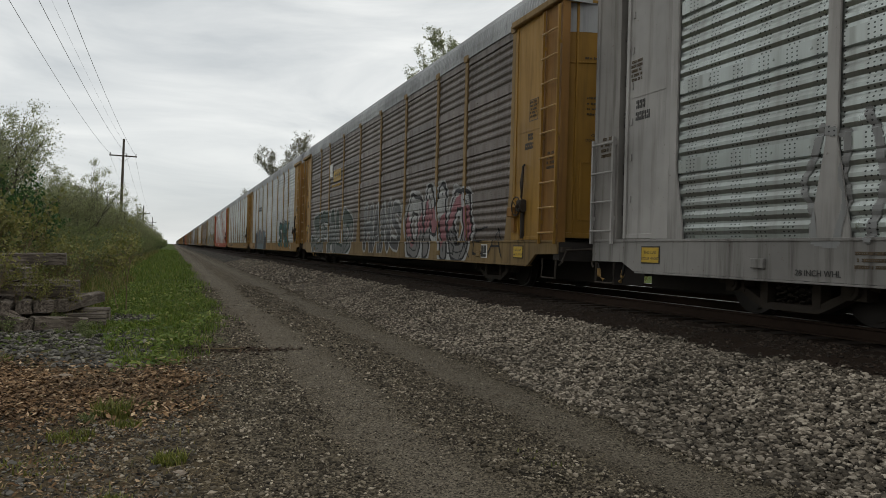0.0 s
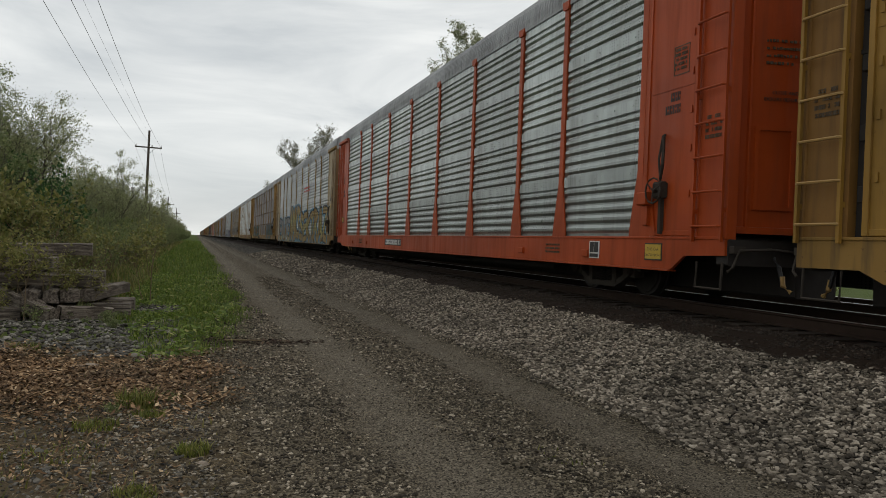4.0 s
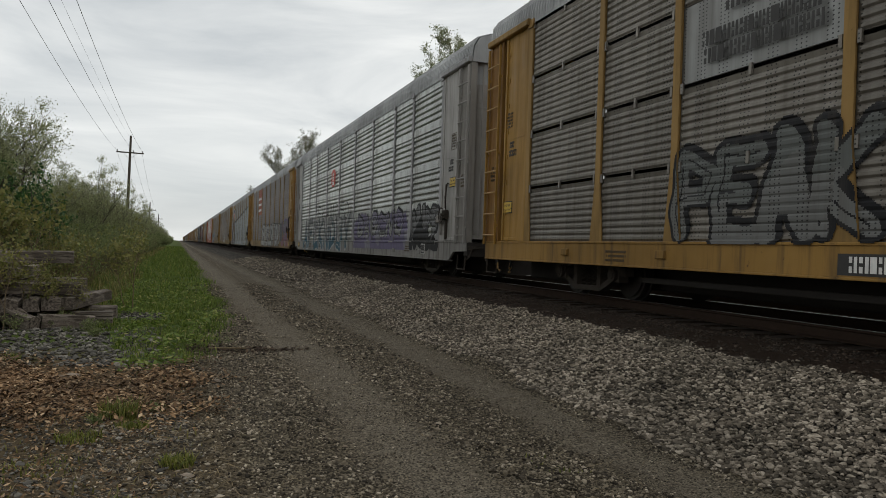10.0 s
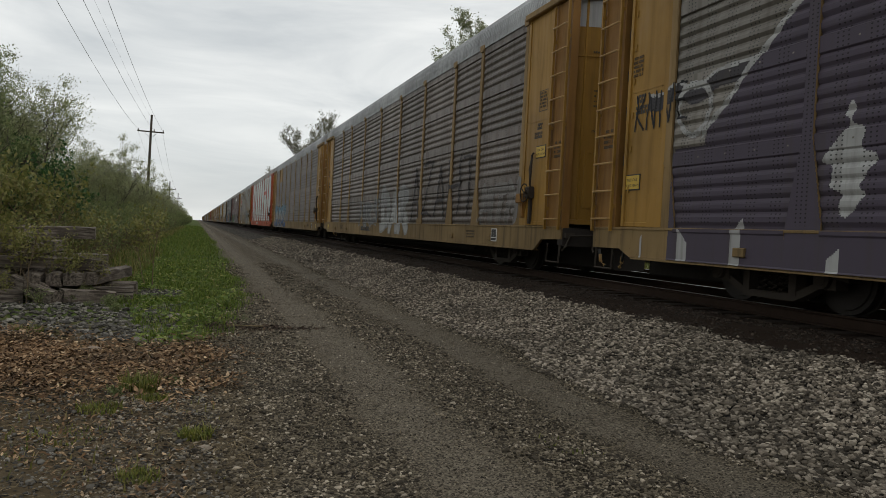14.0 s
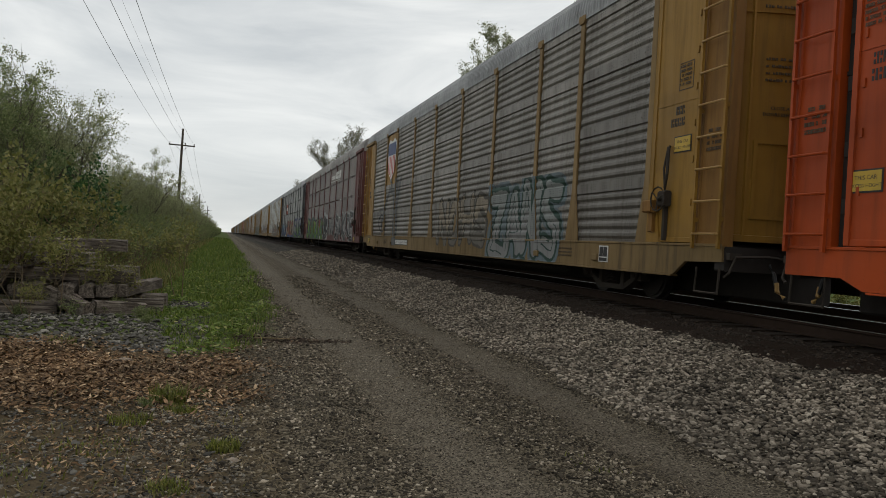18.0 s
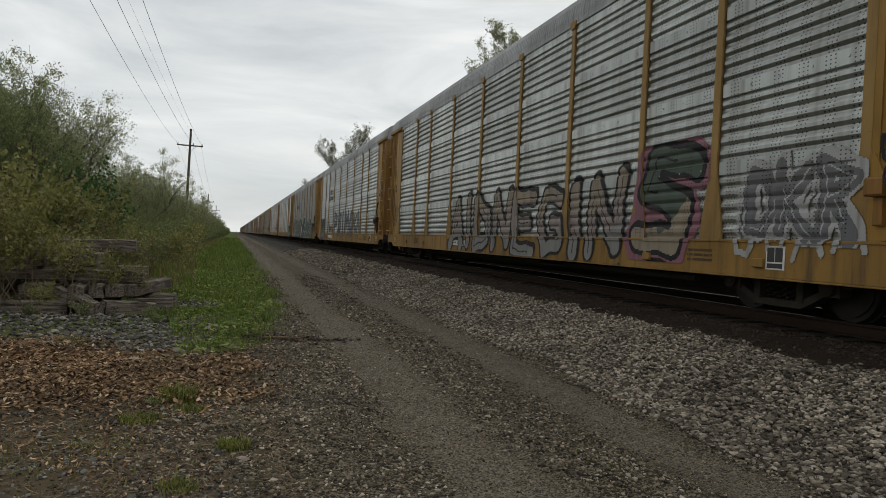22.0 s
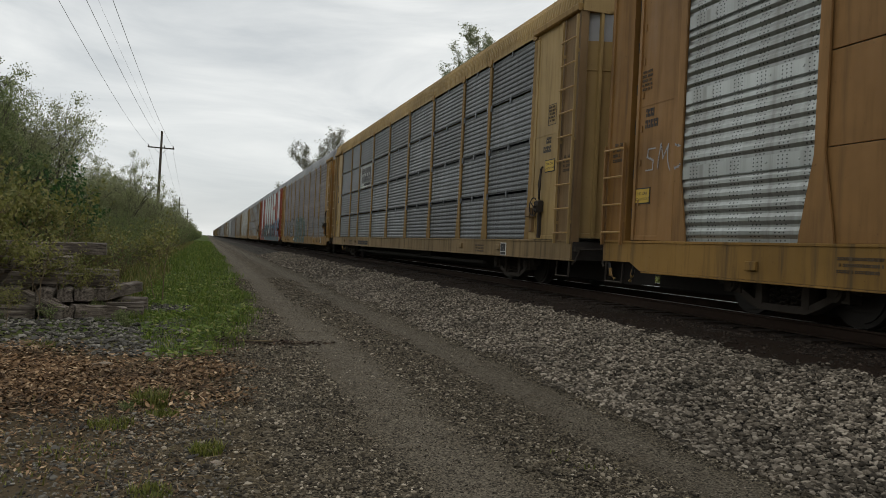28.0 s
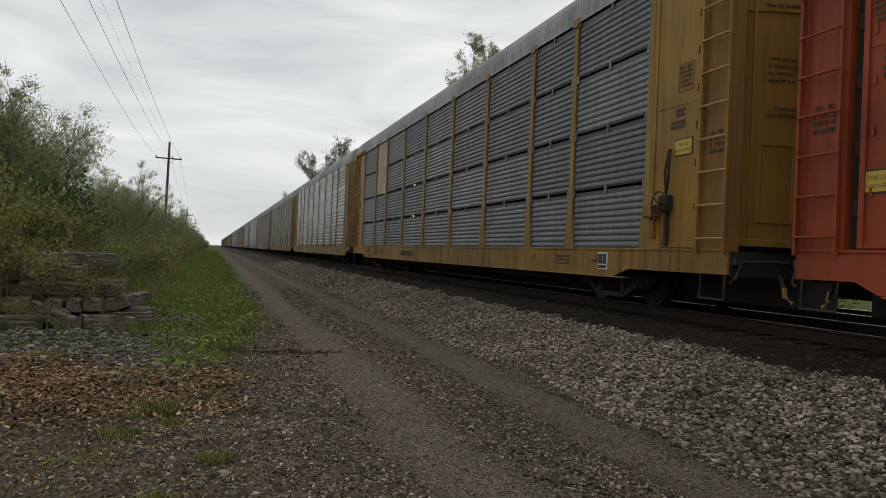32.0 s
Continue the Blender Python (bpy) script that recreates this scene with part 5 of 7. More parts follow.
Y_LABEL = "ochre-yellow autorack freight car with dusty ribbed side sheets"
SPECS = {
    0: dict(paint_of="white", sheets="p_bright", style="wide", label="light grey autorack car with bright galvanised side sheets", short_ladder=True, words=[("28 INCH WHL", 23.6, 0.56, 0.07)],
            tags=[(22.4, 23.9, 0.7, 2.5, "line", (None, (0.40, 0.46, 0.50), LG), "faint pale blue scribble", "OX")]),
    1: dict(marks="white", paint_of="yellow", posts="dusty", sheets="p_brown", style="wide", label="yellow autorack car with brown side sheets and pink graffiti",
            tags=[(4.5, 9.7, 0.5, 2.45, "block", (W_, K_, (0.27, 0.26, 0.25), PK, W_), "white and pink bubble graffiti outlined in black", "OMO"), (10.2, 14.8, 0.6, 2.35, "block", (None, W_, (0.10, 0.10, 0.10), GY), "grey graffiti outlined in white", "HANS"), (2.6, 6.2, 0.55, 1.3, "line", (None, K_, K_), "black scribbled tag", "SXEA"),
                  (16.7, 25.4, 0.50, 2.35, "block", (W_, (0.02, 0.05, 0.035), (0.20, 0.205, 0.195), (0.30, 0.305, 0.29), (0.10, 0.13, 0.11)), "grey and dark green block letters edged in white", "JEFALD"), (25.9, 26.9, 0.9, 1.9, "line", (None, (0.05, 0.05, 0.03), K_), "black tag on the end panel", "EK")],
            signs=[(19.0, 20.7, (3.62,), 0.5, "gold_mark"), (19.0, 20.8, (3.4,), 0.10, "gold_mark"), (20.6, 21.2, (3.9,), 0.55, "white_mark")]),
    2: dict(paint_of="yellow", sheets="p_silver", style="wide", label="yellow autorack car with silver sheets and dark teal graffiti", marks="white",
            tags=[(4.4, 9.0, 0.7, 2.35, "block", (None, K_, TL, DG, TL), "dark teal graffiti", "SMK"), (16.4, 22.6, 0.5, 2.0, "cloud", ((0.17, 0.23, 0.26), (0.30, 0.16, 0.12), LG), "plain grey-blue sprayed field"), (15.6, 17.2, 0.5, 1.5, "cloud", ((0.03, 0.028, 0.026), K_, K_), "black sprayed field"), (21.8, 23.2, 0.5, 1.7, "cloud", ((0.03, 0.028, 0.026), K_, K_), "black sprayed field"), (17.6, 21.4, 0.9, 2.1, "block", (None, (0.16, 0.10, 0.08), (0.24, 0.30, 0.33), LG), "faded grey letters", "IAI")],
            signs=[(18.8, 21.3, (3.5,), 0.34, "stencil")]),
    3: dict(paint_of="yellow", sheets="p_silver", style="wide", label="yellow autorack car with clean silver side sheets",
            tags=[(3.0, 6.0, 1.3, 2.2, "line", (None, K_, K_), "black scribbled tag"), (1.5, 2.25, 1.3, 2.1, "line", (None, W_, W_), "white tag on the end panel")]),
    4: dict(paint_of="orange", sheets="p_bright", style="wide", label="bright orange autorack car with silver side sheets", marks="white"),
    5: dict(marks="white", paint_of="yellow", ends="pale", sheets="p_silver", style="wide", label="yellow and white autorack car covered in gold and blue graffiti",
            tags=[(13.4, 18.6, 0.5, 3.0, "block", (LB, K_, GO, (0.46, 0.33, 0.10), YE, GO), "gold and blue wildstyle graffiti", "AMKS"), (2.4, 13.2, 0.5, 2.5, "block", (LB, K_, GO, YE, GO), "gold and blue wildstyle graffiti", "SEKTRAZ"), (18.8, 26.0, 0.5, 2.3, "block", (LB, K_, (0.50, 0.42, 0.22), BE, LG), "pale yellow graffiti with blue shadow", "EOUTE")],
            signs=[(9.0, 11.6, (3.75, 3.95), 0.09, "red_mark")]),
    6: dict(paint_of="yellow", posts="mellow", sheets="p_maroon", style="close", label="yellow autorack car with brown slotted sheets and teal graffiti",
            tags=[(3.0, 9.2, 0.95, 2.05, "cloud", ((0.055, 0.115, 0.10), (0.10, 0.09, 0.08), K_, (0.12, 0.11, 0.105)), "faint teal and brown sprayed field"), (3.4, 8.8, 1.0, 1.95, "block", (None, (0.05, 0.05, 0.045), (0.07, 0.16, 0.14), (0.15, 0.13, 0.12)), "faded teal letters", "EKSO"), (4.2, 9.0, 0.5, 0.95, "cloud", ((0.12, 0.16, 0.15), (0.2, 0.14, 0.08), K_, (0.22, 0.15, 0.07)), "faded blue and orange sprayed field"), (17.8, 25.9, 0.8, 1.95, "block", (None, K_, (0.03, 0.15, 0.13), (0.13, 0.08, 0.06), (0.05, 0.16, 0.13)), "teal and brown graffiti", "SKOAES")]),
    7: dict(paint_of="yellow", sheets="p_shiny", style="wide", label="yellow autorack car with bright silver side sheets", posts="yellow", words=[("22\" WHEELS", 3.35, 0.80, 0.085), ("2 INCH HF", 3.35, 0.69, 0.085), ("COMP SHOES", 3.35, 0.58, 0.085)], signs=[(19.0, 21.0, (3.6,), 0.34, "stencil"), (10.6, 12.4, (0.6,), 0.28, "maroon_mark")]),
    8: dict(marks="white", paint_of="yellow", posts="mellow", sheets="p_dusty", style="close", label="yellow autorack car with dusty grey sheets and grey graffiti",
            tags=[(4.8, 10.2, 0.98, 2.4, "block", (None, (0.28, 0.27, 0.25), (0.15, 0.145, 0.135), (0.19, 0.18, 0.17)), "outlined grey graffiti letters", "XNBN"), (11.4, 17.8, 0.98, 2.15, "block", (None, (0.22, 0.21, 0.2), (0.14, 0.135, 0.125)), "grey graffiti letters", "EVBOK"), (18.2, 21.4, 0.95, 2.35, "block", (None, K_, (0.22, 0.22, 0.21), (0.17, 0.18, 0.17)), "grey graffiti letters with dark outline", "PEAK")],
            boards=[(6, (2,), "p_grey", "plain grey sign panel")], signs=[(18.9, 20.9, (3.38, 3.62), 0.20, "stencil"), (18.8, 20.6, (4.0,), 0.30, "stencil")]),
    9: dict(paint_of="grey", ends="white", sheets="p_silver", style="wide", label="grey autorack car with blue, black and lilac graffiti",
            tags=[(2.4, 4.9, 0.7, 1.95, "block", (None, K_, K_, GY), "black graffiti letters", "NUCE"), (5.4, 12.6, 0.7, 2.0, "cloud", ((0.20, 0.17, 0.29), (0.34, 0.33, 0.36), LG, (0.30, 0.29, 0.34)), "lilac sprayed field"), (5.8, 12.0, 1.1, 2.0, "block", (None, K_, LG, (0.26, 0.24, 0.33)), "pale graffiti letters on lilac", "DAOCNO"),
                  (13.3, 25.0, 0.52, 2.15, "block", (None, W_, (0.035, 0.13, 0.19), (0.12, 0.15, 0.17), (0.20, 0.21, 0.21)), "teal and grey wildstyle graffiti with white outline", "AFCKNDUY"), (13.6, 20.8, 1.8, 2.75, "line", (None, K_, K_), "black scribbled tag", "EKAMOSO")],
            signs=[(16.85, 17.3, (3.55, 3.75, 3.95), 0.14, "white_mark")], badge=(16.6, 17.5, 3.45, 4.25)),
    10: dict(paint_of="yellow", posts="dusty", sheets="p_brown", style="wide", label="yellow autorack car with brown sheets and white graffiti letters",
             tags=[(2.2, 5.4, 0.6, 2.3, "block", (None, PU, PK, GY), "pink and violet graffiti"), (6.3, 18.4, 0.5, 2.25, "block", (None, K_, W_, (0.48, 0.48, 0.46)), "white bubble graffiti", "DENVERISATION!"), (5.2, 6.4, 0.9, 2.2, "cloud", ((0.16, 0.15, 0.16), K_, LG), "grey sprayed field")],
             boards=[(6, (2, 3), "red", "red painted ribbed sheet")], signs=[(18.9, 21.2, (3.5, 3.98, 4.48), 0.19, "white_mark")]),
    11: dict(paint_of="yellow", posts="dusty", sheets="p_dusty", style="wide", label="yellow autorack car painted over with silver and dark slashes",
             tags=[(2.6, 26.4, 0.5, 4.35, "slash", ((0.47, 0.50, 0.50), (0.07, 0.063, 0.07), W_, (0.105, 0.085, 0.115)), "silver and dark violet slashes outlined in white"), (25.75, 27.1, 2.5, 3.2, "line", (None, K_, K_), "black scribbled tag", "KNIVE"), (15.0, 18.0, 1.3, 2.1, "line", (None, K_, K_), "small black tag")],
             boards=[(7, (2, 3), "tan", "tan sign panel")], emblem=(22.45, 3.5, 1.5)),
    12: dict(paint_of="yellow", posts="dusty", sheets="p_brown", style="wide", label="yellow autorack car with brown sheets and faded white graffiti",
             tags=[(11.2, 15.0, 0.6, 2.3, "block", (None, LG, W_, LG), "faded white graffiti", "DAR"), (15.4, 19.0, 0.8, 1.9, "block", (None, LG, GY), "faded white graffiti", "MRS"), (2.4, 4.8, 1.0, 1.95, "block", (None, (0.30, 0.28, 0.26), (0.24, 0.22, 0.2)), "faded pale graffiti", "MTN"), (5.0, 11.0, 1.0, 3.0, "line", (None, K_, (0.05, 0.04, 0.04)), "thin black scribble")]),
    13: dict(paint_of="yellow", posts="dusty", sheets="p_brown", style="wide", label="yellow autorack car with brown sheets and blue graffiti",
             tags=[(18.0, 26.5, 0.5, 2.3, "block", (W_, K_, BL, W_, LB), "blue and white graffiti")], boards=[(7, (3,), "yellow", "yellow sign panel")]),
    14: dict(paint_of="orange", sheets="p_bright", roof="white", style="wide", label="orange-red autorack car with bright silver side sheets", marks="white", signs=[(7.2, 9.6, (3.72,), 0.34, "red_mark")]),
    15: dict(paint_of="yellow", posts="dusty", sheets="p_dusty", style="wide", label="yellow autorack car with dusty sheets and grey graffiti drawing", marks="white",
             tags=[(5.6, 9.8, 0.5, 2.3, "block", ((0.20, 0.25, 0.27), (0.03, 0.08, 0.06), LG, (0.34, 0.36, 0.34)), "pale blue-green graffiti letters", "ZANS"), (10.0, 14.8, 0.7, 2.2, "block", (None, (0.10, 0.09, 0.07), (0.22, 0.20, 0.17), BE), "faded beige graffiti letters", "NOHS"),
                   (20.3, 24.6, 0.6, 3.3, "eye", (None, (0.05, 0.05, 0.05), (0.20, 0.20, 0.195)), "grey drawing of an eye and a bare tree")],
             boards=[(7, (2, 3), "yellow", "yellow sign panel")], emblem=(22.45, 3.4, 1.75)),
    16: dict(paint_of="maroon", sheets="p_maroon", style="close", label="maroon autorack car with green and black graffiti", roof="white", marks="white",
             tags=[(2.6, 9.6, 0.6, 2.25, "block", (None, W_, K_, (0.10, 0.10, 0.10)), "black graffiti with white outline", "SAKRE"), (9.8, 14.0, 0.9, 2.0, "block", (None, (0.4, 0.4, 0.39), (0.06, 0.06, 0.06), GY), "black and white graffiti", "HNU"), (13.0, 15.3, 0.5, 2.45, "block", (W_, W_, K_, (0.02, 0.02, 0.02)), "black letter with a broad white edge", "B"),
                   (15.4, 26.0, 0.52, 2.2, "block", ((0.03, 0.13, 0.17), K_, (0.13, 0.30, 0.03), (0.20, 0.38, 0.03), (0.24, 0.40, 0.05), (0.24, 0.36, 0.10)), "bright green graffiti on blue", "SNIRAIG"), (17.3, 18.0, 1.4, 2.0, "block", (None, OR, OR, RD), "small orange letters", "AK")],
             signs=[(10.2, 12.3, (4.62,), 0.22, "white_mark"), (7.9, 10.1, (4.55,), 0.46, "white_mark"), (8.4, 12.2, (4.44,), 0.05, "white_mark")]),
    17: dict(paint_of="black", sheets="p_grey", style="close", label="black autorack car with grey sheets and bright graffiti", marks="white",
             tags=[(3.0, 9.5, 0.5, 2.45, "block", ((0.03, 0.05, 0.20), (0.03, 0.04, 0.16), GR, (0.22, 0.36, 0.08), LG), "green graffiti with dark blue outline", "ZNE"), (9.7, 11.0, 0.9, 2.2, "line", (None, K_, K_), "black scribbled tags", "TAP"), (11.2, 18.9, 0.6, 2.3, "block", (YE, K_, RD, (0.40, 0.10, 0.03), RD), "red graffiti with yellow outline", "FNEAT"), (11.4, 19.0, 0.5, 0.95, "cloud", (BL, OR, YE, OR), "blue and orange sprayed field"),
                   (19.4, 26.3, 0.7, 2.1, "block", (None, K_, BL, (0.05, 0.16, 0.30), LB), "blue graffiti", "NBLK")], boards=[(6, (2,), "red", "red sign panel")], signs=[(18.9, 20.6, (3.6,), 0.3, "white_mark")]),
    18: dict(paint_of="yellow", sheets="p_silver", style="wide", label="yellow autorack car with silver sheets and pink-beige graffiti", marks="white",
             tags=[(5.4, 7.3, 0.6, 2.4, "block", ((0.36, 0.16, 0.20), K_, BE, (0.10, 0.13, 0.10)), "beige and green graffiti on a pink cloud", "S"), (7.5, 18.5, 0.5, 2.2, "block", (None, K_, (0.33, 0.32, 0.30), (0.38, 0.31, 0.28), BE), "beige and grey outlined graffiti", "AIDNEGIN"), (2.2, 4.6, 0.6, 2.1, "line", (None, W_, W_), "white outlined letters", "OOKR"), (2.4, 4.4, 0.9, 2.0, "block", (None, W_, (0.20, 0.20, 0.21), GY), "grey letters outlined in white", "OKR"), (1.4, 2.25, 1.2, 2.2, "line", (None, (0.10, 0.05, 0.03), K_), "thin brown tag on the end panel"), (26.2, 27.1, 1.2, 2.3, "line", (None, (0.12, 0.06, 0.03), K_), "thin brown tag on the end panel", "AX")]),
    19: dict(paint_of="yellow", sheets="p_silver", style="wide", label="yellow autorack car with dull silver sheets and blue outlined graffiti",
             tags=[(9.3, 18.2, 0.8, 2.35, "block", (None, (0.07, 0.07, 0.11), (0.20, 0.20, 0.22), (0.28, 0.28, 0.30)), "grey graffiti with dark blue outline", "PSIMO"), (7.4, 9.2, 1.0, 2.2, "block", (None, (0.20, 0.21, 0.17), (0.24, 0.25, 0.21)), "grey-green graffiti letters", "KA"), (23.3, 25.9, 0.5, 1.98, "block", ((0.05, 0.07, 0.06), K_, (0.25, 0.25, 0.25), (0.08, 0.10, 0.09)), "white outlined letters on a black cloud", "SUKE"), (19.2, 20.8, 1.05, 1.5, "block", (None, (0.14, 0.12, 0.09), (0.14, 0.12, 0.09)), "small brown letters", "RAYK")], marks="white", signs=[(19.0, 21.2, (3.35,), 0.26, "stencil"), (19.1, 20.6, (3.75,), 0.34, "stencil")]),
    20: dict(paint_of="yellow", posts="mellow", sheets="p_dusty", style="wide", label="yellow autorack car with dusty sheets and dark green graffiti", marks="white",
             tags=[(3.2, 15.4, 0.5, 2.0, "cloud", ((0.02, 0.019, 0.018), (0.05, 0.045, 0.04), K_), "black sprayed field"), (4.4, 11.8, 0.5, 2.2, "block", (None, W_, (0.015, 0.06, 0.035), DG), "dark green graffiti edged in white", "SMORER"), (11.2, 13.0, 0.45, 2.5, "block", (W_, K_, (0.02, 0.075, 0.042), DG), "green letter edged in white", "S"), (14.5, 25.6, 0.5, 2.3, "cloud", ((0.018, 0.05, 0.03), (0.015, 0.04, 0.025), DG, (0.03, 0.085, 0.05)), "dark green sprayed field"), (15.3, 25.5, 0.6, 2.5, "block", (None, W_, (0.02, 0.075, 0.042), (0.03, 0.10, 0.06), DG), "dark green graffiti letters edged in white", "AUNCOAST"), (14.2, 15.3, 0.55, 1.7, "block", (None, W_, W_), "white letter", "N")],
             signs=[(18.8, 21.2, (3.55,), 0.34, "stencil")]),
    21: dict(paint_of="ochre", sheets="p_silver", style="wide", label="yellow autorack car with silver sheets and a teal tag",
             tags=[(2.5, 5.4, 0.5, 1.95, "cloud", ((0.03, 0.28, 0.30), TL, TL, (0.02, 0.20, 0.21)), "turquoise sprayed field")], boards=[(0, (2, 3), "p_silver", ""), (1, (1, 2, 3), "ochre", "ochre painted sheet")]),
    22: dict(paint_of="ochre", sheets="p_silver", style="wide", label="ochre autorack car with silver sheets and a brown sign panel", marks="white", short_ladder=True,
             tags=[(10.0, 17.5, 1.0, 2.0, "line", (None, RD, PK), "faint red tag"), (26.0, 27.0, 2.0, 2.5, "line", (None, W_, W_), "white tag on the end panel", "SMC")], boards=[(7, (0, 1, 2, 3), "ochre", "ochre sheet with a faded sign")]),
    23: dict(paint_of="tan", sheets="p_clean", style="close", label="tan autorack car with clean grey close-ribbed sheets", ribbed=True, roof="tan", posts="mellow", boards=[(6, (2,), "p_silver", "pale ribbed sign sheet")], signs=[(18.9, 20.7, (3.45,), 0.62, "stencil"), (18.9, 20.2, (3.28,), 0.10, "stencil")]),
    24: dict(paint_of="yellow", posts="mellow", sheets="p_brown", style="wide", label="yellow autorack car with brown sheets and green graffiti", marks="white",
             tags=[(2.4, 8.0, 0.9, 2.2, "block", (None, LG, (0.3, 0.29, 0.28), GY), "grey-white graffiti", "MANOC"), (11.6, 17.4, 0.5, 2.35, "block", ((0.03, 0.10, 0.07), (0.30, 0.32, 0.31), (0.10, 0.15, 0.125), (0.12, 0.17, 0.14), (0.09, 0.14, 0.115)), "green bubble graffiti", "SMTO"),
                   (9.6, 11.5, 1.25, 1.8, "line", (None, W_, W_), "thin white letters", "ULATER"), (18.4, 25.9, 0.9, 2.3, "block", (None, K_, (0.36, 0.36, 0.34), LG), "pale bubble graffiti", "BDMNIEK")]),
    25: dict(paint_of="red", sheets="p_silver", style="wide", label="faded red autorack car with silver sheets and blue graffiti", marks="white",
             tags=[(4.2, 7.4, 0.5, 2.6, "cloud", ((0.15, 0.10, 0.19), (0.13, 0.30, 0.42), LG, (0.12, 0.30, 0.44)), "violet sprayed field with pale blue edge"), (4.2, 7.3, 0.6, 2.5, "block", (None, (0.12, 0.28, 0.40), (0.42, 0.42, 0.44), (0.30, 0.28, 0.36)), "pale figures on violet", "SIN"), (2.4, 4.1, 0.5, 2.6, "block", ((0.10, 0.24, 0.36), LB, (0.22, 0.17, 0.32), (0.34, 0.32, 0.40)), "violet graffiti with pale blue outline", "OR"),
                   (7.4, 13.9, 0.52, 2.25, "block", ((0.22, 0.08, 0.10), K_, (0.03, 0.20, 0.27), (0.20, 0.23, 0.24), (0.05, 0.22, 0.32)), "teal and grey graffiti outlined in black on red", "AVUFO"), (14.2, 20.8, 0.6, 2.3, "block", (None, (0.02, 0.05, 0.05), (0.08, 0.17, 0.17), (0.16, 0.18, 0.13), (0.07, 0.2, 0.24)), "dark teal graffiti", "BHYMC"), (20.8, 25.5, 0.6, 1.9, "block", (None, K_, (0.20, 0.20, 0.20), (0.1, 0.15, 0.15)), "grey graffiti", "OND"), (2.4, 20.0, 0.5, 1.0, "cloud", ((0.12, 0.19, 0.21), (0.20, 0.10, 0.08), LG, (0.16, 0.20, 0.21)), "grey-blue sprayed field")],
             boards=[(1, (0, 1, 2, 3), "red", "red painted sheet"), (7, (0, 1, 2, 3), "red", "red painted sheet")], signs=[(7.3, 9.5, (3.75,), 0.34, "red_mark")]),
    26: dict(paint_of="yellow", sheets="p_clean", style="close", label="yellow autorack car with clean grey close-ribbed sheets", posts="mellow", boards=[(7, (2, 3), "pale", "pale sign panel")], sill="fish"),
}

CARS = []
LAST_CAR = 50
for k in range(LAST_CAR + 1):
    if k in SPECS:
        CARS.append((k, build_car(k, **SPECS[k])))
    else:
        r = random.Random(k)
        CARS.append((k, build_car(k, paint_of=r.choice(["dusty", "worn", "worn", "dusty", "grey"]), sheets=r.choice(["p_brown", "p_dusty", "p_silver", "p_silver", "p_grey"]),
                                  style="wide", label="distant yellow and grey autorack freight car", near=False)))


# ---------------------------------------------------------------- loose stone, litter, grass
ICO_T = (1 + 5 ** 0.5) / 2
ICO_V = np.array([(-1, ICO_T, 0), (1, ICO_T, 0), (-1, -ICO_T, 0), (1, -ICO_T, 0), (0, -1, ICO_T), (0, 1, ICO_T), (0, -1, -ICO_T), (0, 1, -ICO_T), (ICO_T, 0, -1), (ICO_T, 0, 1), (-ICO_T, 0, -1), (-ICO_T, 0, 1)]) / 1.902
ICO_F = np.array([(0, 11, 5), (0, 5, 1), (0, 1, 7), (0, 7, 10), (0, 10, 11), (1, 5, 9), (5, 11, 4), (11, 10, 2), (10, 7, 6), (7, 1, 8), (3, 9, 4), (3, 4, 2), (3, 2, 6), (3, 6, 8), (3, 8, 9), (4, 9, 5), (2, 4, 11), (6, 2, 10), (8, 6, 7), (9, 8, 1)])
rs = np.random.RandomState(11)


def turns(n):
    """n random rotation matrices."""
    q = rs.normal(size=(n, 4))
    q /= np.linalg.norm(q, axis=1)[:, None]
    w, x, y, z = q.T
    return np.stack([1 - 2 * (y * y + z * z), 2 * (x * y - z * w), 2 * (x * z + y * w), 2 * (x * y + z * w), 1 - 2 * (x * x + z * z), 2 * (y * z - x * w), 2 * (x * z - y * w), 2 * (y * z + x * w), 1 - 2 * (x * x + y * y)], 1).reshape(n, 3, 3)


def stones(name, label, mat, x, y, size, lift=0.25, category="stones"):
    """Angular stones lying on the ground, as one heap."""
    n = len(x)
    s = size[:, None, None] * rs.uniform(0.55, 1.25, (n, 12, 1)) * ICO_V[None]
    s = s * rs.uniform(0.6, 1.2, (n, 1, 3))
    v = np.einsum("nij,nkj->nki", turns(n), s)
    v[:, :, 2] *= 0.65
    v += np.stack([x, y, ground_z(x, y) + size * lift], 1)[:, None]
    f = ICO_F[None] + 12 * np.arange(n)[:, None, None]
    ob = new(name, bulk_mesh(name, v.reshape(-1, 3), f.reshape(-1, 3), mat))
    return tagged(ob, label, category, "", "stuff")


def strew(n, x0, x1, y0, y1):
    return rs.uniform(x0, x1, n), rs.uniform(y0, y1, n)


def spread(*rows):
    """Several strewn fields (count, x0, x1, y0, y1, size0, size1) in one."""
    xs, ys, ss = [], [], []
    for n, x0, x1, y0, y1, a, b in rows:
        x, y = strew(n, x0, x1, y0, y1)
        xs.append(x), ys.append(y), ss.append(a + (b - a) * rs.uniform(0, 1, n) ** 1.6)
    return np.concatenate(xs), np.concatenate(ys), np.concatenate(ss)


def wave(y, k=1.0):
    return 0.16 * np.sin(y * 0.9 * k) + 0.10 * np.sin(y * 2.3 * k + 1) + 0.06 * np.sin(y * 5.1 * k)


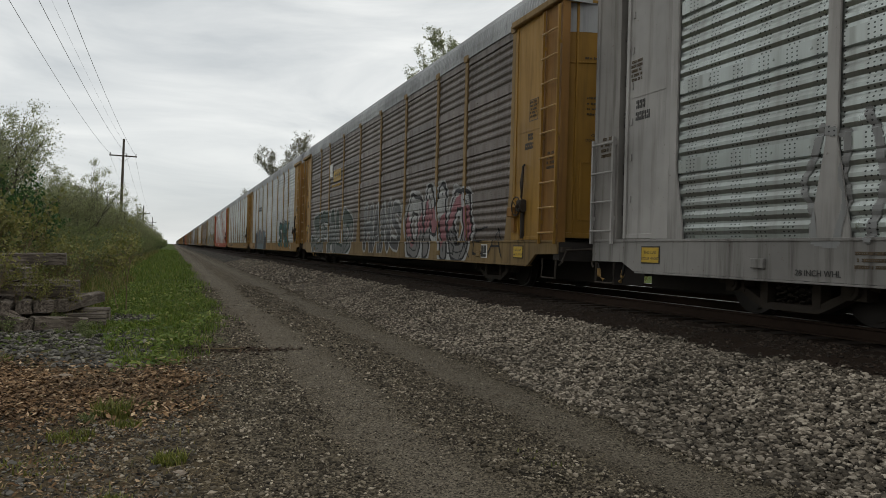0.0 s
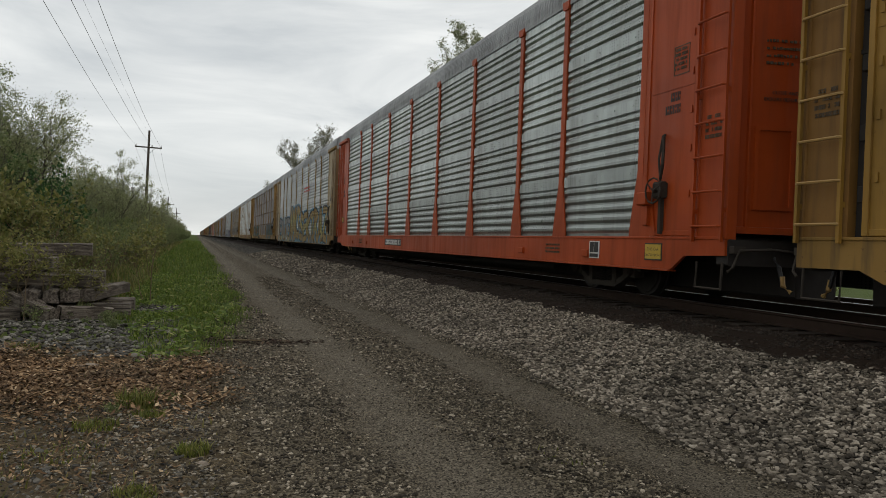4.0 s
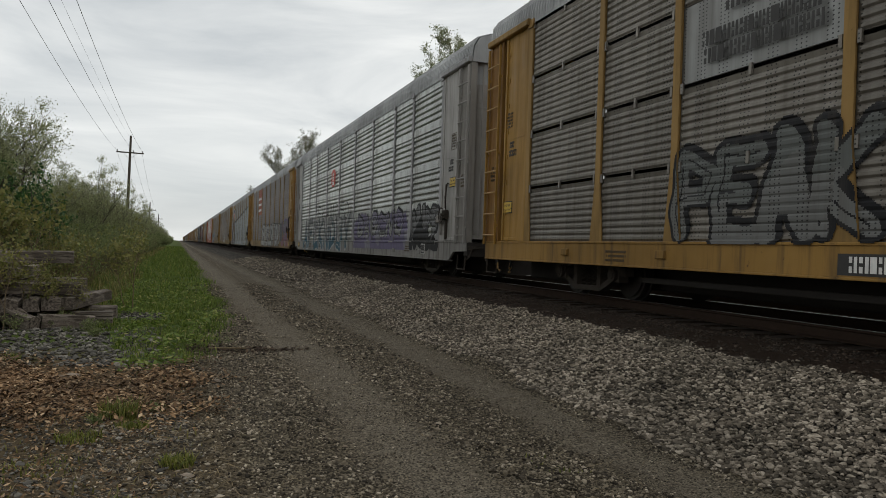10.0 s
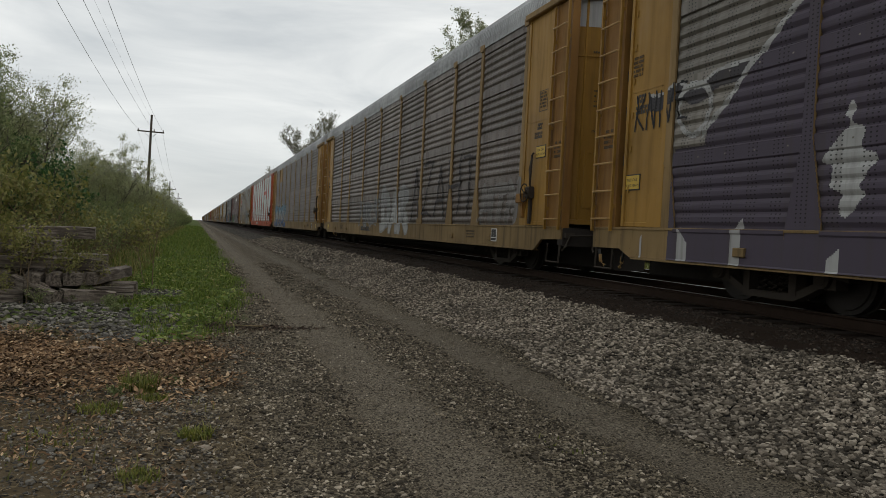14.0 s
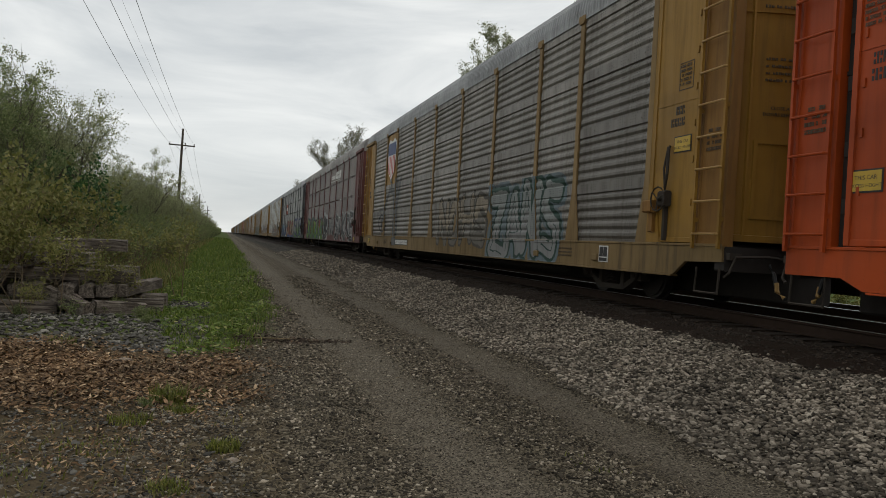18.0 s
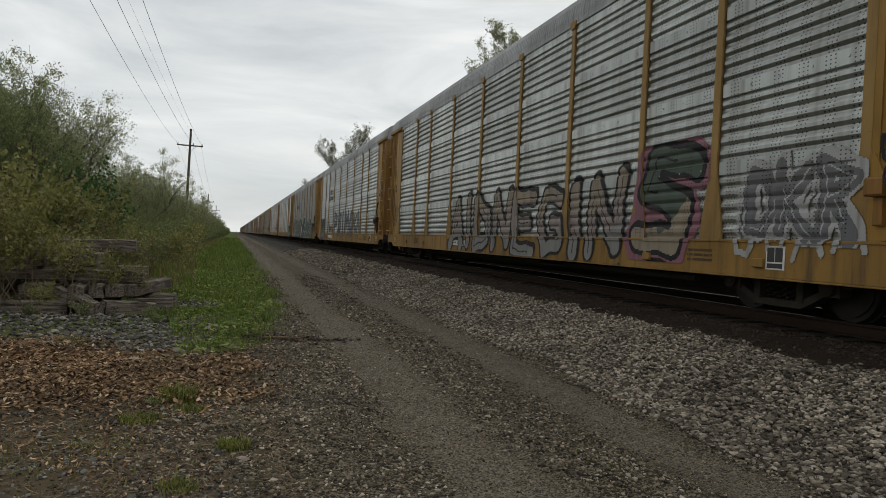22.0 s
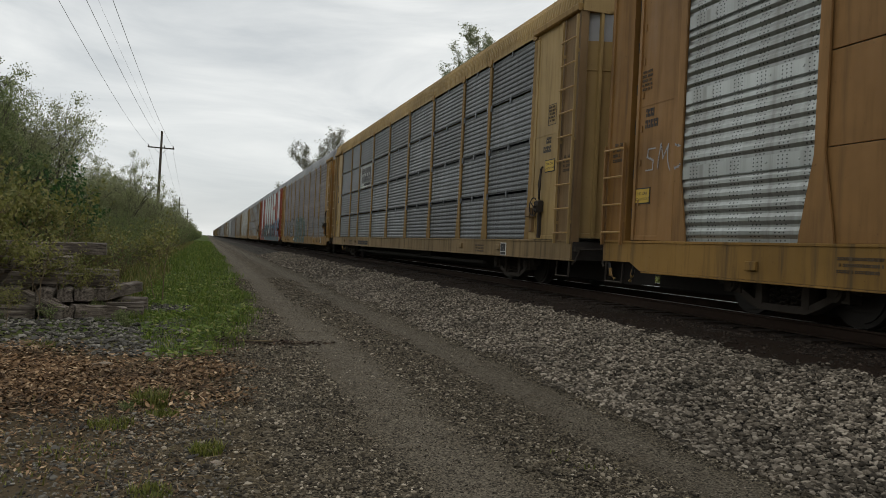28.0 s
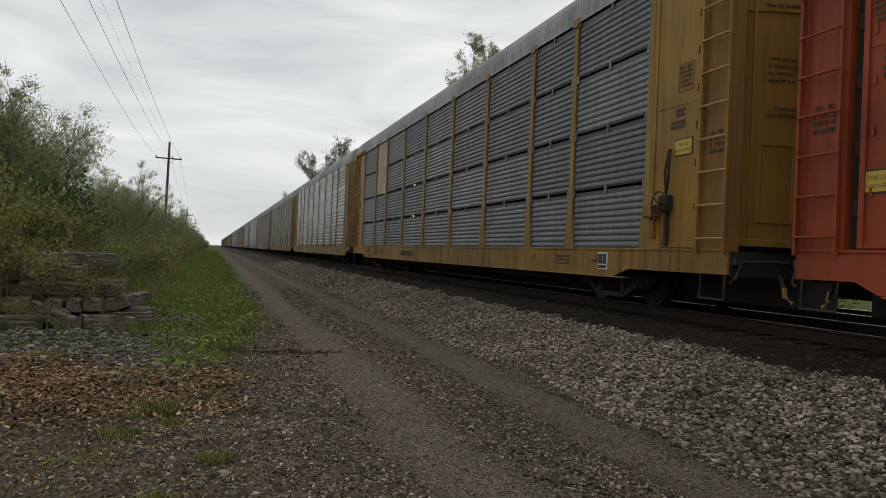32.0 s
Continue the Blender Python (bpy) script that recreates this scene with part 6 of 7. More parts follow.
x, y, s = spread((48000, 3.5, 6.0, 2.4, 12, 0.011, 0.033), (36000, 3.6, 6.0, 12, 26, 0.014, 0.034), (10500, 3.7, 6.3, 26, 60, 0.03, 0.06), (9000, 3.7, 6.3, -4, 2.4, 0.018, 0.044))
keep = (x > 3.62 + 0.8 * wave(y)) & ((x < 5.86 + 0.5 * wave(y * 3)) | ((rs.uniform(0, 1, len(x)) < 0.04) & (x < 6.1)))
stones("ballast_stones", "grey and pinkish crushed ballast stones on the bank", M["ballast"], x[keep], y[keep], s[keep], 0.42)
x, y, s = spread((52000, -0.6, 4.0, 3.0, 9, 0.005, 0.018), (34000, 0.2, 4.0, 9, 26, 0.007, 0.024), (1300, -0.6, 4.0, 3.0, 12, 0.016, 0.030), (14000, -4.5, 4.0, -3.0, 3.1, 0.008, 0.024))
rut = np.minimum(np.abs(x + 0.3 * wave(y, 0.5) - 1.62), np.abs(x + 0.3 * wave(y, 0.5) - 3.15))
keep = (rut > 0.3 + 0.1 * np.sin(x * 9 + y * 4)) | (rs.uniform(0, 1, len(x)) < 0.33)
s = np.where(rut < 0.3, s * 0.62, s)
stones("road_gravel", "dark grey gravel of the service road", M["gravel"], x[keep], y[keep], s[keep], 0.2, "gravel")
x, y, s = spread((4600, -5.5, -0.2, 8.9, 12.9, 0.02, 0.05), (330, -1.0, -0.2, 13.8, 15.4, 0.02, 0.045), (15000, -4.6, 0.2, 3.2, 7.0, 0.005, 0.018), (260, -4.0, 0.2, 3.2, 6.5, 0.016, 0.032))
keep = (y < 9.0) | (y > 9.2 + 0.5 * np.sin(x * 1.3))
stones("spoil_stones", "blue-grey broken stones beside the old ties", M["slate"], x[keep], y[keep], s[keep], 0.3)
x, y, s = spread((15000, 5.7, 7.2, 2.4, 26, 0.010, 0.026), (5000, 5.8, 7.2, 26, 70, 0.02, 0.04))
keep = (x > 5.8 + 0.3 * wave(y * 3)) & (np.sin(x * 6 + y) * np.sin(y * 3.3) > -0.5)
stones("fouled_ballast", "dark oily rust-brown ballast beside the rail", M["fouled"], x[keep], y[keep], s[keep], 0.15)
# one pale lump of stone in the litter
x, y = np.array([-0.95, 0.42, 0.1, 1.2]), np.array([8.15, 7.75, 4.7, 5.3])
stones("pale_stones", "pale rounded stones lying in the litter", pebbles("pale_stone", [(0.0, (0.22, 0.165, 0.11)), (1.0, (0.30, 0.25, 0.20))]), x, y, np.array([0.13, 0.06, 0.04, 0.03]), 0.4)


def flakes(name, label, mat, x, y, length, width, lift, category, tilt=0.5, droop=0.3):
    """Flat bent pieces: leaves, chips or straw."""
    n = len(x)
    a = rs.uniform(0, 2 * math.pi, n)
    d = np.stack([np.cos(a), np.sin(a), rs.uniform(-tilt, tilt, n)], 1)
    side = np.stack([-np.sin(a), np.cos(a), rs.uniform(-tilt, tilt, n)], 1)
    c = np.stack([x, y, ground_z(x, y) + lift], 1)
    l, w = length[:, None], width[:, None]
    up = np.array([0, 0, 1.0])
    k = rs.uniform(-droop, droop, n)[:, None] * l * up
    v = np.stack([c - d * l + k, c - d * l * 0.2 - side * w, c + d * l * 0.3 - side * w * 0.8, c + d * l + k, c + d * l * 0.3 + side * w * 0.8, c - d * l * 0.2 + side * w], 1)
    f = (np.array([(0, 1, 2, 5), (5, 2, 3, 4)])[None] + 6 * np.arange(n)[:, None, None]).reshape(-1, 4)
    ob = new(name, bulk_mesh(name, v.reshape(-1, 3), f, mat))
    return tagged(ob, label, category, "", "stuff")


n = 70000
x, y = strew(n, -4.6, 0.8, 5.6, 9.6)
mid = 7.45 + 0.25 * np.sin(x * 1.7) - 0.12 * x
keep = np.abs(y - mid) + rs.normal(0, 0.42, n) < 1.0 - 0.6 * np.clip(x, 0, 1) + 0.3 * np.sin(x * 3)
keep &= x < 0.1 + 0.22 * rs.normal(0, 1, n) + 0.15 * np.sin(y * 5)
x, y = x[keep], y[keep]
flakes("leaf_litter", "heap of dry brown leaves and bark chips", M["chips"], x, y, rs.uniform(0.010, 0.040, len(x)), rs.uniform(0.006, 0.016, len(x)), rs.uniform(0.0, 0.09, len(x)), "leaf litter")
x, y = strew(1100, 0.15, 1.75, 9.7, 10.7)
keep = np.abs(y - 10.15 - 0.05 * np.sin(x * 6)) + rs.normal(0, 0.1, len(x)) < 0.34 - 0.15 * x
x, y = x[keep], y[keep]
flakes("bark_crumbs", "dark brown bark crumbs scattered across the road", M["crumbs"], x, y, rs.uniform(0.012, 0.05, len(x)), rs.uniform(0.006, 0.02, len(x)), rs.uniform(0.005, 0.035, len(x)), "bark")
x, y = strew(9000, -4.6, 0.0, 3.0, 6.6)
keep = np.sin(x * 2.3 + 1.5 * np.sin(y * 1.7)) * np.sin(y * 2.1 + x) > -0.35
x, y = x[keep], y[keep]
flakes("mulch", "trampled brown mulch and bark between the stones", M["chips"], x, y, rs.uniform(0.008, 0.03, len(x)), rs.uniform(0.004, 0.01, len(x)), rs.uniform(0.0, 0.02, len(x)), "mulch")
x, y = strew(4600, -4.4, 0.4, 3.2, 7.5)
x3, y3 = strew(900, -4.4, 0.4, 7.5, 11.5)
x, y = np.append(x, x3), np.append(y, y3)
x2, y2 = strew(260, 0.2, 3.9, 3.3, 9)
x, y = np.append(x, x2), np.append(y, y2)
flakes("dead_straw", "scattered straw and dead stalks on the ground", M["straw"], x, y, rs.uniform(0.03, 0.12, len(x)), rs.uniform(0.0012, 0.003, len(x)), rs.uniform(0.005, 0.03, len(x)), "straw", 0.12, 0.15)


def blades(name, label, mat, x, y, height, width, category="grass"):
    """Bent blades of grass, three faces long."""
    n = len(x)
    a = rs.uniform(0, 2 * math.pi, n)
    lean = np.stack([np.cos(a), np.sin(a)], 1) * (rs.uniform(0.1, 0.8, n) * height)[:, None]
    side = np.stack([-np.sin(a), np.cos(a)], 1) * width[:, None]
    g = ground_z(x, y) - 0.01
    rows = []
    for u, k in ((0, 1.0), (0.55, 0.8), (1.0, 0.12)):
        cx, cy = x + lean[:, 0] * u * u, y + lean[:, 1] * u * u
        z = g + height * u * (1 - 0.15 * u)
        rows += [np.stack([cx - side[:, 0] * k, cy - side[:, 1] * k, z], 1), np.stack([cx + side[:, 0] * k, cy + side[:, 1] * k, z], 1)]
    v = np.stack(rows, 1)
    f = (np.array([(0, 1, 3, 2), (2, 3, 5, 4)])[None] + 6 * np.arange(n)[:, None, None]).reshape(-1, 4)
    ob = new(name, bulk_mesh(name, v.reshape(-1, 3), f, mat))
    return tagged(ob, label, category, "", "stuff")


# the green verge between road and brush
x, y, h = spread((34000, -1.5, 1.4, 8.0, 22, 0.03, 0.13), (15000, -2.6, 1.4, 22, 60, 0.07, 0.22), (9000, -2.8, 1.0, 60, 160, 0.10, 0.28))
edge = np.interp(y, [7.5, 9.4, 18, 60, 160], [0.25, 0.42, 0.95, 0.95, 0.5]) + 0.9 * wave(y, 0.6) + 0.12 * rs.normal(0, 1, len(y)) - 0.35 * np.clip((10 - y) / 2, 0, 1)
patchy = np.sin(x * 5 + np.sin(y * 3)) * np.sin(y * 2.6 + x * 2)
keep = (x < edge) & (rs.uniform(0, 1, len(x)) < np.clip((y - 8.3) / 2.2 + 0.5 * patchy, 0, 1)) & ((y > 12.2) | (x > -0.95 + 0.25 * (y - 8.4) * 0 + 0.4 * (12.2 - y) * 0.25)) & ~((x > -1.0) & (x < -0.25) & (y > 13.8) & (y < 15.3))
x, y, h = x[keep], y[keep], h[keep]
clump = 0.55 + 0.5 * np.sin(x * 3.3 + 2 * np.sin(y * 1.1)) * np.sin(y * 1.9 + x)
h = h * np.clip(0.5 + clump, 0.45, 1.7)
blades("verge_grass", "bright green spring grass along the road", M["grass"], x, y, h, 0.0045 + 0.00020 * y)
n = 7000
x, y = strew(n, -1.4, 1.2, 8.4, 26)
keep = (x < np.interp(y, [7.5, 9.4, 18, 60], [0.15, 0.32, 0.85, 0.85]) + 0.9 * wave(y, 0.6)) & (np.sin(x * 4.1 + y) * np.sin(y * 2.2 - x * 3) > -0.15) & ((y > 12.2) | (x > -0.95 + 0.1 * (12.2 - y)))
x, y = x[keep], y[keep]
flakes("clover_leaves", "broad leaves of clover and weeds in the verge", M["grass"], x, y, rs.uniform(0.02, 0.06, len(x)), rs.uniform(0.012, 0.03, len(x)), rs.uniform(0.01, 0.12, len(x)), "weeds", 0.5, 0.3)
x, y, h = spread((6500, -9, -1.2, 12.5, 30, 0.15, 0.5), (6000, -10, -1.8, 30, 120, 0.25, 0.6), (650, -3.6, 0.2, 4.0, 8.6, 0.03, 0.10))
blades("rough_grass", "yellowing rough grass under the brush", M["grass_dry"], x, y, h, 0.005 + 0.00022 * y)
tufts = [(0.04, 4.95, 0.11, 130, 0.09), (-0.40, 6.35, 0.15, 150, 0.20), (-0.28, 6.05, 0.12, 70, 0.10), (-1.75, 9.2, 0.16, 120, 0.12), (-0.25, 4.25, 0.12, 110, 0.07), (-0.62, 5.75, 0.16, 90, 0.09), (-0.75, 5.2, 0.26, 90, 0.05), (2.45, 4.35, 0.25, 60, 0.05), (-1.1, 4.7, 0.3, 70, 0.05)]
for tx, ty, r, n, tall in tufts:
    n = n * 2 if tx < 1 else n // 2
    a, d = rs.uniform(0, 2 * math.pi, n), r * np.sqrt(rs.uniform(0, 1, n))
    blades("grass_tuft", "small tuft of yellow-green grass in the gravel", M["tuft"], tx + d * np.cos(a), ty + d * np.sin(a), tall * rs.uniform(0.25, 1.1, n), np.full(n, 0.0055))


# ---------------------------------------------------------------- trees and brush
def limb_points(rng, base, way, length, bends=3):
    pts, d = [Vector(base)], Vector(way).normalized()
    for i in range(bends):
        d = (d + Vector((rng.uniform(-0.22, 0.22), rng.uniform(-0.22, 0.22), rng.uniform(-0.05, 0.16)))).normalized()
        pts.append(pts[-1] + d * (length / bends))
    return pts, d


def make_plant(name, label, category, seed, height, stems, spread_of, leaves, leaf_size, leaf_mat, bark="bark", girth=0.02, depth=3, cloud=0.35, low=0.25, fan=4, clumps=420):
    """A woody plant: tapered stems, limbs and twigs, and many small leaves about the twigs."""
    rng = random.Random(seed)
    root = thing(name, label, category)
    wood, tips = Shape(), []

    def grow(base, way, length, r, level):
        pts, d = limb_points(rng, base, way, length)
        wood.tube(pts, r, 6 if level == 0 else 4, r * 0.55)
        if level >= depth:
            tips.extend(pts[1:])
            return
        for i in range(fan):
            u = rng.uniform(low if level == 0 else 0.15, 1.0)
            p = pts[0].lerp(pts[1], u * 3) if u < 0.34 else (pts[1].lerp(pts[2], u * 3 - 1) if u < 0.67 else pts[2].lerp(pts[3], min(1, u * 3 - 2)))
            a = rng.uniform(0, 2 * math.pi)
            out = Vector((math.cos(a), math.sin(a), rng.uniform(0.15, 1.0))) * spread_of + d * rng.uniform(0.4, 0.9)
            grow(p, out, length * rng.uniform(0.42, 0.68), r * 0.5, level + 1)
        tips.append(pts[-1])

    for i in range(stems):
        a = 2 * math.pi * (i + rng.random()) / stems
        k = 0.0 if stems == 1 else rng.uniform(0.12, 0.55)
        grow((0.12 * k * math.cos(a), 0.12 * k * math.sin(a), -0.1), (k * math.cos(a), k * math.sin(a), 1), height * rng.uniform(0.5, 0.66), girth * height * rng.uniform(0.7, 1), 0)
    r2 = np.random.RandomState(seed)
    t = np.array([tuple(p) for p in tips])
    top = t[:, 2].max()
    scale = height / top
    part(*(("stem", wood.mesh("stem", M[bark]), root) if bark == "twig" else ("trunk", wood.mesh("trunk", M[bark]), root)), kind="stuff" if bark == "twig" else "")
    if leaves:
        # leaves gather in clumps about the twigs
        knots = t[r2.randint(0, len(t), clumps)] + r2.normal(0, cloud * height * 0.075, (clumps, 3))
        tight = cloud * height * 0.062 * r2.uniform(0.5, 1.2, clumps)
        pick = r2.randint(0, clumps, leaves)
        c = knots[pick] + r2.normal(0, 1, (leaves, 3)) * tight[pick][:, None]
        a, b = r2.normal(size=(leaves, 3)), r2.normal(size=(leaves, 3))
        a /= np.linalg.norm(a, axis=1)[:, None]
        b -= a * (a * b).sum(1)[:, None]
        b /= np.linalg.norm(b, axis=1)[:, None]
        s = leaf_size * r2.uniform(0.5, 1.3, (leaves, 1))
        v = np.stack([c - a * s, c - b * s * 0.5, c + a * s, c + b * s * 0.5], 1).reshape(-1, 3)
        part("crown", bulk_mesh("crown", v, np.arange(4 * leaves).reshape(-1, 4), M[leaf_mat]), root)
    for o in root.children:
        o.data.transform(Matrix.Scale(scale, 4))
    return root


def planted(proto, spots, group):
    """Copies of a plant at (x, y, height factor, turn); the first spot takes the plant itself."""
    for i, (x, y, s, a) in enumerate(spots):
        m = pose(x, y, float(ground_z(np.array(x), np.array(y))) - 0.04, 0, 0, a) @ Matrix.Diagonal((s * (0.9 + 0.2 * ((i * 7) % 5) / 4), s, s, 1))
        if i:
            copy_thing(proto, m)
        else:
            proto["group"] = group
            proto.matrix_basis = m


rv = random.Random(21)
spin = lambda: rv.uniform(0, 360)
tree_a = make_plant("young_tree", "slender young tree with sparse olive spring leaves", "tree", 3, 5.0, 6, 0.66, 60000, 0.031, "leaf_olive", fan=5, depth=3, cloud=0.33, clumps=900, girth=0.013)
tree_b = make_plant("willow_shrub", "tall rounded shrub with fine grey-green leaves", "shrub", 8, 5.0, 8, 0.68, 60000, 0.030, "leaf_grey", girth=0.009, fan=5, depth=3, cloud=0.36, clumps=900, low=0.1)
tree_c = make_plant("leafy_shrub", "rounded shrub with olive leaves", "shrub", 14, 2.4, 8, 0.9, 22000, 0.024, "leaf_olive", girth=0.010, fan=5, depth=2, cloud=0.5, low=0.05)
tree_d = make_plant("dead_brush", "thin brown brush with few leaves", "brush", 19, 1.7, 16, 0.55, 900, 0.03, "leaf_olive", "twig", 0.006, 2, 0.6, 0.2, 3)
tree_e = make_plant("sapling", "thin sapling with fresh yellow-green leaves", "sapling", 25, 1.6, 2, 0.8, 850, 0.034, "leaf_fresh", "twig", 0.007, 2, 0.45, 0.15, 4)
tree_f = make_plant("dark_shrub", "dense dark green evergreen shrub", "shrub", 31, 2.6, 8, 0.7, 6500, 0.04, "leaf_dark", girth=0.01, fan=4, depth=2, cloud=0.55, low=0.05)
tree_g = make_plant("tall_tree", "tall tree with thin new leaves behind the tracks", "tree", 37, 16.0, 1, 0.95, 80000, 0.050, "leaf_pale", girth=0.008, fan=6, depth=3, cloud=0.11, clumps=2600, low=0.35)
tree_h = make_plant("bare_tree", "tall twiggy tree with sparse buds behind the tracks", "tree", 43, 16.0, 1, 0.85, 26000, 0.09, "leaf_bud", "dark_bark", girth=0.012, fan=5, depth=4, cloud=0.16, clumps=2600, low=0.4)

spots_a = [(-5.0, 17.2, 0.95, 20), (-6.4, 18.4, 1.02, 80), (-7.6, 16.0, 1.0, 200), (-6.2, 21.2, 1.18, 140), (-7.3, 22.0, 1.2, 300), (-5.3, 33.0, 0.82, 40)]
spots_b = [(-5.0, 22.3, 1.04, 15), (-6.0, 23.2, 1.12, 75), (-5.5, 25.8, 1.0, 10), (-6.6, 27.5, 1.1, 90), (-5.0, 29.5, 0.80, 200), (-7.6, 25, 1.2, 50), (-4.2, 37.5, 0.92, 30), (-5.6, 41, 1.05, 130), (-9, 30, 1.2, 70), (-9.4, 20, 1.1, 10)]
spots_c = [(-3.6, 22.0, 0.9, 0), (-3.0, 25.0, 0.8, 60), (-3.2, 28.5, 0.95, 120), (-2.9, 32.5, 0.85, 200), (-3.4, 35.5, 1.0, 10), (-4.6, 15.2, 0.85, 50), (-6.2, 14.6, 1.0, 90), (-5.2, 20.0, 1.1, 140), (-7.4, 13.0, 1.0, 30)]
yy = 44.0
while yy < 330:
    s = rv.uniform(0.88, 1.08)
    spots_b.append((-3.9 - rv.uniform(0, 0.9) - yy * 0.004, yy, s * 0.92, spin()))
    spots_a.append((-6.0 - rv.uniform(0, 1.5), yy + 1.5, s, spin())) if rv.random() < 0.6 else spots_b.append((-6.3 - rv.uniform(0, 1.5), yy + 1.2, s, spin()))
    spots_c.append((-2.9 - rv.uniform(-0.2, 0.5), yy + 0.8, rv.uniform(0.8, 1.15), spin()))
    yy += 3.2 + yy * 0.02
planted(tree_a, spots_a, "trees of the brushy bank")
planted(tree_b, spots_b, "shrubs of the brushy bank")
planted(tree_c, spots_c, "shrubs of the brushy bank")
planted(tree_d, [(-2.0 - rv.uniform(0, 1.1) - 0.3 * (i % 3), 15.2 + i * 0.95 + rv.uniform(-0.3, 0.3), rv.uniform(0.8, 1.25), spin()) for i in range(26)] + [(-2.4 - rv.uniform(0, 0.6), 41 + i * 3.0, rv.uniform(1.0, 1.4), spin()) for i in range(16)], "brown brush of the bank")
planted(tree_e, [(-3.3, 11.6, 1.25, 20), (-4.1, 12.2, 1.3, 90), (-2.75, 11.9, 0.8, 160), (-4.8, 11.8, 1.45, 230), (-2.2, 12.6, 0.6, 300), (-1.65, 12.7, 0.5, 10), (-2.5, 10.9, 0.35, 40),
                 (-5.3, 13.0, 1.7, 120), (-0.85, 16.2, 0.95, 70), (-1.9, 15.9, 0.9, 210), (-3.6, 15.4, 1.35, 250), (-4.4, 14.9, 1.5, 100), (-4.4, 12.9, 1.2, 10), (-3.7, 11.9, 1.2, 33), (-2.35, 12.0, 0.75, 60), (-3.3, 11.8, 0.95, 15), (-2.9, 12.2, 0.9, 200), (-2.6, 15.1, 1.2, 45), (-3.0, 14.8, 1.3, 145)], "saplings round the old ties")
planted(make_plant("low_weeds", "low leafy weeds at the foot of the old ties", "weeds", 61, 0.55, 9, 0.9, 900, 0.022, "leaf_olive", "twig", 0.008, 2, 0.7, 0.1, 3), [(-1.6 - 0.36 * i + rv.uniform(-0.1, 0.1), 12.75 + rv.uniform(-0.25, 0.35), rv.uniform(0.45, 0.85), spin()) for i in range(11)] + [(-0.7 - rv.uniform(0, 0.8), 11.6 + 0.5 * i, rv.uniform(0.5, 0.9), spin()) for i in range(6)] + [(-0.55 + 0.2 * i, 6.15 + 0.25 * i, 0.42, 50 * i) for i in range(3)] + [(-1.5 - 0.33 * i, 11.95 + 0.25 * (i % 2), 0.45 + 0.25 * (i % 3), 70 * i) for i in range(12)], "weeds round the old ties")
planted(tree_f, [(-3.85, 19.8, 1.12, 0), (-4.6, 20.2, 1.0, 100)], "dark shrubs of the bank")
planted(tree_g, [(21.3, 47.5, 1.12, 40), (24.4, 48.5, 1.06, 150)], "trees behind the tracks")
planted(tree_h, [(18.4, 134, 1.22, 10), (21.4, 140, 1.17, 140)], "trees behind the tracks")
# low growth on the far side of the tracks, seen beneath the cars
shrub_far = make_plant("trackside_shrub", "low green shrub on the far side of the tracks", "shrub", 52, 1.5, 7, 0.9, 1700, 0.06, "leaf_fresh", girth=0.01, fan=3, depth=2, cloud=0.7, low=0.05)
planted(shrub_far, [(17.0 + rv.uniform(0, 2.5), -4 + i * 2.6, rv.uniform(0.7, 1.3), spin()) for i in range(34)], "shrubs on the far side of the tracks")


def far_woods():
    """The woods where the track meets the horizon."""
    n = 5000
    side = np.where(rs.uniform(0, 1, n) < 0.5, -1, 1)
    x = np.where(side < 0, rs.uniform(-60, -6, n), rs.uniform(18, 90, n))
    y = rs.uniform(420, 950, n)
    h = np.interp(np.abs(x), [0, 12, 40, 90], [3.0, 6.0, 9.0, 10.0]) * (0.8 + 0.3 * np.sin(x * 0.7) * np.sin(y * 0.05))
    z = h * rs.uniform(0, 1, n) ** 0.7
    c = np.stack([x, y, z], 1)[:, None] + rs.normal(0, 0.9, (n, 4, 3))
    ob = new("far_woods", bulk_mesh("far_woods", c.reshape(-1, 3), np.arange(4 * n).reshape(-1, 4), M["leaf_grey"]))
    tagged(ob, "distant grey-green woods at the end of the track", "woods", "", "stuff")


far_woods()


# ---------------------------------------------------------------- poles and wires
def utility_pole(x, y, top, lean=0.0):
    base = float(ground_z(np.array(x), np.array(y)))
    p = thing("utility_pole", "weathered wooden utility pole with one crossarm", "utility pole", "poles along the line", m=pose(x, y, base, 0, lean, 0))
    h = top - base
    part("shaft", Shape().tube([(0, 0, -0.3), (0, 0, h * 0.5), (0, 0, h)], 0.17, 10, 0.10).mesh("shaft", M["wood"]), p)
    z = h - 1.68
    part("crossarm", Shape().box(-1.24, 1.24, -0.16, -0.06, z - 0.06, z + 0.06, 0.01).mesh("crossarm", M["wood"]), p)
    for s in (-1, 1):
        part("brace", Shape().tube([(s * 0.62, -0.14, z - 0.05), (s * 0.05, -0.12, z - 0.62)], 0.018, 6).mesh("brace", M["wire"]), p)
    for x0 in (-1.15, 0.32, 1.15):
        part("insulator", Shape().tube([(x0, -0.11, z + 0.06), (x0, -0.11, z + 0.14), (x0, -0.11, z + 0.145), (x0, -0.11, z + 0.27)], 0.05, 8, 0.03).mesh("insulator", M["porcelain"]), p)
    return Vector((x, y, base + z + 0.27))


tops = [utility_pole(-4.05, -14, 11.4), utility_pole(-4.83, 78, 11.55, 0.7), utility_pole(-5.9, 168, 9.35), utility_pole(-6.35, 258, 9.9)]


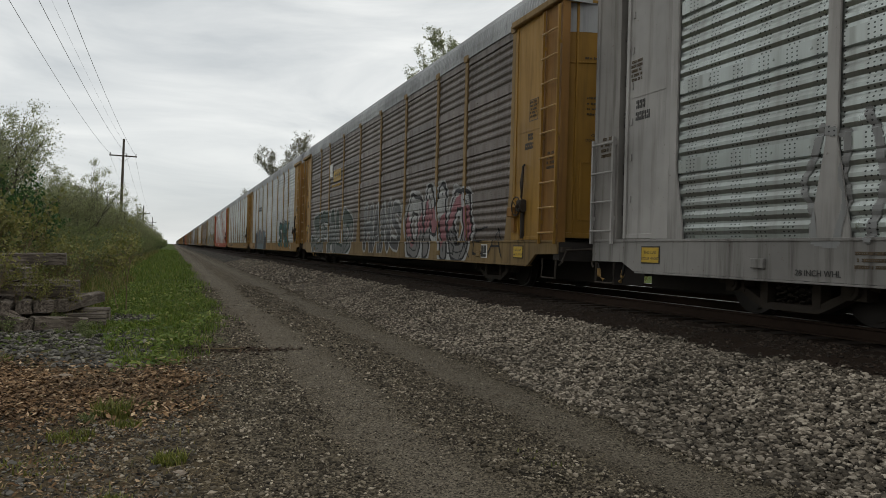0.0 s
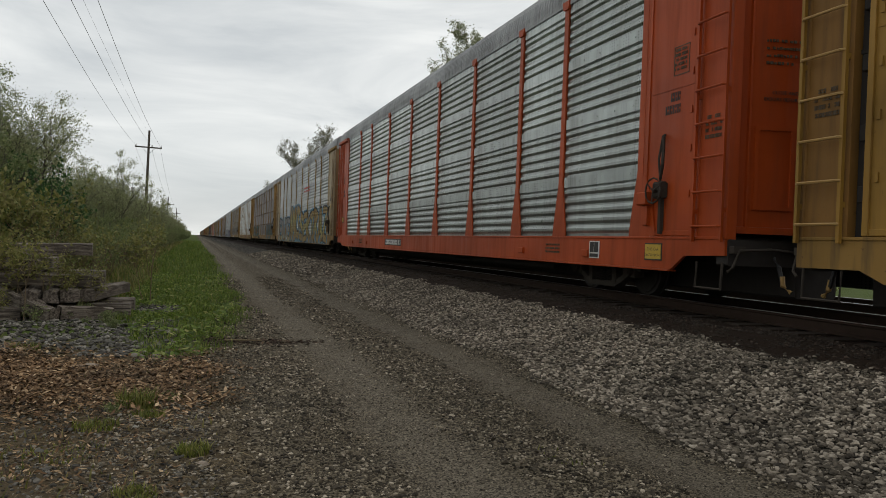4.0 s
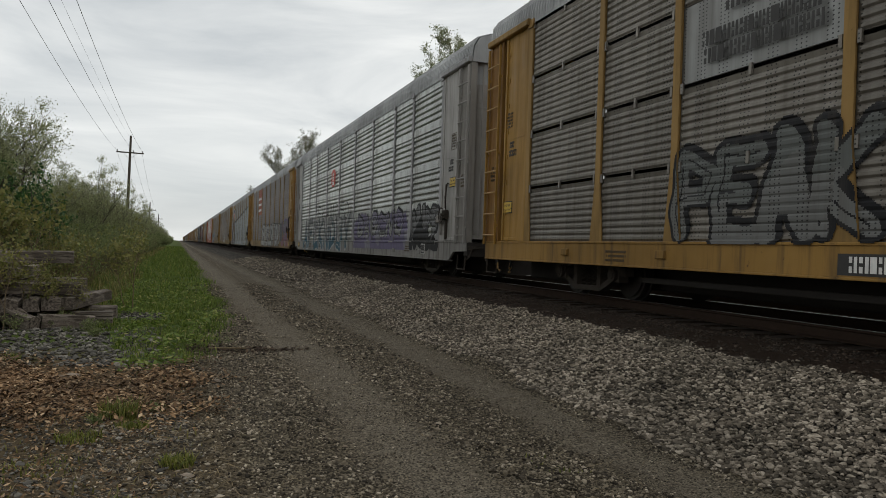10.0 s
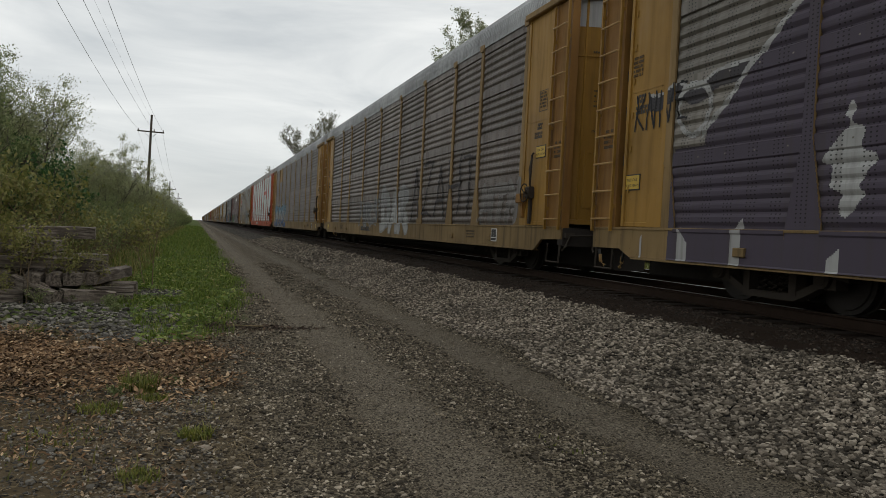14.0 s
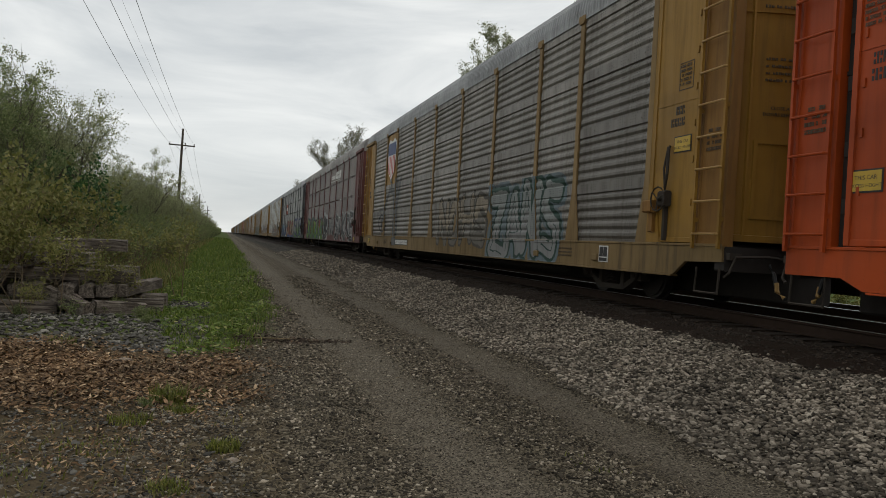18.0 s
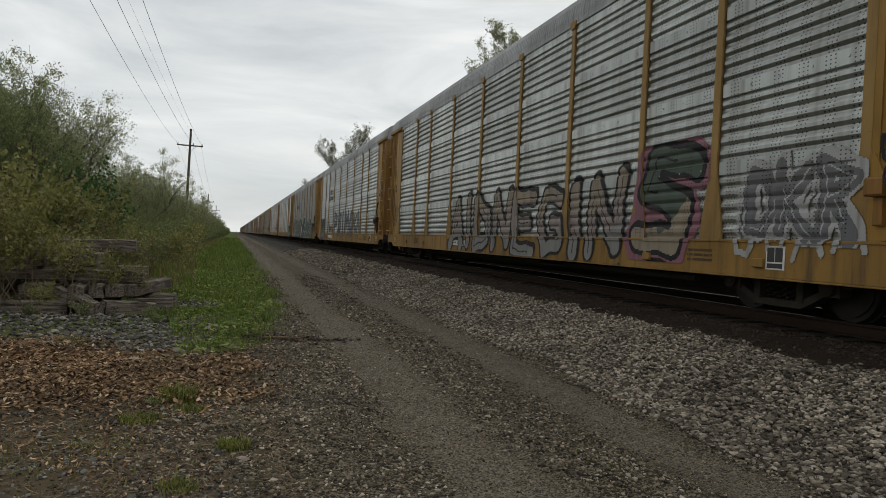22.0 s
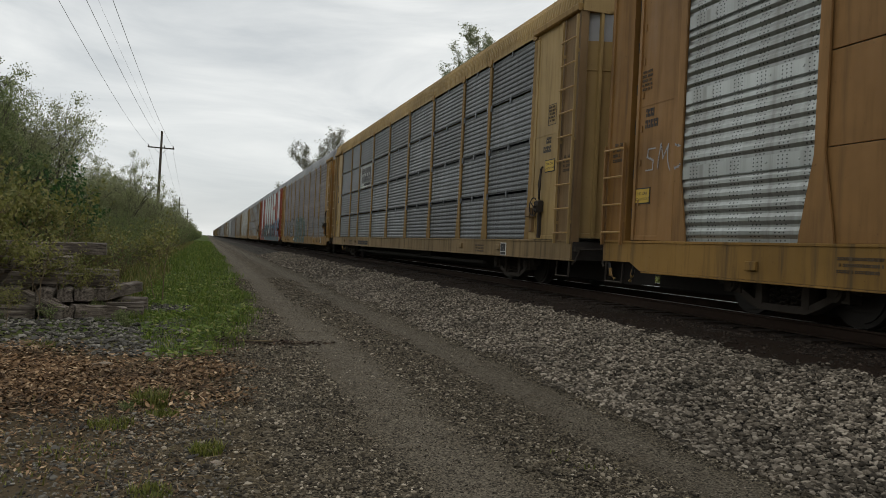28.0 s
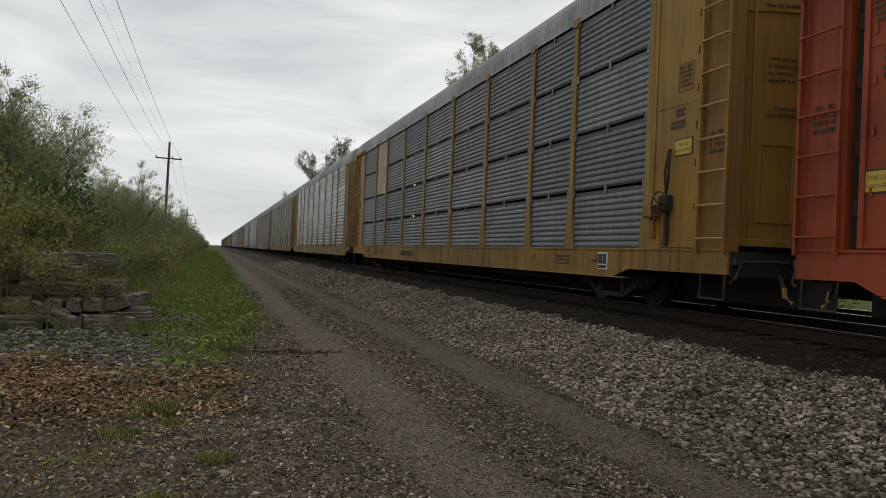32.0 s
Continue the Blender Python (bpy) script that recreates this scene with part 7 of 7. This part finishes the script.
def wire(a, b, sag, r):
    pts = []
    for i in range(25):
        u = i / 24
        p = a.lerp(b, u)
        p.z -= sag * 4 * u * (1 - u)
        pts.append(p)
    ob = new("power_wire", Shape().tube(pts, r, 5).mesh("power_wire", M["wire"]))
    tagged(ob, "thin sagging overhead power wire", "wire", "wires of the pole line")


for x0, first in ((-1.15, -0.1), (0.32, 0.32), (1.15, 1.15)):
    for i in range(3):
        wire(tops[i] + Vector((x0 if i else first, -0.11, 0)), tops[i + 1] + Vector((x0, -0.11, 0)), 1.2 if i == 0 else 0.9, 0.0095)
wire(tops[0] + Vector((0.0, 0, 1.3)), tops[1] + Vector((0, 0, 1.3)), 1.0, 0.0045)


# ---------------------------------------------------------------- pile of old ties
def old_ties():
    rng = random.Random(4)
    # x of the middle, y, height of the underside, turn, half length, tilt
    spots = [(-2.3, 12.85, 0.02, 3, 1.35, 0), (-2.35, 13.75, 0.02, -3, 1.4, 0), (-4.7, 12.95, 0.02, -4, 1.1, 0), (-4.8, 13.7, 0.02, 5, 1.1, 0)]
    # the second layer lies across, its sawn ends towards the road
    spots += [(-3.42, 13.55, 0.245, 84, 1.25, 0), (-3.08, 13.62, 0.245, 93, 1.25, 0), (-2.74, 13.45, 0.245, 88, 1.25, 0), (-2.42, 13.30, 0.245, 97, 1.2, 0), (-2.08, 13.50, 0.245, 91, 1.25, 0), (-1.72, 13.62, 0.245, 86, 1.25, 0), (-1.42, 13.75, 0.245, 80, 1.1, 0),
              (-4.4, 13.5, 0.245, 95, 1.25, 0), (-4.9, 13.4, 0.245, 86, 1.2, 0), (-5.4, 13.5, 0.245, 91, 1.2, 0)]
    spots += [(-2.66, 12.86, 0.475, 4, 1.24, 0), (-2.85, 13.30, 0.475, -5, 1.27, 0), (-2.7, 13.85, 0.475, 2, 1.25, 0), (-5.1, 13.2, 0.475, -6, 1.2, 0), (-5.2, 13.7, 0.475, 4, 1.2, 0)]
    spots += [(-3.62, 13.35, 0.70, 80, 1.1, 0), (-3.0, 13.42, 0.70, 96, 1.0, 0), (-2.35, 13.5, 0.70, 87, 0.95, 0), (-5.4, 13.4, 0.70, 88, 1.1, 0), (-4.9, 13.4, 0.70, 97, 1.1, 0)]
    spots += [(-2.84, 13.05, 0.93, 5, 1.27, -1.2), (-3.3, 13.6, 0.925, -7, 1.25, 0), (-5.2, 13.3, 0.925, 4, 1.2, 0)]
    # loose pieces fallen at the foot
    spots += [(-2.28, 12.22, 0.10, -38, 0.42, 14), (-3.3, 12.1, 0.0, 12, 0.9, 0), (-1.55, 12.35, 0.0, 28, 0.4, 4)]
    for i, (x, y, z, a, l, tilt) in enumerate(spots):
        h, w = rng.uniform(0.195, 0.222), rng.uniform(0.23, 0.27)
        s = Shape()
        # sawn beam with checked, uneven faces
        n = 9
        ring = lambda u: [(-w / 2 + rng.uniform(0, 0.03), rng.uniform(0, 0.015)), (w / 2 - rng.uniform(0, 0.03), rng.uniform(0, 0.015)), (w / 2 - rng.uniform(0, 0.045), h - rng.uniform(0, 0.05)),
                          (w * 0.15, h - rng.uniform(0, 0.012)), (w * 0.1, h - 0.03 - rng.uniform(0, 0.04)), (w * 0.05, h - rng.uniform(0, 0.012)), (-w / 2 + rng.uniform(0, 0.045), h - rng.uniform(0, 0.05))]
        v, f = [], []
        for j in range(n):
            u = -l + 2 * l * j / (n - 1)
            v += [(u, p, q) for p, q in ring(u)]
        m = 7
        for j in range(n - 1):
            f += [(j * m + c, j * m + (c + 1) % m, (j + 1) * m + (c + 1) % m, (j + 1) * m + c) for c in range(m)]
        f += [tuple(range(m - 1, -1, -1)), tuple((n - 1) * m + c for c in range(m))]
        s.add(v, f)
        ob = new("old_railway_tie", s.mesh("old_railway_tie", M["old_tie"]))
        ob.matrix_basis = pose(x, y, float(ground_z(np.array(x), np.array(y))) * 0 + 0.06 + z, 0, tilt, a + rng.uniform(-2, 2))
        tagged(ob, "weathered grey wooden railway tie in an overgrown pile", "railway tie", "pile of old ties")


old_ties()


def fallen_stick():
    ob = new("fallen_stick", Shape().tube([(0.42, 10.16, 0.03), (0.62, 10.12, 0.035), (0.9, 10.1, 0.03)], 0.014, 6, 0.008).mesh("fallen_stick", M["straw"]))
    tagged(ob, "pale dry stick lying at the edge of the road", "stick")


fallen_stick()


# ---------------------------------------------------------------- what moves
def motions():
    for k, car in CARS:
        walk(car, [(t, pose(TRACK_X, CAR_PITCH * k + FIRST_Y - SPEED * t + d, RAIL_Z)) for t, d in DRIFT])


motions()
